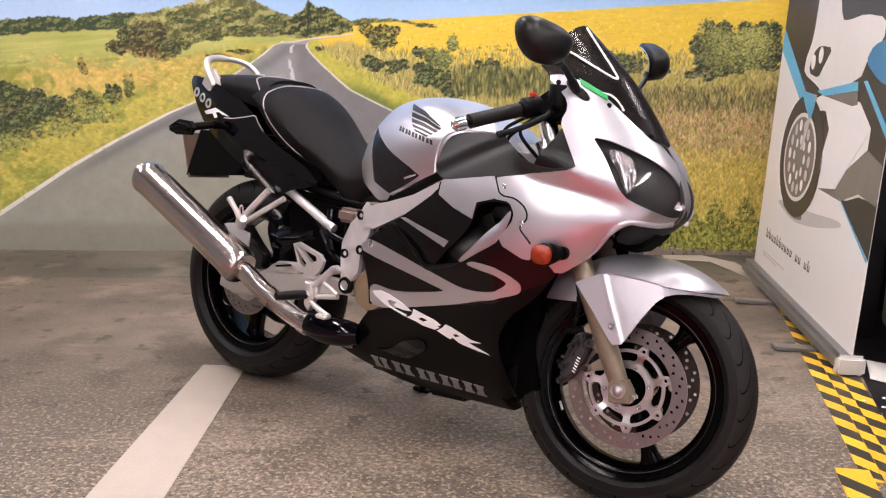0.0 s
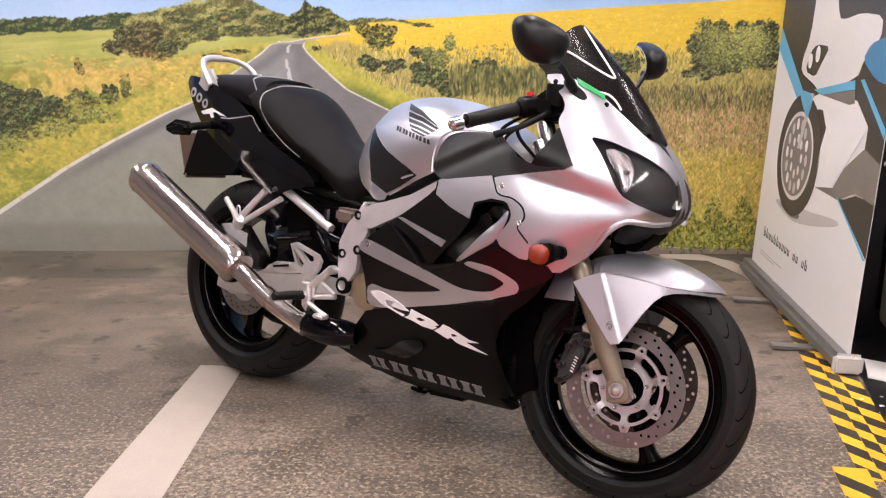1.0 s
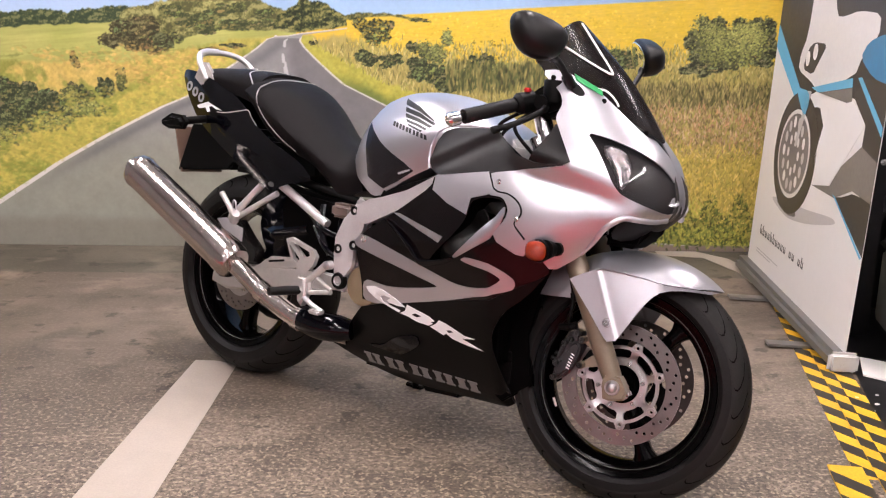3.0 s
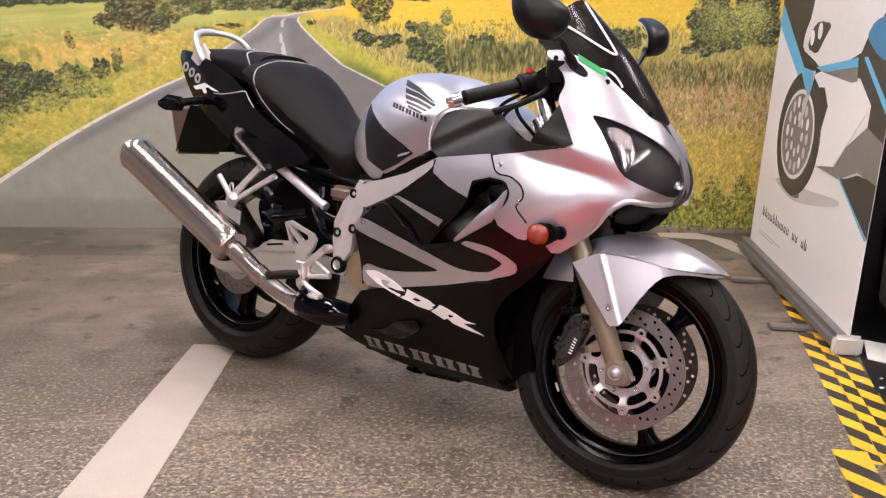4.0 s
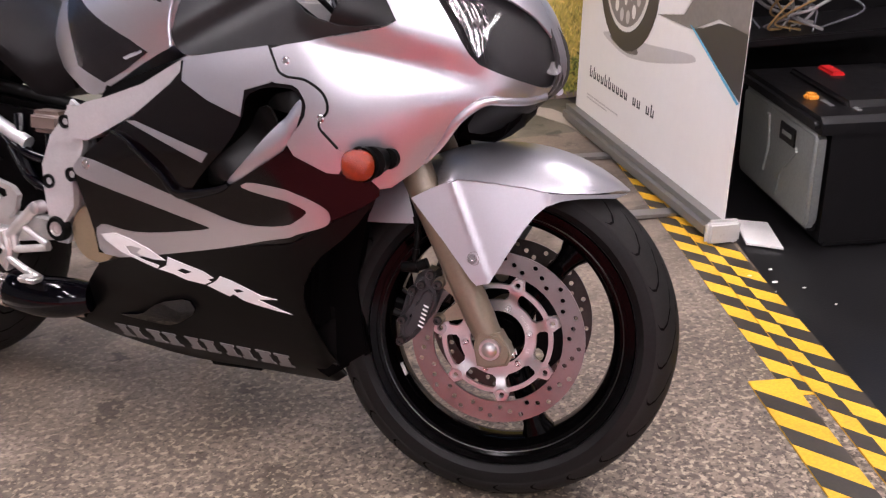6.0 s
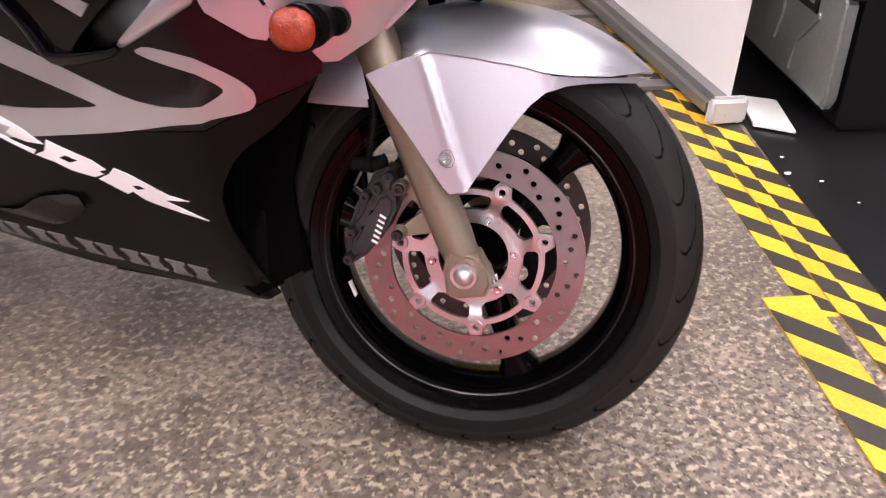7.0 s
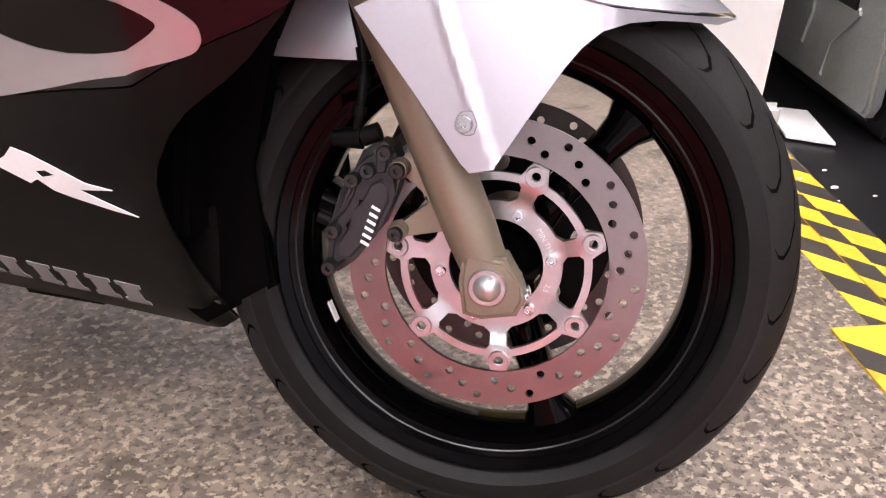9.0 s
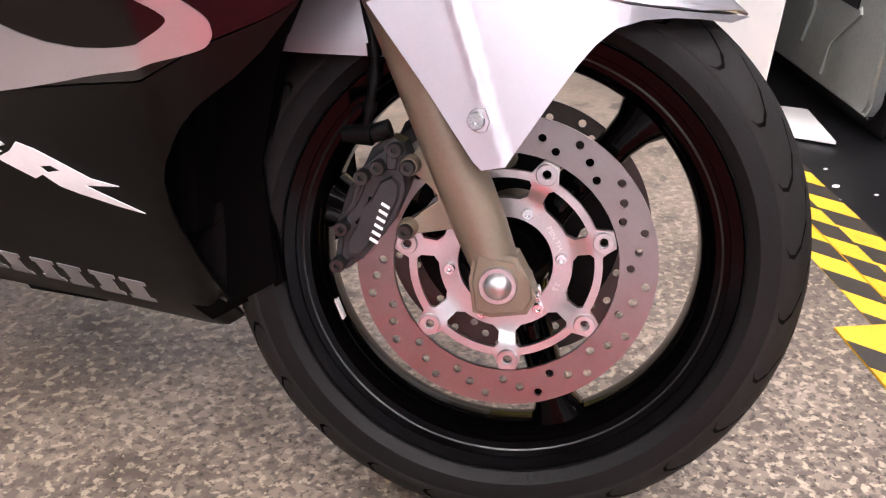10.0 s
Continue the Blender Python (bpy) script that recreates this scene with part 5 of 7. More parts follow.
part("scoop_lip", tube(path, [0.003 + 0.010 * math.sin(math.pi * (i + 1) / (len(path) + 1)) for i in range(len(path))], 10, flat=0.5), NAVY, bike, "glossy black scoop lip", True)


def vane_skin(depth):
    def fn(a, b):
        p = body(a, b)
        p[:, 1] += depth + 0.020 * np.sin((a + b) * 26)
        return p
    return fn


part("scoop_inner_vane", sheet([(-0.19, 0.515), (-0.15, 0.56), (-0.10, 0.612), (-0.075, 0.655), (-0.035, 0.668), (-0.02, 0.64), (-0.07, 0.585), (-0.12, 0.535)], vane_skin(0.030), 0.008, 0.003), PLASTIC, bike, "dark grey vane inside the scoop", True)
part("scoop_inner_vane", sheet([(-0.06, 0.66), (-0.02, 0.69), (0.05, 0.69), (0.07, 0.665), (0.02, 0.655)], vane_skin(0.045), 0.008, 0.003), PLASTIC, bike, "", True)
part("duct_bolt", lathe([(0.0, -0.004), (0.004, -0.004), (0.006, -0.001), (0.006, 0.006)], 12, None, on_body(-0.012, 0.672, -0.035)), CHROME, bike, "", True)
part("radiator", box(1.0, 0, 0.45, 0.05, 0.30, 0.34, 0.01), INNER, bike, "black radiator behind the front wheel")
part("engine_block", box(0.78, 0, 0.42, 0.36, 0.26, 0.36, 0.04, 3), DARK, bike, "dark engine block behind the fairing", True)
part("lower_sump", box(0.74, 0, 0.20, 0.5, 0.16, 0.10, 0.03, 3), DARK, bike, "dark sump", True)
for sgn in (-1, 1):
    part("inner_fender_panel", prism([(1.02, 0.18), (1.10, 0.24), (1.07, 0.36), (1.09, 0.46), (1.12, 0.56), (1.06, 0.60), (0.98, 0.5), (0.97, 0.2)], sgn * 0.085, sgn * 0.105, 0.004), INNER, bike)


part("lower_inner_panel", prism([(0.958, 0.335), (0.972, 0.309), (0.988, 0.287), (1.006, 0.303), (1.0305, 0.317), (1.037, 0.3149), (1.034, 0.279), (1.043, 0.203), (1.0246, 0.207), (0.992, 0.233), (0.966, 0.2705)], -0.106, -0.096, 0.003), DUCT, bike, "glossy black inner panel behind the front wheel", True)
part("panel_bolt", lathe([(0.0, 0.0), (0.004, -0.001), (0.0055, 0.001), (0.006, 0.006)], 14, None, (1.005, -0.108, 0.2385)), CHROME, bike, "", True)

# small round screws on the fairing
def screw(s, z, r=0.0055, material=CHROME, lift=0.001):
    p = on_body(s, z, lift)
    return part("screw", lathe([(0.0, -0.003), (r * 0.5, -0.0028), (r * 0.5, -0.0012), (r * 0.75, -0.002), (r, -0.001), (r, 0.002)], 14, None, p), material, bike, "", True)


for s, z in ((0.001, 0.737), (0.138, 0.658), (-0.424, 0.53), (0.345, 0.575)):
    screw(s, z, 0.0065 if s > -0.4 else 0.009)
screw(0.27, 0.990, 0.006, DARK, 0.003)
screw(0.655, 0.948, 0.006, DARK, 0.003)
screw(0.915, 0.886, 0.006, DARK, 0.003)

# ---------------- headlamp ----------------
BOWL = [(0.72 + (p[0] - 0.72) * 1.30, 0.79 + (p[1] - 0.79) * 1.30) for p in LAMP]
BOWL = [(min(p[0], 0.998), p[1]) for p in BOWL]
part("headlamp_bowl", sheet(BOWL, inset(0.034), 0.012, 0.004, rounded=1), BOWLM, bike, "dark inner bowl of the headlamp", True)
lens_l, lens_r = both("headlamp_lens", sheet(LAMP, body, 0.012, 0.002, lift=0.0, rounded=1), LENS, bike, "clear glossy headlamp lens")
part("headlamp_bowl", mirrored(sheet(BOWL, inset(0.034), 0.012, 0.004, rounded=1)), BOWLM, bike, "", True)


def reflector(s, z, r, depth, squash=1.0):
    p = on_body(s, z, -0.022)
    prof = [(0.0, depth), (r * 0.4, depth * 0.9), (r * 0.75, depth * 0.55), (r, 0.0), (r * 1.06, 0.0)]
    b = lathe(prof, 28)
    n = Vector((0.5, -0.75, 0.42)).normalized()
    m = Matrix.Translation(p) @ Vector((0, -1, 0)).rotation_difference(n).to_matrix().to_4x4() @ Matrix.Diagonal((1, 1, squash, 1))
    bmesh.ops.transform(b, matrix=m, verts=b.verts)
    return part("reflector", b, CHROME, bike, "chrome headlamp reflector", True)


def facets(a, b):
    """A pressed reflector: a shallow hollow with upright flutes."""
    p = body(a, b)
    hollow = 0.014 * np.clip(1 - ((a - 0.555) / 0.075) ** 2 - ((b - 0.80) / 0.05) ** 2, 0, 1)
    p[:, 1] += 0.012 + hollow + 0.0010 * np.sin((a + 0.3 * b) * 120)
    return p


part("reflector", sheet([(0.483, 0.845), (0.54, 0.85), (0.60, 0.842), (0.624, 0.815), (0.60, 0.785), (0.575, 0.762), (0.548, 0.752), (0.52, 0.79)], facets, 0.006, 0.002, rounded=1), FLUTED, bike, "fluted bright headlamp reflector", True)
reflector(0.875, 0.735, 0.013, 0.010, 0.8)
part("bulb_cap", lathe([(0.0, -0.010), (0.006, -0.009), (0.009, -0.003), (0.009, 0.01)], 16, None, on_body(0.565, 0.80, -0.03)), CHROME, bike, "", True)
lip_path = smooth_path([on_body(s, z, 0.001) for s, z in ((0.605, 0.592), (0.612, 0.626), (0.592, 0.662), (0.622, 0.690), (0.72, 0.690), (0.832, 0.688), (0.93, 0.692))], 6)
lip_bm = tube(lip_path, [0.003 + 0.004 * min(1.0, i / 10) for i in range(len(lip_path))], 10)
both("intake_lip", lip_bm, SILVER, bike, "rolled silver lip over the intake")
# dark intake below the lamp
part("nose_intake", sheet([(0.60, 0.69), (0.999, 0.692), (0.999, 0.655), (0.80, 0.63), (0.66, 0.64)], inset(0.012), 0.015, 0.003), DARK, bike, "black intake under the headlamp", True)
part("nose_intake", mirrored(sheet([(0.60, 0.69), (0.999, 0.692), (0.999, 0.655), (0.80, 0.63), (0.66, 0.64)], inset(0.012), 0.015, 0.003)), DARK, bike, "", True)


part("nose_lining", prism([(1.22, 0.612), (1.225, 0.685), (1.335, 0.690), (1.327, 0.652), (1.305, 0.628), (1.285, 0.612)], -0.05, 0.05, 0.012, 3), INNER, bike, "dull black lining inside the nose", True)

# ---------------- windscreen ----------------
def screen(a, b):
    """a: -1 to 1 across, b: 0 at the foot to 1 at the top edge."""
    half = 0.150 - 0.030 * np.clip(b, 0, 1) ** 1.5
    z0, z1 = 0.866 + 0.125 * np.abs(a) ** 1.3, 1.138 - 0.098 * np.abs(a) ** 2
    x0 = 1.315 - 0.255 * np.abs(a) ** 1.7
    x1 = 1.055 - 0.07 * np.abs(a) ** 2
    z = z0 + (z1 - z0) * b
    x = x0 + (x1 - x0) * b + 0.02 * np.sin(np.pi * b)
    return np.stack([x, half * a, z], -1)


SCREEN_OL = [(-1, 0), (-0.5, 0), (0, 0), (0.5, 0), (1, 0), (1, 0.4), (1, 0.8), (0.85, 0.96), (0.4, 1.0), (0, 1.0), (-0.4, 1.0), (-0.85, 0.96), (-1, 0.8), (-1, 0.4)]
part("windscreen", sheet(SCREEN_OL, screen, 0.07, 0.003, rounded=1), SMOKE, bike, "dark smoked windscreen", True)
stripe_ab = [(-0.70, 0.84), (-0.656, 0.79), (-0.535, 0.595), (-0.42, 0.51), (-0.36, 0.495), (-0.31, 0.53), (-0.24, 0.751), (-0.102, 0.97)]
pts = [tuple(screen(np.array([a]), np.array([b]))[0] + np.array([0.003, -0.003, 0.002])) for a, b in stripe_ab]
part("screen_pinstripe", tube(smooth_path(pts, 6), 0.0026, 8), WHITE, bike, "white pinstripe on the screen", True)
part("screen_pinstripe", tube(smooth_path([on_body(a, b, 0.004) for a, b in ((0.655, 0.975), (0.7309, 0.9726), (0.7683, 0.9633), (0.782, 0.9504), (0.7786, 0.9394))], 6), 0.0024, 8), WHITE, bike, "", True)
part("green_sticker", sheet([(0.46, 0.988), (0.655, 0.957), (0.675, 0.970), (0.475, 1.003)], body, 0.01, 0.0015, lift=0.004, rounded=0), GREEN, bike, "small green sticker on the screen edge", True)

# ---------------- mirrors ----------------
def bike_mirror(sgn):
    b = bmesh.new()
    c = Vector((1.118, -0.296, 1.066)) if sgn < 0 else Vector((1.100, 0.262, 1.076))
    bmesh.ops.create_uvsphere(b, u_segments=28, v_segments=18, radius=1.0)
    for v in b.verts:
        x, y, z = (math.copysign(abs(q) ** 0.78, q) for q in v.co)
        back = x > 0
        v.co = Vector((0.055 * x if back else 0.012 * x, (0.066 if sgn < 0 else 0.078) * y * (1 + 0.22 * z) - 0.006 * z * z * sgn, 0.046 * z * (1 + 0.16 * y * sgn) + 0.008 * (y * sgn)))
        v.co = c + Euler((radians(6 * sgn), radians(-8), radians(-30 if sgn < 0 else 41))).to_matrix() @ v.co
    shell_ob = part("mirror_housing", b, PLASTIC, bike, "black plastic mirror housing", True)
    gl = bmesh.new()
    bmesh.ops.create_uvsphere(gl, u_segments=24, v_segments=12, radius=1.0)
    for v in gl.verts:
        x, y, z = v.co
        v.co = c + Euler((radians(6 * sgn), radians(-8), radians(-30 if sgn < 0 else 41))).to_matrix() @ Vector((-0.0125 + 0.002 * x, (0.058 if sgn < 0 else 0.070) * y * (1 + 0.22 * z), 0.040 * z * (1 + 0.16 * y * sgn) + 0.008 * (y * sgn)))
    part("mirror_glass", gl, MIRROR, shell_ob, "silvered mirror glass", True)
    base = on_body(0.415, 0.976, 0.004)
    base.y *= -sgn
    arm = smooth_path([c + Vector((0.02, -sgn * 0.03, -0.03)), c.lerp(base, 0.55) + Vector((0.012, 0, 0.0)), base], 6)
    plate_bm = sheet([(0.325, 0.994), (0.40, 0.996), (0.485, 0.972), (0.50, 0.956), (0.45, 0.952), (0.36, 0.970)], body, 0.012, 0.004, lift=0.005, rounded=2)
    part("mirror_base", plate_bm if sgn < 0 else mirrored(plate_bm), DARK, bike, "black rubber mirror base", True)
    part("mirror_arm", tube(arm, [0.013] * 3 + [0.0085] * (len(arm) - 6) + [0.012] * 3 if sgn < 0 else [0.010] * 3 + [0.0065] * (len(arm) - 6) + [0.011] * 3, 10), PLASTIC, bike, "black mirror arm", True)


bike_mirror(-1)
bike_mirror(1)

# ---------------- tank, seat, tail ----------------
def ringed(xs, zb, zt, w, power=2.4, n=28, skirt=0.9):
    """Closed rings along x: a rounded back over side walls."""
    rings = []
    for x in xs:
        b, t, h = float(soft(x, zb)), float(soft(x, zt)), float(soft(x, w))
        pw = float(soft(x, power)) if isinstance(power, tuple) else power
        ring = []
        for i in range(n):
            a = math.pi * i / (n - 1)
            c, s = math.cos(a), math.sin(a)
            y = h * math.copysign(abs(c) ** (2 / pw), c)
            z = b + (t - b) * abs(s) ** (2 / pw)
            y *= skirt + (1 - skirt) * min(1.0, (z - b) / (0.45 * (t - b)))
            ring.append((x, y, z))
        rings.append(ring)
    return rings


tx = np.linspace(0.455, 0.97, 30)
T_TOP = ([0.44, 0.455, 0.475, 0.51, 0.56, 0.62, 0.70, 0.78, 0.86, 0.92, 0.97], [0.76, 0.79, 0.845, 0.892, 0.918, 0.93, 0.932, 0.918, 0.885, 0.85, 0.80])
T_BOT = ([0.44, 0.50, 0.56, 0.62, 0.70, 0.76, 0.97], [0.70, 0.665, 0.64, 0.665, 0.71, 0.74, 0.77])
T_W = ([0.44, 0.47, 0.52, 0.60, 0.70, 0.80, 0.90, 0.97], [0.098, 0.124, 0.145, 0.166, 0.178, 0.178, 0.16, 0.12])
part("fuel_tank", loft(ringed(tx, T_BOT, T_TOP, T_W, 2.5, 34, 0.86)), SILVER, bike, "silver metallic fuel tank", True)


def tank_side(a, b):
    """Right face of the tank over x and z."""
    zb, zt, h = soft(a, T_BOT), soft(a, T_TOP), soft(a, T_W)
    s = np.clip((b - zb) / (zt - zb), 0.001, 0.999)
    c = np.clip(1 - s ** 2.5, 0.0001, 1) ** (1 / 2.5)
    k = 0.86 + 0.14 * np.minimum(1, s / 0.45)
    return np.stack([a, -h * c * k, b], -1)


part("knee_patch", sheet([(0.503, 0.834), (0.512, 0.785), (0.524, 0.74), (0.5334, 0.69), (0.599, 0.665), (0.65, 0.69), (0.704, 0.7243), (0.672, 0.7434), (0.62, 0.767), (0.572, 0.7894), (0.535, 0.812)], tank_side, 0.012, 0.002, lift=0.0015, rounded=0), KNEE, bike, "dark triangular knee patch on the tank", True)
for q in range(3):
    part("pale_mark", sheet([(0.652 + 0.012 * q, 0.713 + 0.004 * q), (0.672 + 0.010 * q, 0.722 + 0.003 * q), (0.676 + 0.009 * q, 0.719 + 0.003 * q), (0.658 + 0.011 * q, 0.710 + 0.004 * q)], tank_side, 0.004, 0.001, lift=0.0026, rounded=0), PALED, bike, "", True)
WING_L = [(0.604, 0.9073), (0.628, 0.8850), (0.6400, 0.8690), (0.6530, 0.8545), (0.6645, 0.8440), (0.676, 0.835)]
WING_R = [(0.750, 0.8600), (0.7605, 0.8515), (0.7540, 0.8440), (0.7410, 0.8362), (0.7275, 0.8298), (0.714, 0.824)]
for k in range(5):
    (a0, b0), (a1, b1), (c0, d0), (c1, d1) = WING_L[k], WING_L[k + 1], WING_R[k], WING_R[k + 1]
    a2, b2, c2, d2 = a0 + 0.72 * (a1 - a0), b0 + 0.72 * (b1 - b0), c0 + 0.6 * (c1 - c0), d0 + 0.6 * (d1 - d0)
    bow = 0.007 * (1 - k / 4)
    part("wing_bar", sheet([(a0, b0), ((a0 + c0) / 2, (b0 + d0) / 2 + bow), (c0, d0), (c2, d2), ((a2 + c2) / 2, (b2 + d2) / 2 + bow * 0.6), (a2, b2)], tank_side, 0.006, 0.0012, lift=0.0012, rounded=0), BLACKD, bike, "black emblem bar", True)
for k in range(5):
    a0, b0 = 0.6105 + 0.0288 * k, 0.8335 - 0.0054 * k
    for f in (0.0, 0.013):
        part("emblem_bar", sheet([(a0 + f, b0 - 0.18 * f), (a0 + f + 0.0085, b0 - 0.0015 - 0.18 * f), (a0 + f + 0.0055, b0 + 0.0110 - 0.18 * f), (a0 + f - 0.003, b0 + 0.0125 - 0.18 * f)], tank_side, 0.008, 0.0012, lift=0.0012, rounded=0), BLACKD, bike, "black bar of the maker's mark", True)

sx = np.linspace(-0.02, 0.475, 30)
S_TOP = ([-0.02, 0.03, 0.08, 0.14, 0.20, 0.26, 0.33, 0.40, 0.46, 0.475], [0.915, 0.928, 0.928, 0.912, 0.874, 0.819, 0.771, 0.752, 0.770, 0.765])
S_BOT = ([-0.02, 0.05, 0.10, 0.16, 0.24, 0.30, 0.35, 0.40, 0.475], [0.86, 0.815, 0.780, 0.748, 0.715, 0.690, 0.650, 0.615, 0.64])
S_P = ([-0.02, 0.08, 0.16, 0.24, 0.32, 0.475], [3.2, 3.1, 2.7, 2.2, 1.9, 1.9])
S_W = ([-0.02, 0.05, 0.15, 0.25, 0.35, 0.45, 0.475], [0.115, 0.145, 0.168, 0.158, 0.132, 0.118, 0.115])
part("rider_seat", loft(ringed(sx, S_BOT, S_TOP, S_W, S_P, 32, 0.72)), SEATM, bike, "black vinyl rider seat with grey piping", True)
px = np.linspace(-0.285, 0.06, 22)
P_TOP = ([-0.285, -0.27, -0.22, -0.14, -0.05, 0.06], [0.905, 0.928, 0.94, 0.946, 0.948, 0.94])
P_BOT = ([-0.285, -0.2, -0.1, 0.0, 0.06], [0.895, 0.89, 0.875, 0.855, 0.84])
P_W = ([-0.285, -0.26, -0.15, 0.0, 0.06], [0.06, 0.085, 0.11, 0.125, 0.125])
part("pillion_seat", loft(ringed(px, P_BOT, P_TOP, P_W, 3.2, 32, 0.92)), SEATM, bike, "black vinyl pillion seat", True)


def over(x, frac, zb, zt, w, power, out=0.001):
    """A point on the seat's skin at the angle frac (0 side foot, 0.5 ridge)."""
    b, t, h = float(soft(x, zb)), float(soft(x, zt)), float(soft(x, w))
    power = float(soft(x, power)) if isinstance(power, tuple) else power
    a = math.pi * (1 - frac)
    c, s = math.cos(a), math.sin(a)
    y = h * math.copysign(abs(c) ** (2 / power), c)
    z = b + (t - b) * abs(s) ** (2 / power)
    skirt = 0.72 if zb is S_BOT else 0.92
    y *= skirt + (1 - skirt) * min(1.0, (z - b) / (0.45 * (t - b)))
    return (x, y + math.copysign(out, y), z + out)


def pin_seat(x, z):
    """The point of the rider seat's right side at x and z."""
    fs = np.linspace(0.005, 0.5, 200)
    q = [over(x, f, S_BOT, S_TOP, S_W, S_P) for f in fs]
    return min(q, key=lambda p: abs(p[2] - z))


part("seat_piping", tube(smooth_path([pin_seat(x, z) for x, z in ((0.238, 0.724), (0.195, 0.750), (0.155, 0.781), (0.126, 0.806), (0.107, 0.832), (0.088, 0.862), (0.08, 0.888), (0.086, 0.903))] + [over(x, f, S_BOT, S_TOP, S_W, S_P) for x, f in ((0.098, 0.40), (0.105, 0.5), (0.10, 0.6))], 8), 0.0020, 8), PIPING, bike, "pale grey seat piping", True)
pip2 = [(0.055, 0.06), (0.015, 0.2), (-0.012, 0.3), (-0.014, 0.42), (-0.01, 0.5), (-0.014, 0.6)]
part("seat_piping", tube(smooth_path([over(x, f, P_BOT, P_TOP, P_W, 3.2) for x, f in pip2], 8), 0.0020, 8), PIPING, bike, "", True)


def tail(a, b):
    """Right face of the tail cowl over x and z."""
    w = np.interp(a, [-0.43, -0.38, -0.30, -0.15, 0.0, 0.2, 0.4], [0.02, 0.06, 0.088, 0.12, 0.142, 0.162, 0.158])
    line = np.interp(a, [-0.13, -0.094, -0.007, 0.093, 0.189, 0.274, 0.344], [0.785, 0.766, 0.736, 0.72, 0.6965, 0.681, 0.6645])
    fold = 0.003 * np.exp(-((b - line) / 0.014) ** 2) * np.clip((a + 0.14) / 0.08, 0, 1)
    mid = np.interp(a, [-0.43, -0.2, 0.0, 0.35], [0.905, 0.87, 0.78, 0.68])
    return np.stack([a, -(w - (b - mid) ** 2 * np.where(b > mid, 1.44, 0.50) - 0.02 * np.abs(b - mid) + fold), b], -1)


TAIL_OL = [(-0.335, 0.930), (-0.27, 0.926), (-0.20, 0.915), (-0.1434, 0.902), (-0.099, 0.885), (-0.033, 0.8665), (0.039, 0.827), (0.085, 0.789), (0.16, 0.752), (0.24, 0.721), (0.303, 0.6956), (0.354, 0.655), (0.29, 0.640), (0.231, 0.625), (0.184, 0.6005), (0.13, 0.613), (0.087, 0.6325), (-0.014, 0.6746), (-0.1025, 0.7116), (-0.213, 0.7646), (-0.259, 0.80), (-0.324, 0.877), (-0.348, 0.909)]
both("tail_cowl", sheet(TAIL_OL, tail, 0.014, 0.003), NAVY, bike, "glossy dark blue-black tail cowl")
part("tail_bridge", loft(ringed(np.linspace(-0.352, -0.20, 12), ([-0.43, -0.3, -0.2], [0.89, 0.87, 0.86]), ([-0.43, -0.38, -0.3, -0.2], [0.915, 0.928, 0.918, 0.90]), ([-0.352, -0.335, -0.3, -0.2], [0.040, 0.064, 0.080, 0.095]), 3.0, 24, 0.95)), NAVY, bike, "dark tail top between seat and lamp", True)
part("seat_pan", box(0.12, 0, 0.70, 0.42, 0.2, 0.14, 0.03, 3), DARK, bike, "black tray under the seat", True)
part("tail_undertray", prism([(-0.325, 0.895), (-0.25, 0.806), (-0.205, 0.768), (-0.1, 0.716), (0.0, 0.678), (0.2, 0.62), (0.2, 0.70), (0.0, 0.80), (-0.25, 0.885)], -0.045, 0.045, 0.008), INNER, bike, "black undertray", True)
part("tail_joint", tube(smooth_path([tuple(tail(np.array([a]), np.array([b]))[0] + np.array([0, -0.001, 0])) for a, b in ((-0.109, 0.8076), (-0.06, 0.8090), (0.0, 0.818), (0.0457, 0.825), (0.065, 0.808), (0.097, 0.783))], 6), 0.0017, 6), PIPING, bike, "", True)
for k in range(3):
    a0, b0 = -0.292 + 0.040 * k, 0.8765 - 0.0155 * k
    ring = [(a0 + 0.017 * math.cos(q) + 0.009 * math.sin(q), b0 + 0.0145 * math.sin(q) - 0.005 * math.cos(q)) for q in np.arange(16) * math.pi / 8]
    core = [(a0 + 0.45 * (p - a0), b0 + 0.55 * (q - b0)) for p, q in ring]
    part("model_shape", sheet(ring, tail, 0.006, 0.0012, [core], lift=0.0016, rounded=0), PALED, bike, "pale grey model shape", True)
part("model_shape", sheet([(-0.237, 0.8193), (-0.165, 0.8345), (-0.082, 0.8134), (-0.115, 0.8150), (-0.140, 0.8227), (-0.160, 0.8200), (-0.150, 0.806), (-0.168, 0.803), (-0.1809, 0.8160), (-0.210, 0.8120), (-0.2234, 0.8110)], tail, 0.008, 0.0012, lift=0.0016, rounded=0), WHITE, bike, "white model shape", True)
part("tail_lamp", box(-0.338, 0, 0.880, 0.02, 0.07, 0.022, 0.006, 3), DARK, bike, "dark smoked tail lamp", True)
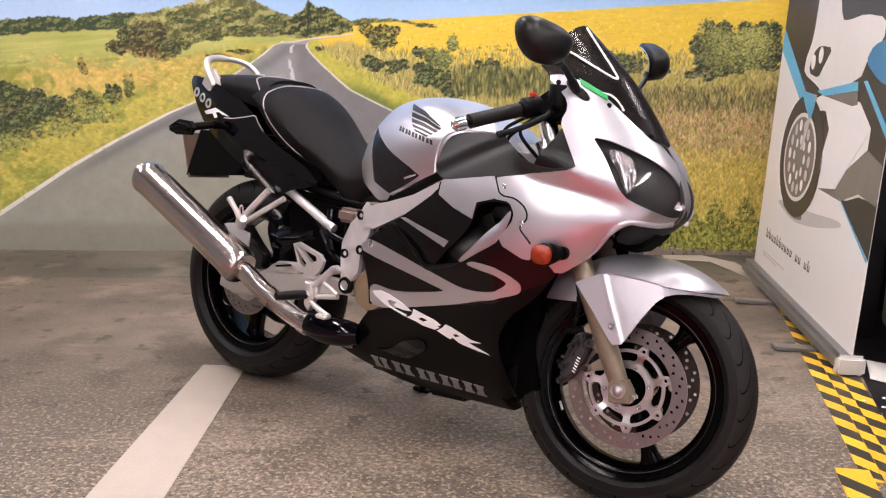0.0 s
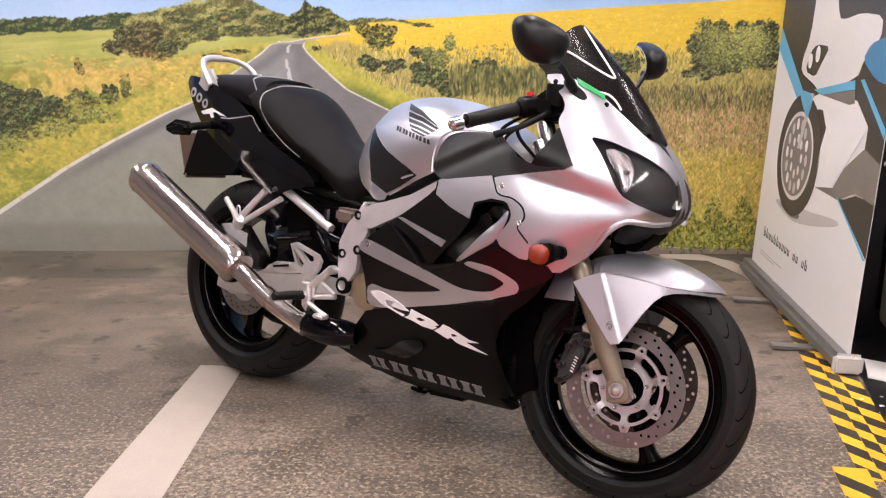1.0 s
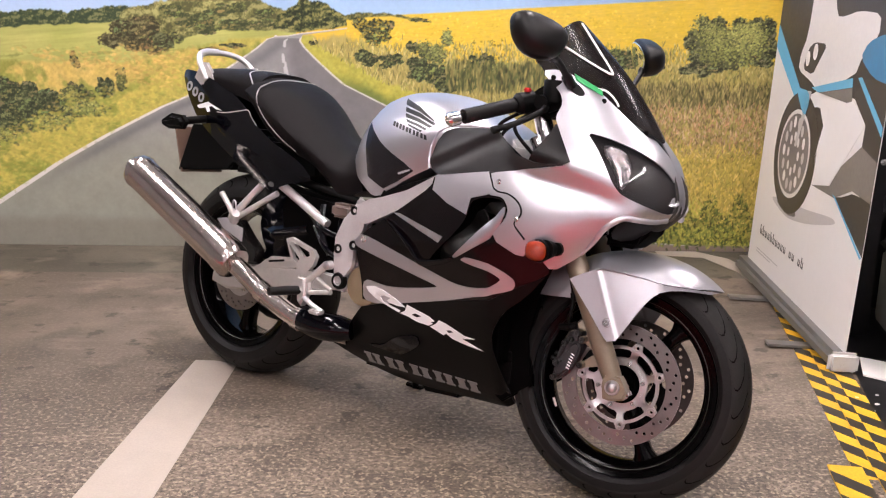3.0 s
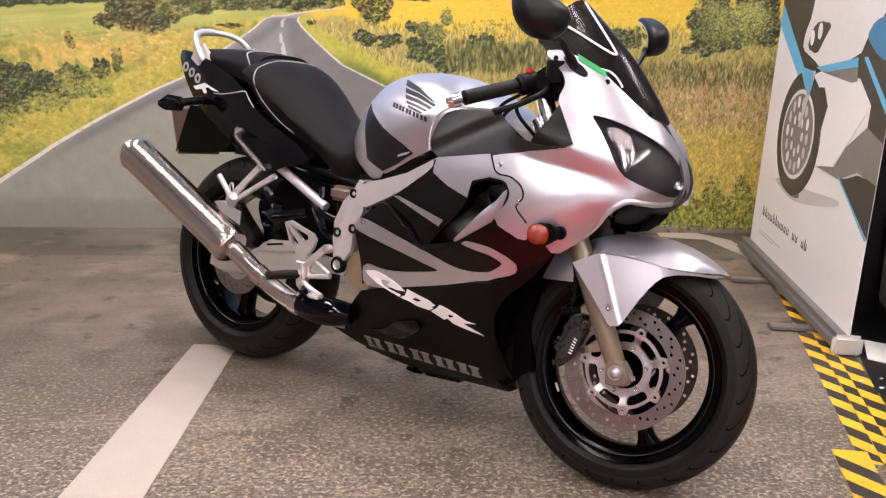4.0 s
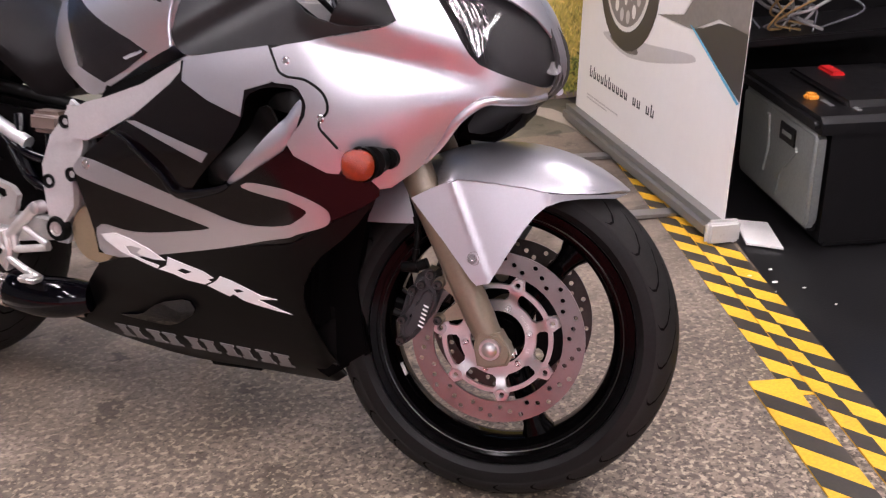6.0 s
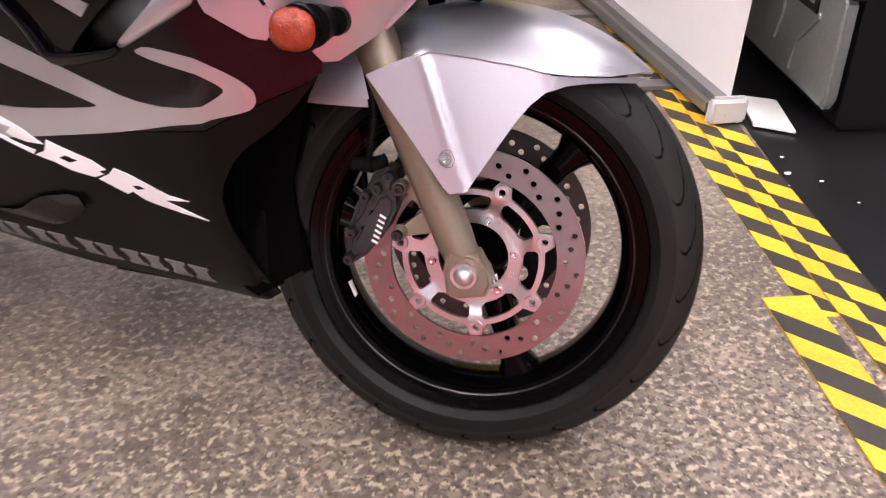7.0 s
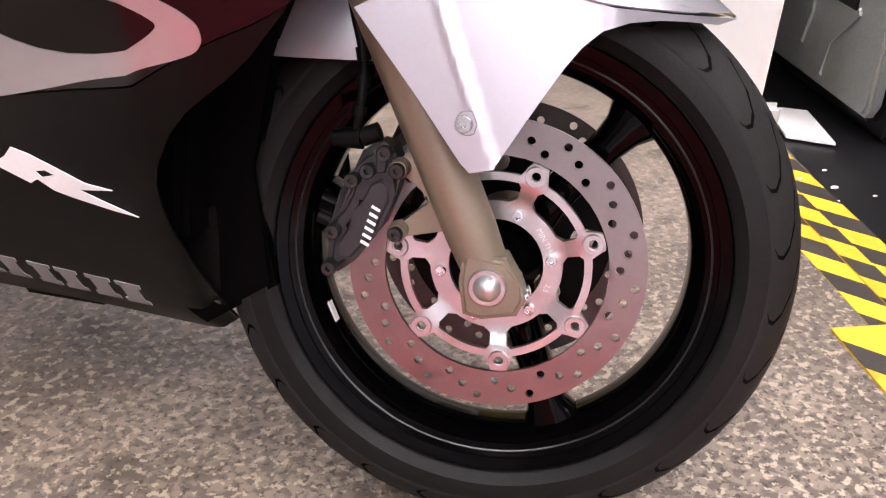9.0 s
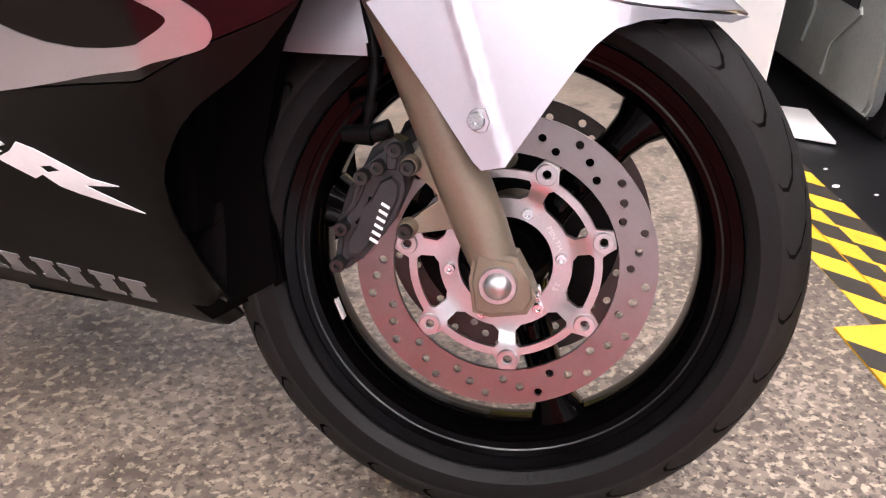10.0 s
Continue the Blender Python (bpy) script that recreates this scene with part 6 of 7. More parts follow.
for sgn in (-1, 1):
    rail = [(-0.190, sgn * 0.107, 0.90), (-0.212, sgn * 0.108, 0.93), (-0.234, sgn * 0.104, 0.957), (-0.254, sgn * 0.086, 0.978), (-0.268, sgn * 0.05, 0.989), (-0.274, 0.0, 0.992)]
    part("grab_rail", tube(smooth_path(rail, 7), [0.0125 - 0.00005 * i for i in range(36)], 14, flat=0.8), ALLOY, bike, "silver cast grab rail", True)
    foot_ol = [(-0.253, 0.905), (-0.217, 0.881), (-0.141, 0.885), (-0.150, 0.900), (-0.176, 0.925), (-0.195, 0.955), (-0.222, 0.955), (-0.235, 0.93)]
    part("grab_rail_foot", prism(foot_ol, sgn * 0.095, sgn * 0.108, 0.004), ALLOY, bike, "", True)

# number plate bracket, plate and rear indicators
part("plate_bracket", prism([(-0.275, 0.757), (-0.205, 0.762), (-0.10, 0.72), (-0.055, 0.665), (-0.084, 0.632), (-0.332, 0.605)], -0.085, 0.085, 0.006), DARK, bike, "black plastic rear mudguard", True)
plate = bmesh.new()
box(0, 0, 0, 0.004, 0.17, 0.15, 0.001, 1, plate)
bmesh.ops.transform(plate, matrix=pose(-0.335, 0, 0.67, 0, -18, 0), verts=plate.verts)
part("number_plate", plate, mat("plate_back", (0.16, 0.10, 0.07), 0.5, 0.0, 0.1, 30), bike, "plain number plate seen from behind")
for sgn in (-1, 1):
    b = prism([(-0.287, 0.764), (-0.240, 0.789), (-0.190, 0.787), (-0.171, 0.768), (-0.185, 0.744), (-0.248, 0.740), (-0.284, 0.750)], sgn * 0.168, sgn * 0.206, 0.012, 3)
    ind = part("rear_indicator", b, DARK, bike, "black rear indicator", True)
    part("stalk", tube([(-0.17, sgn * 0.06, 0.785), (-0.185, sgn * 0.12, 0.778), (-0.20, sgn * 0.18, 0.768)], 0.0125, 10), DARK, ind, "", True)

# ---------------- cockpit ----------------
knee_ol = [(-0.230, 0.744), (-0.232, 0.805), (-0.216, 0.834), (-0.182, 0.850), (-0.12, 0.856), (-0.0527, 0.8564), (-0.03, 0.842), (-0.005, 0.827), (0.06, 0.803), (0.179, 0.788), (0.342, 0.800), (0.109, 0.774), (-0.033, 0.757), (-0.15, 0.738), (-0.196, 0.731)]
def infill(a, b):
    """The infill panel: a shallow dish under a raised fold."""
    p = body(a, b)
    d = b - (0.814 + 0.50 * (a + 0.131))
    p[:, 1] += 0.006 * np.exp(-((d + 0.026) / 0.018) ** 2) - 0.002 * np.exp(-(d / 0.014) ** 2) + 0.20 * np.clip(d - 0.004, 0, 0.05) + 0.25 * np.clip(b - 0.840, 0, 0.03)
    return p


both("infill_panel", sheet(knee_ol, infill, 0.005, 0.003, lift=-0.002), INFILL, bike, "grained black infill panel")
# the gleam on the tank edge, modelled as a thin silver tube
part("edge_highlight", tube(smooth_path([on_body(a, b, 0.001) for a, b in ((-0.226, 0.742), (-0.235, 0.775), (-0.234, 0.806), (-0.218, 0.836), (-0.183, 0.852), (-0.12, 0.8575), (-0.055, 0.858))], 6), 0.0028, 8), SILVER, bike, "silver line for the highlight along the tank edge at the infill panel", True)
both("cockpit_panel", sheet([(0.10, 0.780), (0.342, 0.80), (0.32, 0.828), (0.283, 0.87), (0.262, 0.89), (0.22, 0.86)], inset(0.006), 0.012, 0.003), PLASTIC, bike, "black cockpit side panel")
part("inner_cockpit", prism([(1.0, 0.905), (1.0, 0.935), (1.05, 0.97), (1.12, 0.98), (1.155, 0.955), (1.14, 0.92), (1.08, 0.895)], -0.145, -0.115, 0.012, 3), DARK, bike, "black switch and hose cluster beside the dash", True)
part("dash", box(1.10, 0, 0.94, 0.10, 0.22, 0.09, 0.03, 3), DARK, bike, "black instrument binnacle", True)
part("top_clamp", box(1.03, 0, 0.905, 0.08, 0.25, 0.025, 0.008), DARK, bike, "black fork top clamp", True)
for sgn in (-1, 1):
    grip0, grip1 = Vector((1.035, sgn * 0.16, 0.93)), Vector((0.952, sgn * 0.335, 0.873))
    if sgn > 0:
        grip0, grip1 = Vector((0.97, 0.14, 0.93)), Vector((0.86, 0.30, 0.895))
    d = (grip1 - grip0).normalized()
    bar = part("handlebar", tube([grip0 - d * 0.06, grip1], 0.011, 12), DARK, bike, "black clip-on handlebar", True)
    b = bmesh.new()
    n = 26
    pts = [grip0 + d * (0.045 + (0.135 * i / n)) for i in range(n + 1)]
    tube(pts, [0.0165 if i % 2 else 0.0175 for i in range(n + 1)], 14, b)
    part("grip", b, RUBBER, bar, "ribbed rubber grip", True)
    e0 = grip1 - d * 0.012
    part("bar_end", tube([e0, e0 + d * 0.004, e0 + d * 0.028, e0 + d * 0.034], [0.012, 0.0165, 0.017, 0.011], 16), CHROME, bar, "steel bar-end weight", True)
    part("switch_box", tube([grip0 - d * 0.012, grip0 - d * 0.008, grip0 + d * 0.03, grip0 + d * 0.04], [0.018, 0.025, 0.026, 0.018], 14), DARK, bar, "black switch housing", True)
    if sgn < 0:
        part("kill_switch", box(grip0.x + 0.0, grip0.y - 0.015, grip0.z + 0.026, 0.018, 0.014, 0.010, 0.003), REDP, bar, "red kill switch", True)
        lev = smooth_path([grip0 + Vector((0.035, 0.02, -0.005)), grip0 + Vector((0.055, -0.03, -0.02)), grip0 + Vector((0.035, -0.09, -0.05)), grip0 + Vector((0.0, -0.145, -0.075))], 6)
        part("brake_lever", tube(lev, [0.009] * 6 + [0.007] * (len(lev) - 8) + [0.009] * 2, 10, flat=0.7), DARK, bar, "black brake lever", True)
        part("master_cylinder", tube([grip0 + Vector((0.02, 0.05, 0.005)), grip0 + Vector((0.035, -0.01, 0.0))], 0.017, 14), DARK, bar, "black master cylinder", True)
        part("brake_reservoir", lathe([(0.0, 0.03), (0.026, 0.03), (0.028, 0.026), (0.026, -0.02), (0.02, -0.026), (0.0, -0.026)], 20, None, (1.085, -0.135, 0.955), "z"), DARK, bar, "black brake fluid reservoir", True)
    part("fork_tube", tube([(1.03, sgn * 0.1, 0.915), (1.155, sgn * 0.1, 0.62)], 0.0215, 20), CHROME, bike, "bright fork tube", True)
for k, (p0, p1, p2, p3) in enumerate((((1.02, -0.15, 0.91), (0.96, -0.17, 0.86), (1.0, -0.13, 0.80), (1.08, -0.08, 0.74)), ((1.06, -0.13, 0.92), (1.02, -0.19, 0.87), (1.07, -0.16, 0.80), (1.12, -0.09, 0.72)), ((1.0, -0.1, 0.9), (0.94, -0.12, 0.84), (0.99, -0.1, 0.79), (1.06, -0.05, 0.76)))):
    part("control_cable", tube(smooth_path([p0, p1, p2, p3], 7), 0.0045, 8), DARK, bike, "black control cable", True)
part("head_frame", box(0.98, 0, 0.79, 0.14, 0.16, 0.09, 0.02, 2), ALLOY, bike, "alloy steering head", True)

# front indicator
b = bmesh.new()
bmesh.ops.create_uvsphere(b, u_segments=24, v_segments=16, radius=1.0)
c0 = on_body(0.36, 0.596, 0.035)
for v in b.verts:
    v.co = c0 + Vector((0.0265 * math.copysign(abs(v.co.x) ** 0.8, v.co.x), 0.019 * v.co.y * (1.0 if v.co.y < 0 else 0.8), 0.0235 * math.copysign(abs(v.co.z) ** 0.8, v.co.z)))
ind = part("front_indicator", b, AMBER, bike, "amber front indicator lens", True)
part("lens_rim", lathe([(0.0235, -0.001), (0.0262, -0.003), (0.0275, 0.002), (0.0265, 0.009), (0.0235, 0.010)], 28, None, tuple(c0 + Vector((0.002, 0.008, 0.0))), closed=True), DARK, ind, "black rim round the lens", True)
part("indicator_base", tube([on_body(0.40, 0.60, -0.004), on_body(0.40, 0.60, 0.03)], [0.018, 0.024], 16), DARK, ind, "black indicator base", True)
both("indicator_mount", tube([on_body(0.44, 0.602, 0.0), on_body(0.44, 0.602, 0.01)], 0.016, 16), DARK, bike)

# ---------------- frame, engine parts, swingarm ----------------
for sgn in (-1, 1):
    y0, y1 = sgn * 0.135, sgn * 0.19
    part("frame_filler", prism([(0.545, 0.56), (0.60, 0.66), (0.80, 0.73), (0.98, 0.80), (0.98, 0.66), (0.86, 0.62), (0.66, 0.54)], sgn * 0.10, sgn * 0.150, 0.006), DARK, bike, "", True)
    top = [(0.548, 0.626), (0.60, 0.626), (0.645, 0.638), (0.722, 0.677), (0.792, 0.716), (0.90, 0.775), (0.98, 0.82)]
    low = [(0.98, 0.77), (0.90, 0.733), (0.792, 0.676), (0.722, 0.636), (0.66, 0.602), (0.60, 0.572), (0.548, 0.556)]
    part("frame_spar", prism(top + low, sgn * 0.160, sgn * 0.197, 0.011, 4), FRAMEM, bike, "silver alloy frame spar", True)
    plate_ol = [(0.548, 0.635), (0.60, 0.60), (0.570, 0.565), (0.562, 0.545), (0.578, 0.526), (0.564, 0.488), (0.538, 0.450), (0.535, 0.405), (0.518, 0.370), (0.495, 0.370), (0.479, 0.403), (0.471, 0.473), (0.484, 0.517), (0.509, 0.572)]
    pv = part("pivot_plate", prism(plate_ol, sgn * 0.155, sgn * 0.189, 0.013, 4), FRAMEM, bike, "silver alloy pivot plate", True)
    for hx, hz, hr in ((0.545, 0.598, 0.012), (0.498, 0.487, 0.013), (0.552, 0.505, 0.013), (0.508, 0.400, 0.021)):
        if hr > 0.02:
            part("pivot_ring", lathe([(0.0125, -0.003), (0.021, -0.004), (0.0235, 0.0), (0.0235, 0.012), (0.0125, 0.012)], 28, None, (hx, sgn * 0.189 if sgn < 0 else sgn * 0.17, hz), closed=True), DARK, pv, "black pivot ring", True)
            hr = 0.0135
        part("pivot_bolt", lathe([(0.0, 0.002), (hr * 0.45, 0.003), (hr * 0.5, -0.001), (hr * 0.8, -0.001), (hr, -0.004), (hr, 0.02)], 20, None, (hx, sgn * 0.189 if sgn < 0 else sgn * 0.17, hz)), CARRIER if hr == 0.0135 else DARK, pv, "", True)
    arm = [(0.53, 0.40), (0.40, 0.398), (0.30, 0.390), (0.10, 0.360), (-0.06, 0.345), (-0.07, 0.29), (0.0, 0.275), (0.15, 0.30), (0.36, 0.355), (0.53, 0.36)]
    part("swingarm", prism(arm, sgn * 0.105, sgn * 0.14, 0.01, 3), ALLOY, bike, "pale alloy swingarm", True)
    part("subframe_rail", tube([(0.53, sgn * 0.085, 0.60), (0.19, sgn * 0.075, 0.64), (-0.1, sgn * 0.06, 0.77)], 0.013, 12), DARK, bike, "", True)
part("subframe_strut", tube([(0.195, -0.125, 0.622), (0.39, -0.125, 0.535)], 0.0135, 12), FRAMEM, bike, "pale painted subframe strut", True)
part("swingarm_brace", prism([(0.105, 0.360), (0.171, 0.393), (0.186, 0.409), (0.28, 0.420), (0.305, 0.398), (0.25, 0.380)], -0.138, -0.118, 0.005), ALLOY, bike, "", True)
part("clutch_cover", lathe([(0.0, -0.03), (0.03, -0.03), (0.052, -0.026), (0.058, -0.014), (0.06, 0.03)], 40, None, (0.583, -0.150, 0.397)), GOLD, bike, "bronze round engine cover", True)
part("rear_reservoir", box(0.468, -0.14, 0.585, 0.075, 0.05, 0.04, 0.01, 3), BROWNR, bike, "brown fluid reservoir", True)
part("battery_tray", prism([(0.20, 0.62), (0.50, 0.60), (0.50, 0.38), (0.24, 0.395), (0.205, 0.44), (0.195, 0.55)], -0.112, -0.055, 0.012), INNER, bike, "dark moulded tray behind the hanger", True)
for hx0, hz0, hx1, hz1, hr in ((0.30, 0.56, 0.46, 0.50, 0.011), (0.33, 0.52, 0.45, 0.44, 0.009), (0.36, 0.585, 0.40, 0.45, 0.012), (0.43, 0.56, 0.47, 0.42, 0.010)):
    part("rear_hose", tube(smooth_path([(hx0, -0.11, hz0), ((hx0 + hx1) / 2, -0.128, (hz0 + hz1) / 2 - 0.01), (hx1, -0.112, hz1)], 5), hr, 10), NAVY, bike, "black rubber hose", True)
part("shock", tube([(0.33, -0.02, 0.60), (0.37, -0.02, 0.36)], 0.035, 16), DARK, bike, "dark rear shock", True)
b = bmesh.new()
tube([(0.335 + 0.035 * t + 0.0, -0.02 + 0.045 * math.cos(t * 44), 0.58 - 0.2 * t + 0.045 * math.sin(t * 44) * 0.0) for t in np.linspace(0, 1, 120)], 0.006, 6, b)
part("shock_spring", b, DARK, bike, "", True)

def flat_at(y):
    def fn(a, b):
        return np.stack([a, np.full_like(a, y), b], -1)
    return fn


# right foot-peg hanger: open lattice, rear brake pedal, heel guard
part("hanger_plate", sheet([(0.3085, 0.4835), (0.3283, 0.4914), (0.4161, 0.4689), (0.4297, 0.4538), (0.4209, 0.4261), (0.4029, 0.4083), (0.3628, 0.4041), (0.3376, 0.4233)], flat_at(-0.20), 0.009, 0.012, [[(0.330, 0.4805), (0.402, 0.4620), (0.405, 0.451), (0.384, 0.442)], [(0.3195, 0.4745), (0.367, 0.4365), (0.360, 0.424), (0.345, 0.429)]], rounded=0), ALLOY, bike, "silver cast footrest hanger", True)
for p0, p1, r in (((0.385, 0.362), (0.473, 0.440), 0.0105), ((0.44, 0.395), (0.494, 0.371), 0.0065), ((0.416, 0.351), (0.495, 0.366), 0.0075), ((0.41, 0.386), (0.416, 0.351), 0.008)):
    part("hanger_strut", tube([(p0[0], -0.2, p0[1]), (p1[0], -0.2, p1[1])], r, 10), ALLOY, bike, "silver footrest linkage", True)
part("hanger_knuckle", prism([(0.372, 0.392), (0.405, 0.392), (0.414, 0.345), (0.396, 0.308), (0.380, 0.322)], -0.215, -0.185, 0.006, 3), ALLOY, bike, "", True)
part("linkage_bolt", lathe([(0.0, -0.008), (0.006, -0.008), (0.011, -0.005), (0.0125, 0.0), (0.0125, 0.014)], 18, None, (0.478, -0.205, 0.438)), CARRIER, bike, "", True)
part("footrest", tube([(0.39, -0.20, 0.352), (0.375, -0.245, 0.352), (0.36, -0.30, 0.350)], [0.012, 0.013, 0.012], 12), RUBBER, bike, "rubber rider footrest", True)
part("footrest_mount", tube([(0.40, -0.19, 0.385), (0.392, -0.205, 0.35)], 0.016, 12), ALLOY, bike, "", True)
part("brake_pedal", tube(smooth_path([(0.40, -0.205, 0.335), (0.44, -0.21, 0.320), (0.484, -0.215, 0.309)], 6), 0.0075, 10), ALLOY, bike, "silver brake pedal", True)
part("pedal_pad", box(0.470, -0.225, 0.309, 0.040, 0.028, 0.012, 0.004, 3), ALLOY, bike, "", True)
part("pillion_hanger", tube([(0.074, -0.182, 0.525), (0.155, -0.165, 0.615)], 0.0105, 12), ALLOY, bike, "silver pillion hanger strut", True)
part("pillion_hanger", tube([(0.070, -0.182, 0.505), (0.222, -0.165, 0.600)], 0.0085, 12), ALLOY, bike, "", True)
part("pillion_knuckle", tube([(0.060, -0.175, 0.497), (0.072, -0.190, 0.510), (0.090, -0.198, 0.524)], [0.014, 0.016, 0.012], 14), ALLOY, bike, "cast pillion footrest knuckle", True)
part("pillion_footrest", tube([(0.080, -0.200, 0.522), (0.072, -0.210, 0.545), (0.049, -0.220, 0.579), (0.047, -0.221, 0.582)], [0.010, 0.008, 0.0085, 0.006], 12), ALLOY, bike, "folded silver pillion footrest", True)
part("footrest_spring", tube(smooth_path([(0.085, -0.205, 0.525), (0.081, -0.205, 0.556), (0.092, -0.205, 0.560), (0.098, -0.205, 0.535)], 5), 0.0028, 8), CARRIER, bike, "", True)
part("exhaust_bracket", prism([(-0.0193, 0.4922), (0.0222, 0.5009), (0.0517, 0.4864), (0.0964, 0.4795), (0.0953, 0.4387), (0.0599, 0.4519), (0.0118, 0.4665)], -0.175, -0.168, 0.002), FRAMEM, bike, "pale exhaust bracket", True)
part("rear_caliper", prism([(0.006, 0.465), (0.022, 0.40), (0.05, 0.362), (0.122, 0.372), (0.127, 0.418), (0.099, 0.42), (0.08, 0.445), (0.045, 0.488), (0.037, 0.494)], -0.135, -0.098, 0.008, 3), DUCT, bike, "black rear brake caliper", True)


def folded(a, b):
    """A thin guard with a raised fold along its middle."""
    fold = np.exp(-((b - 0.475 - 0.25 * (a - 0.18)) / 0.022) ** 2) * np.clip((a - 0.10) / 0.06, 0, 1)
    return np.stack([a, -0.0985 - 0.020 * fold, b], -1)


part("rear_hugger", sheet([(0.09, 0.483), (0.115, 0.438), (0.126, 0.418), (0.105, 0.385), (0.19, 0.395), (0.30, 0.40), (0.31, 0.52), (0.21, 0.585), (0.15, 0.59), (0.10, 0.54)], folded, 0.008, 0.003, rounded=1), NAVY, bike, "glossy black rear tyre hugger", True)
part("swingarm_mark", prism([(0.182, 0.397), (0.245, 0.410), (0.247, 0.404), (0.184, 0.391)], -0.1405, -0.137, 0.0005), DARK, bike, "dark unreadable warning label", True)

# ---------------- exhaust ----------------
m0, m1 = Vector((-0.295, -0.265, 0.607)), Vector((0.15, -0.24, 0.385))
ax = (m1 - m0).normalized()
ln = (m1 - m0).length
prof = [(0, 0.044), (0.004, 0.052), (0.018, 0.0555), (0.03, 0.0535), (0.032, 0.0525), (ln - 0.05, 0.0525), (ln - 0.048, 0.0545), (ln - 0.012, 0.0545), (ln, 0.048), (ln + 0.006, 0.030)]
part("silencer", tube([m0 + ax * h for h, r in prof], [r for h, r in prof], 72), STEEL, bike, "brushed stainless steel silencer", True)
part("silencer_outlet", tube([m0 - ax * 0.024, m0 - ax * 0.021, m0 - ax * 0.006, m0 + ax * 0.004], [0.027, 0.031, 0.032, 0.034], 28), STEEL, bike, "steel silencer outlet", True)
for k in range(6):
    a = 2 * math.pi * k / 6
    o1 = ax.orthogonal().normalized()
    o2 = ax.cross(o1)
    p = m0 + ax * 0.002 + (o1 * math.cos(a) + o2 * math.sin(a)) * 0.040
    part("rivet", tube([p - ax * 0.004, p + ax * 0.004], 0.004, 8), CHROME, bike, "", True)
link_pts = smooth_path([m1 - ax * 0.01, m1 + ax * 0.05, (0.26, -0.225, 0.322), (0.36, -0.205, 0.275), (0.44, -0.185, 0.255), (0.52, -0.14, 0.245)], 7)
part("link_pipe", tube(link_pts, 0.0275, 24), STEEL, bike, "heat-tinted steel link pipe", True)
part("pipe_clamp", tube([link_pts[13], link_pts[15]], 0.031, 20), STEEL, bike, "", True)
part("pipe_clamp", tube([link_pts[22], link_pts[24]], 0.031, 20), STEEL, bike, "", True)
part("heat_shield", tube(smooth_path([(0.40, -0.20, 0.275), (0.47, -0.19, 0.265), (0.55, -0.16, 0.268)], 6), [0.035, 0.038, 0.039, 0.039, 0.039, 0.039, 0.039, 0.039, 0.039, 0.038, 0.036, 0.032, 0.028], 20), NAVY, bike, "glossy dark pipe shield", True)
part("side_stand", tube([(0.58, 0.10, 0.25), (0.50, 0.22, 0.03)], 0.012, 10), DARK, bike, "black side stand resting on the floor", True)
part("side_stand_foot", box(0.50, 0.225, 0.037, 0.06, 0.04, 0.012, 0.003), DARK, bike)
part("centre_stand_bar", prism([(0.70, 0.14), (0.84, 0.148), (0.83, 0.126), (0.72, 0.118)], -0.03, 0.05, 0.005), DARK, bike, "", True)
part("chain_guard_end", tube([(0.0, 0.02, 0.20), (0.12, -0.06, 0.215), (0.20, -0.08, 0.22)], 0.012, 10), DARK, bike, "", True)

# ---------------- wheels ----------------
def tyre_profile(R, half, r_in):
    """Outer radius, half width, bead radius: a round-shouldered tyre section."""
    out = []
    for i in range(25):
        a = math.pi * (i / 24 - 0.5)
        h = R - r_in
        out.append((r_in + h * (0.16 + 0.84 * math.cos(a) ** 0.86), half * math.sin(a)))
    out = [(r_in - 0.004, -half * 0.78)] + out + [(r_in - 0.004, half * 0.78)]
    return out


def rim_profile(rb, half):
    """Rim section: bead seats outside, a thin well, stepped lips towards the right face."""
    outer = [(0.004, -half), (0.006, -half + 0.003), (0.004, -half + 0.008), (-0.006, -half + 0.014), (-0.014, -half + 0.028), (-0.018, 0.0), (-0.014, half - 0.028), (-0.006, half - 0.014), (0.004, half - 0.008), (0.006, half - 0.003), (0.004, half)]
    back = [(-0.004, half - 0.002), (-0.012, half - 0.006), (-0.018, half - 0.012), (-0.0265, half - 0.024), (-0.0318, 0.012), (-0.0318, 0.0)]
    lips = [(-d, -half * f) for d, f in ((0.0318, 0.12), (0.0310, 0.40), (0.0278, 0.56), (0.0232, 0.70), (0.0208, 0.76), (0.0198, 0.80), (0.0140, 0.83), (0.0128, 0.88), (0.0075, 0.915), (0.0065, 0.945), (0.0030, 0.962))]
    return [(rb + r, y) for r, y in outer + back + lips]


def spoke(bm_, ang, r0, r1, w0, w1, h0, h1):
    rings = []
    for t in np.linspace(0, 1, 9):
        r = r0 + (r1 - r0) * t
        flare = 1 + 0.9 * max(0, (t - 0.75) / 0.25) ** 2 + 0.5 * max(0, (0.2 - t) / 0.2)
        w, h = (w0 + (w1 - w0) * t) * flare, h0 + (h1 - h0) * t
        ring = []
        for k in range(14):
            a = 2 * math.pi * k / 14
            tx_, ty_ = w * math.copysign(abs(math.cos(a)) ** 0.7, math.cos(a)), h * math.copysign(abs(math.sin(a)) ** 0.7, math.sin(a))
            c, s = math.cos(ang), math.sin(ang)
            ring.append((r * c - tx_ * s, ty_, r * s + tx_ * c))
        rings.append(ring)
    loft(rings, True, bm_)


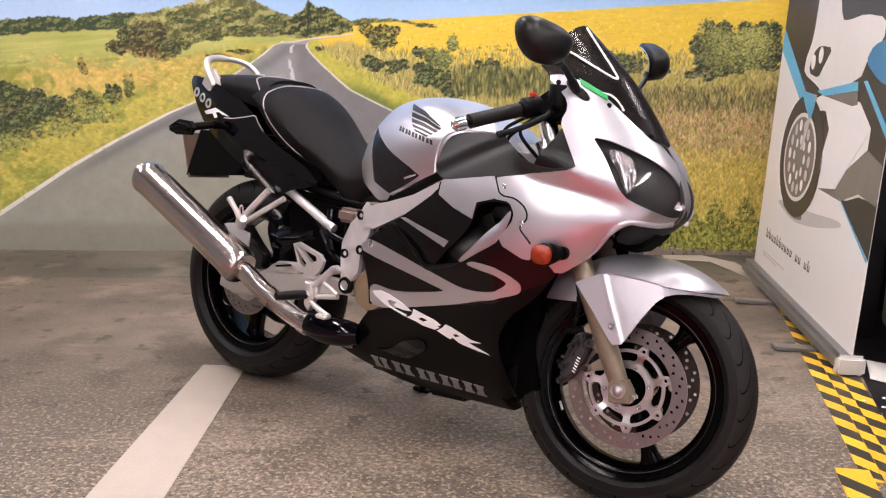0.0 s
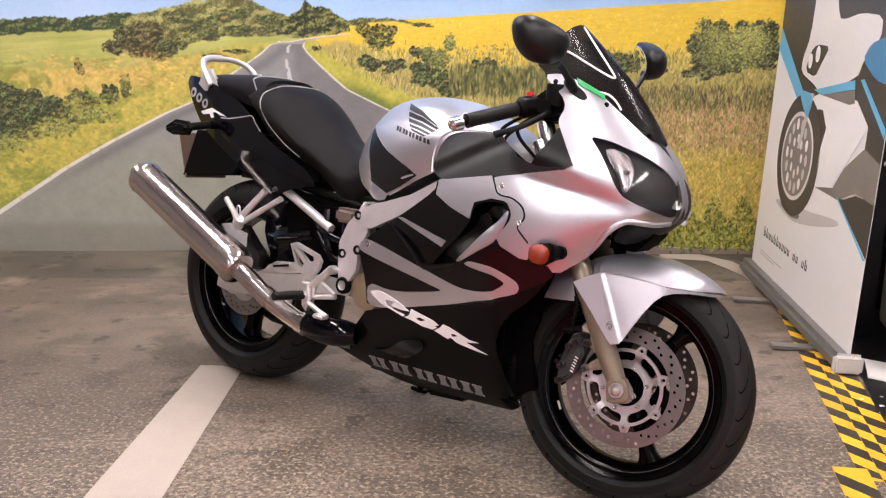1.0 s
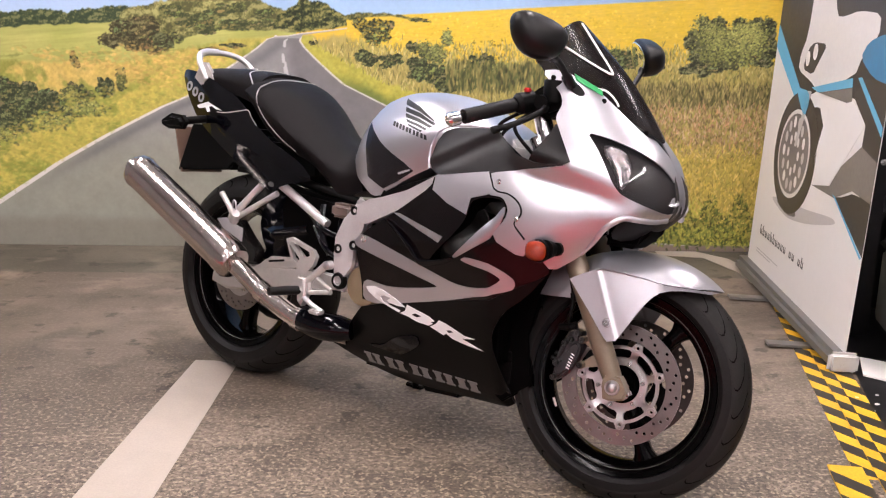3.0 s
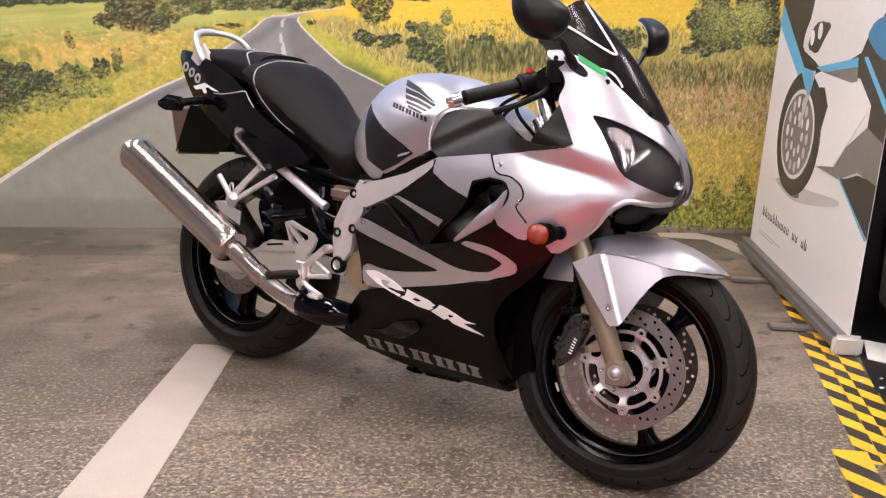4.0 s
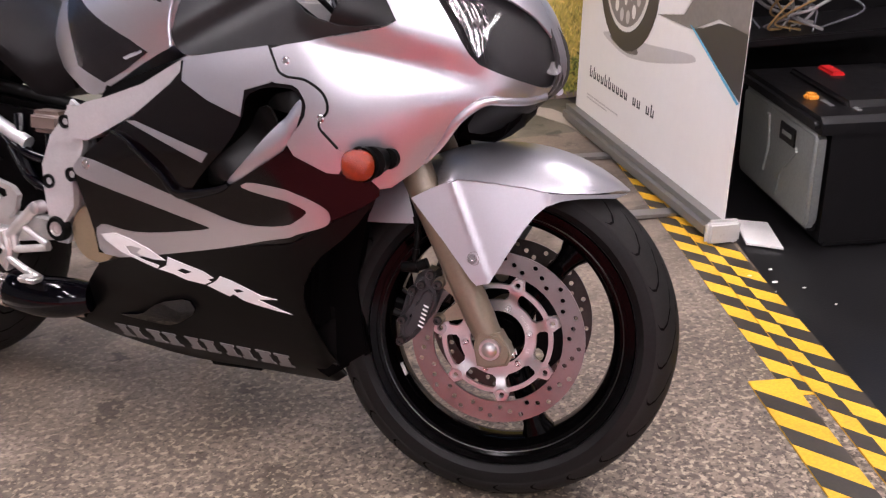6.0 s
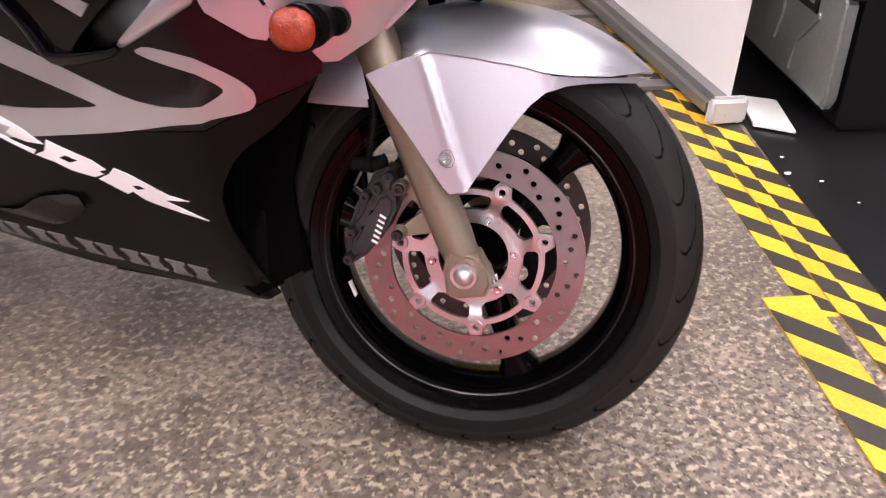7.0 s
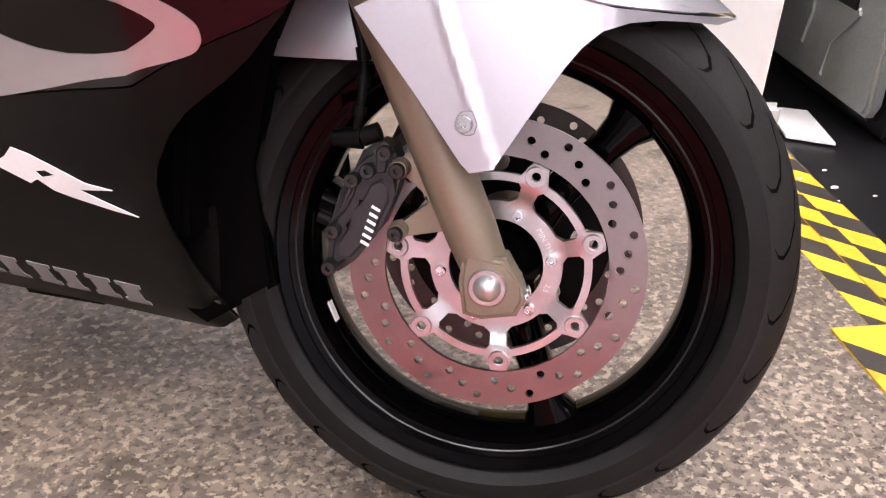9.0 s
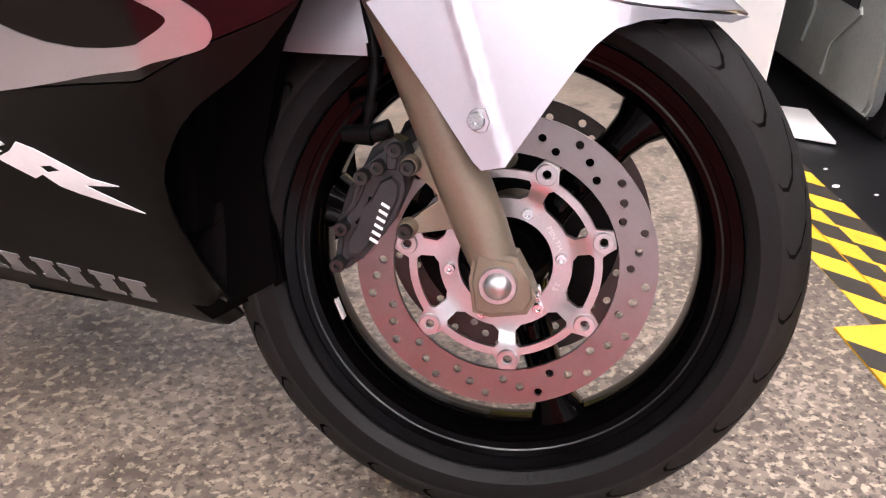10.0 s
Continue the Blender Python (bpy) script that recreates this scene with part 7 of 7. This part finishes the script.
def wheel(name, at, R, half, rim_half, spokes, label):
    rb = 0.2185
    bmr = lathe(rim_profile(rb, rim_half), 128, closed=True)
    hub = lathe([(0.0, -0.05), (0.03, -0.05), (0.042, -0.04), (0.046, -0.02), (0.046, 0.02), (0.042, 0.04), (0.03, 0.05), (0.0, 0.05)], 36)
    rim_ob = part(name, bmr, RIMM, bike, label, True)
    rim_ob.matrix_local = at
    part("hub", hub, RIMM, rim_ob, "", True)
    for a in spokes:
        bs = bmesh.new()
        spoke(bs, radians(a), 0.035, rb - 0.029, 0.020, 0.0165, 0.028, 0.026)
        part("spoke", bs, RIMM, rim_ob, "", True)
    part("tyre", lathe(tyre_profile(R, half, rb + 0.008), 128, closed=True), RUBBER, rim_ob, "worn black road tyre", True)
    prof = tyre_profile(R, half, rb + 0.008)[1:-1]

    def skin(v):
        i = (v + 1) / 2 * (len(prof) - 1)
        j = int(min(max(i, 0), len(prof) - 2))
        f = i - j
        return tuple(prof[j][q] * (1 - f) + prof[j + 1][q] * f for q in (0, 1))

    band = [skin(v) for v in np.linspace(-0.80, 0.80, 27)]
    skirt = [(r - 0.002, y_) for r, y_ in band]
    part("tread_band", lathe([(r + 0.0006, y_ * 1.006) for r, y_ in band] + skirt[::-1], 128, closed=True), TREAD, rim_ob, "greyer worn tread of the tyre", True)
    curve = [(0.10, -0.06), (0.20, 0.0), (0.32, 0.07), (0.44, 0.125), (0.56, 0.162), (0.66, 0.178), (0.73, 0.175), (0.77, 0.160)]
    wid = [0.0012, 0.0022, 0.0034, 0.0036, 0.0034, 0.0030, 0.0026, 0.001]
    for sgn in (-1, 1):
        bg = bmesh.new()
        left, right = [], []
        for (v, da), w in zip(curve, wid):
            rr, yy = skin(sgn * v)
            for lst, off in ((left, -1), (right, 1)):
                a = -da * 2.0 + off * 0.75 * w / rr
                lst.append(bg.verts.new(((rr + 0.0010) * math.cos(a), yy + sgn * 0.0007, (rr + 0.0010) * math.sin(a))))
        for i in range(len(left) - 1):
            bg.faces.new((left[i], left[i + 1], right[i + 1], right[i]))
        first = part("tread_groove", bg, GROOVE, rim_ob)
        first.matrix_local = pose(0, 0, 0, 0, 4 if sgn > 0 else 0, 0)
        for k in range(1, 26):
            g = new("tread_groove", first.data)
            g.parent = rim_ob
            g.matrix_local = pose(0, 0, 0, 0, 360 / 26 * (k + 0.5 * (sgn > 0)), 0)
    # highlight lines of the black rim lips, modelled as two thin steel rings
    ring = lathe([(rb + 0.0062, -rim_half - 0.0008), (rb + 0.0075, -rim_half + 0.0012), (rb + 0.0055, -rim_half + 0.0045)], 128, closed=True)
    part("rim_edge_glint", ring, CHROMED, rim_ob, "thin steel ring for the highlight on the rim edge", True)
    bead = lathe([(rb - 0.0128, -rim_half * 0.885), (rb - 0.0138, -rim_half * 0.900), (rb - 0.0150, -rim_half * 0.885), (rb - 0.0138, -rim_half * 0.865)], 128, closed=True)
    part("rim_lip_glint", bead, CHROMED, rim_ob, "thin steel ring for the highlight on the inner rim lip", True)
    return rim_ob


front_wheel = wheel("front_wheel", FRONT, 0.2914, 0.060, 0.052, (-69, 51, 171), "gloss black three-spoke front wheel")
rear_wheel = wheel("rear_wheel", pose(0, 0, 0.315), 0.315, 0.090, 0.078, (20, 140, 260), "gloss black three-spoke rear wheel")


def circle(cx, cz, r, n=12):
    return [(cx + r * math.cos(2 * math.pi * k / n), cz + r * math.sin(2 * math.pi * k / n)) for k in range(n)]


def dished(y):
    def fn(a, b):
        return np.stack([a, y + 0.0055 * step(0.086, 0.063, np.hypot(a, b)), b], -1)
    return fn


def ring_sheet(r_out, r_in, y, thick, holes, step_, n=90):
    return sheet(circle(0, 0, r_out, n), flat_at(y), step_, thick, [circle(0, 0, r_in, max(24, n // 2))] + holes, rounded=0)


def brake_disc(at, y, r_out, r_in, phase, parent, outward):
    holes = []
    for k in range(48):
        r = r_out - (0.026, 0.018, 0.010)[k % 3]
        a = radians(4.3 + 7.5 * k)
        if r > r_in + 0.006:
            holes.append(circle(r * math.cos(a), r * math.sin(a), 0.0042, 10))
    d = part("brake_disc", ring_sheet(r_out, r_in, y, 0.0045, holes, 0.009), DISCM, parent, "drilled steel brake disc", True)
    return d


def front_disc(y, sgn):
    d = brake_disc(FRONT, y, 0.1443, 0.1085, 0, front_wheel, sgn)
    R7 = 0.096
    ph = radians(70.96)
    wins = []
    for k in range(7):
        a0, a1 = ph - 2 * math.pi * (k + 0.125) / 7, ph - 2 * math.pi * (k + 0.875) / 7
        arc = np.linspace(a0, a1, 9)
        mid_ = (a0 + a1) / 2
        outer_arc = [(0.0850 * math.cos(mid_ + f * (a - mid_)), 0.0850 * math.sin(mid_ + f * (a - mid_))) for f, a in zip([0.90] + [1.0] * 7 + [0.90], arc)]
        inner_arc = [(0.0640 * math.cos(mid_ + 0.93 * (a - mid_)), 0.0640 * math.sin(mid_ + 0.93 * (a - mid_))) for a in arc[::-1][1:-1]]
        side = lambda f: (0.0810 * math.cos(mid_ + f * (a0 - mid_)), 0.0810 * math.sin(mid_ + f * (a0 - mid_)))
        low_ = lambda f: (0.0690 * math.cos(mid_ + f * (a0 - mid_)), 0.0690 * math.sin(mid_ + f * (a0 - mid_)))
        wins.append([side(1.02)] + outer_arc + [side(-1.02), low_(-1.0)] + inner_arc + [low_(1.0)])
    outer = []
    for i in range(168):
        a = 2 * math.pi * i / 168
        near = min(abs((a - (ph - 2 * math.pi * k / 7) + math.pi) % (2 * math.pi) - math.pi) for k in range(7))
        r = 0.0925 + 0.0145 * step(0.150, 0.07, np.array(near))
        outer.append((float(r) * math.cos(a), float(r) * math.sin(a)))
    bobs = [circle(R7 * math.cos(ph - 2 * math.pi * k / 7), R7 * math.sin(ph - 2 * math.pi * k / 7), 0.0045, 10) for k in range(7)]
    sh = sheet(outer, dished(y - 0.0015), 0.006, 0.007, [circle(0, 0, 0.046, 40)] + wins + bobs, rounded=0)
    part("disc_carrier", sh, CARRIER, d, "machined alloy disc carrier", True)
    for k in range(7):
        a = ph - 2 * math.pi * k / 7
        c = (R7 * math.cos(a), y, R7 * math.sin(a))
        yy = 0.0035 * -1
        part("bobbin", lathe([(0.0052, yy + 0.004), (0.0052, yy - 0.001), (0.0095, yy - 0.001), (0.0105, yy + 0.001), (0.0105, 0.006)], 20, None, c, closed=True), CARRIER, d, "", True)
    for k in range(6):
        a = radians(11.5 + 60 * k)
        c = (0.054 * math.cos(a), y + 0.0025, 0.054 * math.sin(a))
        part("carrier_bolt", lathe([(0.0, -0.001), (0.0028, -0.001), (0.0028, -0.005), (0.005, -0.005), (0.0058, -0.003), (0.0058, 0.002)], 12, None, c), CHROME, d, "", True)
    for words, deg in (("MIN.TH.", 33), ("3.5", -19)):
        fc = bpy.data.curves.new("letters", "FONT")
        fc.body, fc.size, fc.align_x, fc.align_y = words, 0.0075, "CENTER", "CENTER"
        tmp = bpy.data.objects.new("letters", fc)
        me = bpy.data.meshes.new_from_object(tmp)
        bpy.data.objects.remove(tmp)
        t = radians(deg)
        m = Matrix(((math.sin(t), math.cos(t), 0, 0.0535 * math.cos(t)), (0, 0, -1, y + 0.0032), (-math.cos(t), math.sin(t), 0, 0.0535 * math.sin(t)), (0, 0, 0, 1)))
        me.transform(m)
        link("stamped_letters", me, WHITE, d, "small stamped white letters", False)
    return d


front_disc(-0.0667, -1)
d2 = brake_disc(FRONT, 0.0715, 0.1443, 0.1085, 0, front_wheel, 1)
# far disc: its shade is put into a darker copy of the disc steel
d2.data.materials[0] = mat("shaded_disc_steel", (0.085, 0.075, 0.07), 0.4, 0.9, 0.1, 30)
part("disc_carrier", sheet(circle(0, 0, 0.112, 60), flat_at(0.069), 0.012, 0.005, [circle(0, 0, 0.046, 30)] + [circle(0.08 * math.cos(a), 0.08 * math.sin(a), 0.013, 10) for a in np.arange(7) * 0.8976], rounded=0), DARK, d2, "dark disc carrier", True)
bal = box(0, 0, 0, 0.004, 0.011, 0.025, 0.0015)
bmesh.ops.transform(bal, matrix=pose(-0.1700, -0.020, -0.0815, 0, -205.6, 0), verts=bal.verts)
part("balance_weight", bal, CARD, front_wheel, "pale wheel balance weight")
bmx = lathe([(0.0, -0.09), (0.012, -0.09), (0.013, -0.05), (0.03, -0.046), (0.03, 0.046), (0.013, 0.05), (0.012, 0.09), (0.0, 0.09)], 24)
part("axle_spacer", bmx, DARK, front_wheel, "", True)
rear_disc = brake_disc(None, -0.085, 0.11, 0.066, 0, rear_wheel, -1)
part("disc_carrier", sheet(circle(0, 0, 0.067, 40), flat_at(-0.083), 0.012, 0.006, [circle(0.045 * math.cos(a), 0.045 * math.sin(a), 0.011, 10) for a in np.arange(6) * 1.047], rounded=0), CARRIER, rear_disc, "", True)


# ---------------- forks, calipers, mudguard (turned with the front wheel) ----------------
def fpart(name, b, material, label="", smooth=True, parent=None):
    ob = part(name, b, material, parent or bike, label, smooth)
    if parent is None:
        ob.matrix_local = FRONT
    return ob


RAKE = Vector((-0.43, 0, 0.90)).normalized()
GOLDB = mat("pale_bronze_bracket", (0.27, 0.225, 0.165), 0.42, 0.45, 0.08, 30)
CALM = mat("caliper_satin_black", (0.021, 0.020, 0.022), 0.45, 0.2, 0.2, 40, 0.0002)
for sgn in (-1, 1):
    y = sgn * 0.110
    f0 = Vector((0.0, y, 0.0))
    leg = [f0 + RAKE * h for h in (-0.018, 0.02, 0.05, 0.2, 0.36, 0.372)]
    lg = fpart("fork_leg", tube(leg, [0.020, 0.0225, 0.0245, 0.0255, 0.0275, 0.024], 28), BRONZE, "bronze painted lower fork leg")
    part("axle_clamp", prism([(-0.021, -0.030), (-0.004, -0.033), (0.028, -0.026), (0.035, -0.010), (0.028, 0.004), (0.014, 0.026), (-0.024, 0.030), (-0.027, 0.0)], y - 0.0235, y + 0.018, 0.005, 3), BRONZE, lg, "bronze axle clamp", True)
    part("fork_tube", tube([f0 + RAKE * 0.36, f0 + RAKE * 0.62], 0.0205, 20), CHROME, lg, "bright inner fork tube", True)
    yo = y + sgn * 0.021
    part("axle_washer", lathe([(0.0, -sgn * -0.004), (0.0165, -sgn * -0.004), (0.0175, -sgn * -0.002), (0.0175, sgn * -0.004)], 28, None, (0.0, yo + sgn * 0.0035, 0.0)), CARRIER, lg, "", True)
    part("axle_nut", lathe([(0.0, sgn * 0.0135), (0.004, sgn * 0.0130), (0.0075, sgn * 0.0115), (0.0105, sgn * 0.0085), (0.0125, sgn * 0.0045), (0.0140, 0.0)], 28, None, (0.0, yo + sgn * 0.004, 0.0)), CARRIER, lg, "polished round axle end", True)
    for k in range(2):
        part("pinch_bolt", tube([(0.020, y - 0.012 + 0.022 * k, -0.016), (0.037, y - 0.012 + 0.022 * k, -0.010)], 0.0055, 10), CHROME, lg, "pinch bolt", True)
    cy = sgn * 0.090
    part("caliper_bracket", prism([(-0.100, 0.090), (-0.0814, 0.117), (-0.06, 0.126), (-0.035, 0.10), (-0.025, 0.042), (-0.0496, 0.0365), (-0.092, 0.0255), (-0.100, 0.035), (-0.0568, 0.0637), (-0.0690, 0.066), (-0.0725, 0.078)], cy - 0.005, cy + 0.005, 0.003), GOLDB, lg, "bronze caliper bracket", True)
    cal_ol = [(-0.158, -0.006), (-0.147, -0.013), (-0.131, 0.0), (-0.106, 0.036), (-0.094, 0.070), (-0.090, 0.092), (-0.100, 0.112), (-0.113, 0.116), (-0.128, 0.106), (-0.136, 0.086), (-0.148, 0.066), (-0.155, 0.038)]
    cal = fpart("brake_caliper", prism(cal_ol, sgn * 0.056, sgn * 0.106, 0.008, 3), CALM, "satin black brake caliper")
    part("caliper_face", prism([(-0.147, 0.003), (-0.131, 0.003), (-0.109, 0.030), (-0.096, 0.062), (-0.095, 0.078), (-0.106, 0.088), (-0.119, 0.080), (-0.127, 0.062), (-0.126, 0.050), (-0.139, 0.036), (-0.148, 0.019)], sgn * 0.102, sgn * 0.1125, 0.005, 3), CALM, cal, "smooth black caliper cover", True)
    part("caliper_lug", prism([(-0.114, 0.086), (-0.100, 0.088), (-0.097, 0.112), (-0.106, 0.119), (-0.115, 0.110)], sgn * 0.102, sgn * 0.1145, 0.004, 3), CALM, cal, "", True)
    for k in range(2):
        part("cooling_rib", tube(smooth_path([(-0.154 + 0.004 * k, sgn * 0.104, 0.036 + 0.004 * k), (-0.143 + 0.004 * k, sgn * 0.108, 0.052 + 0.003 * k), (-0.136 + 0.004 * k, sgn * 0.108, 0.074)], 5), 0.0022, 8), CALM, cal, "", True)
    for bx_, bz_ in ((-0.0917, 0.0937), (-0.0904, 0.0343)):
        part("bracket_boss", lathe([(0.0, sgn * 0.012), (0.0078, sgn * 0.012), (0.0090, sgn * 0.010), (0.0094, sgn * -0.006)], 20, None, (bx_, cy + sgn * 0.010, bz_)), BRONZE, lg, "pale bronze bolt boss", True)
    if sgn < 0:
        for k in range(6):
            t = k / 5
            cx_, cz_ = -0.119 + 0.009 * t, 0.020 + 0.034 * t
            part("name_block", prism([(cx_ - 0.0045, cz_ + 0.003), (cx_ + 0.0035, cz_ - 0.001), (cx_ + 0.0045, cz_ + 0.0015), (cx_ - 0.0035, cz_ + 0.0055)], -0.1134, -0.1120), WHITE, cal, "white maker block")
        for bx_, bz_ in ((-0.1041, 0.1087), (-0.0917, 0.0937), (-0.1189, 0.0911), (-0.1332, 0.0807), (-0.0904, 0.0343), (-0.1495, 0.0306), (-0.1515, -0.0046)):
            part("caliper_bolt", lathe([(0.0, 0.003), (0.003, 0.003), (0.003, -0.004), (0.0062, -0.004), (0.0072, -0.002), (0.0072, 0.014)], 14, None, (bx_, -0.1155, bz_)), CHROMED, cal, "black caliper bolt", True)
        part("pad_pin", tube([(-0.170, -0.09, 0.038), (-0.145, -0.09, 0.030)], 0.006, 10), DARK, cal, "", True)
        part("banjo", tube([(-0.155, -0.100, 0.116), (-0.128, -0.102, 0.119)], [0.008, 0.011], 12), DARK, cal, "black hose banjo", True)
        part("bleed_nipple", tube([(-0.128, -0.102, 0.119), (-0.112, -0.102, 0.126)], 0.009, 10), DARK, cal, "", True)
        hose = smooth_path([(-0.135, -0.102, 0.120), (-0.131, -0.104, 0.148), (-0.130, -0.100, 0.188), (-0.143, -0.096, 0.236), (-0.165, -0.085, 0.32)], 7)
        part("brake_hose", tube(hose, 0.0045, 10), DARK, cal, "black rubber brake hose", True)
        for h0 in (5, 10, 14):
            part("hose_sleeve", tube(hose[h0:h0 + 3], 0.0068, 10), DARK, cal, "", True)


def guard(a, b):
    """Front mudguard skin: a is degrees round the tyre from the front, b is -1 to 1 across."""
    t = np.radians(a)
    w = np.interp(a, [50, 61, 71, 86, 95, 103, 108, 112, 116, 139], [0.02, 0.094, 0.125, 0.1375, 0.143, 0.149, 0.144, 0.105, 0.08, 0.075])
    low = np.interp(a, [50, 61, 71, 86, 95, 103, 110, 116, 122, 130, 139], [0.313, 0.281, 0.263, 0.2615, 0.266, 0.274, 0.262, 0.24, 0.229, 0.245, 0.277])
    r = 0.314 - (0.314 - low) * np.abs(b) ** 3
    return np.stack([r * np.cos(t), w * b, r * np.sin(t)], -1)


guard_ol = [(51, 0.0), (52, -0.6), (56, -0.95), (70, -1.0), (90, -1.0), (110, -1.0), (128, -1.0), (136, -0.7), (138, 0), (136, 0.7), (128, 1.0), (110, 1.0), (90, 1.0), (70, 1.0), (56, 0.95), (52, 0.6)]


def guard_n(u, v):
    return guard(u * 100.0, v)


mg = fpart("front_mudguard", sheet([(a / 100.0, b) for a, b in guard_ol], guard_n, 0.035, 0.003, rounded=1), SILVER, "silver metallic front mudguard")


def wing(a, b):
    """Side drop of the mudguard: a flat rear facet, a raised ridge, a hollow front facet."""
    xl = np.interp(b, [0.105, 0.112, 0.244, 0.275], [-0.002, -0.0047, -0.0573, -0.070])
    d = a - xl
    drop = np.clip(d / 0.010, 0, 1)
    dd = np.clip(d - 0.010, 0, 0.12)
    y = 0.1475 + 0.02 * (0.265 - b) - 0.01 * np.clip(-d, 0, 0.1) - 0.0058 * drop * drop * (3 - 2 * drop) - 0.02 * dd - 1.0 * dd * dd + 0.0012 * np.exp(-(d / 0.004) ** 2)
    y = np.minimum(y, np.interp(a, [0.03, 0.06, 0.085, 0.10, 0.135, 0.15, 0.18, 0.21], [0.15, 0.139, 0.126, 0.117, 0.094, 0.082, 0.053, 0.02]))
    return np.stack([a, -y, b], -1)


wing_ol = [(-0.130, 0.236), (-0.10, 0.252), (-0.064, 0.268), (-0.035, 0.266), (0.016, 0.2625), (0.05, 0.257), (0.085, 0.2505), (0.135, 0.248), (0.165, 0.247), (0.196, 0.246), (0.178, 0.240), (0.150, 0.242), (0.126, 0.242), (0.10, 0.239), (0.078, 0.231), (0.062, 0.216), (0.049, 0.198), (0.034, 0.173), (0.02, 0.149), (0.008, 0.128), (-0.002, 0.110), (-0.022, 0.105), (-0.03, 0.112), (-0.075, 0.170)]
bw = sheet(wing_ol, wing, 0.0042, 0.0035, rounded=0)
bw2 = mirrored(bw)
part("mudguard_wing", bw, SILVER, mg, "silver side drop of the mudguard", True)
part("mudguard_wing", bw2, SILVER, mg, "", True)
part("mudguard_bolt", lathe([(0.0, 0.001), (0.003, 0.001), (0.003, -0.003), (0.0066, -0.003), (0.008, -0.001), (0.0085, 0.004)], 16, None, (-0.030, -0.151, 0.147)), CHROME, mg, "chrome button-head bolt", True)
recess = [(-0.0265 + 0.0105 * math.cos(q), -0.1503, 0.1480 + 0.0105 * math.sin(q)) for q in np.linspace(1.25, 5.3, 18)]
part("bolt_recess", tube(recess + [(-0.0185, -0.1503, 0.1475), recess[0]], 0.0006, 6), GREY_BASE, mg, "dark rounded edge of the bolt recess", True)


def skirt_skin(a, b):
    """Rear side skirt of the mudguard, bowed round the tyre."""
    return np.stack([a, -(0.092 - 0.9 * np.clip(-a - 0.11, 0, 0.3) ** 2 - 0.15 * np.clip(b - 0.20, 0, 0.1)), b], -1)


sk = sheet([(-0.275, 0.182), (-0.20, 0.184), (-0.07, 0.190), (-0.05, 0.235), (-0.10, 0.262), (-0.18, 0.262), (-0.255, 0.25)], skirt_skin, 0.008, 0.003, rounded=0)
sk2 = mirrored(sk)
part("mudguard_skirt", sk, SILVER, mg, "silver rear skirt of the mudguard", True)
part("mudguard_skirt", sk2, SILVER, mg, "", True)
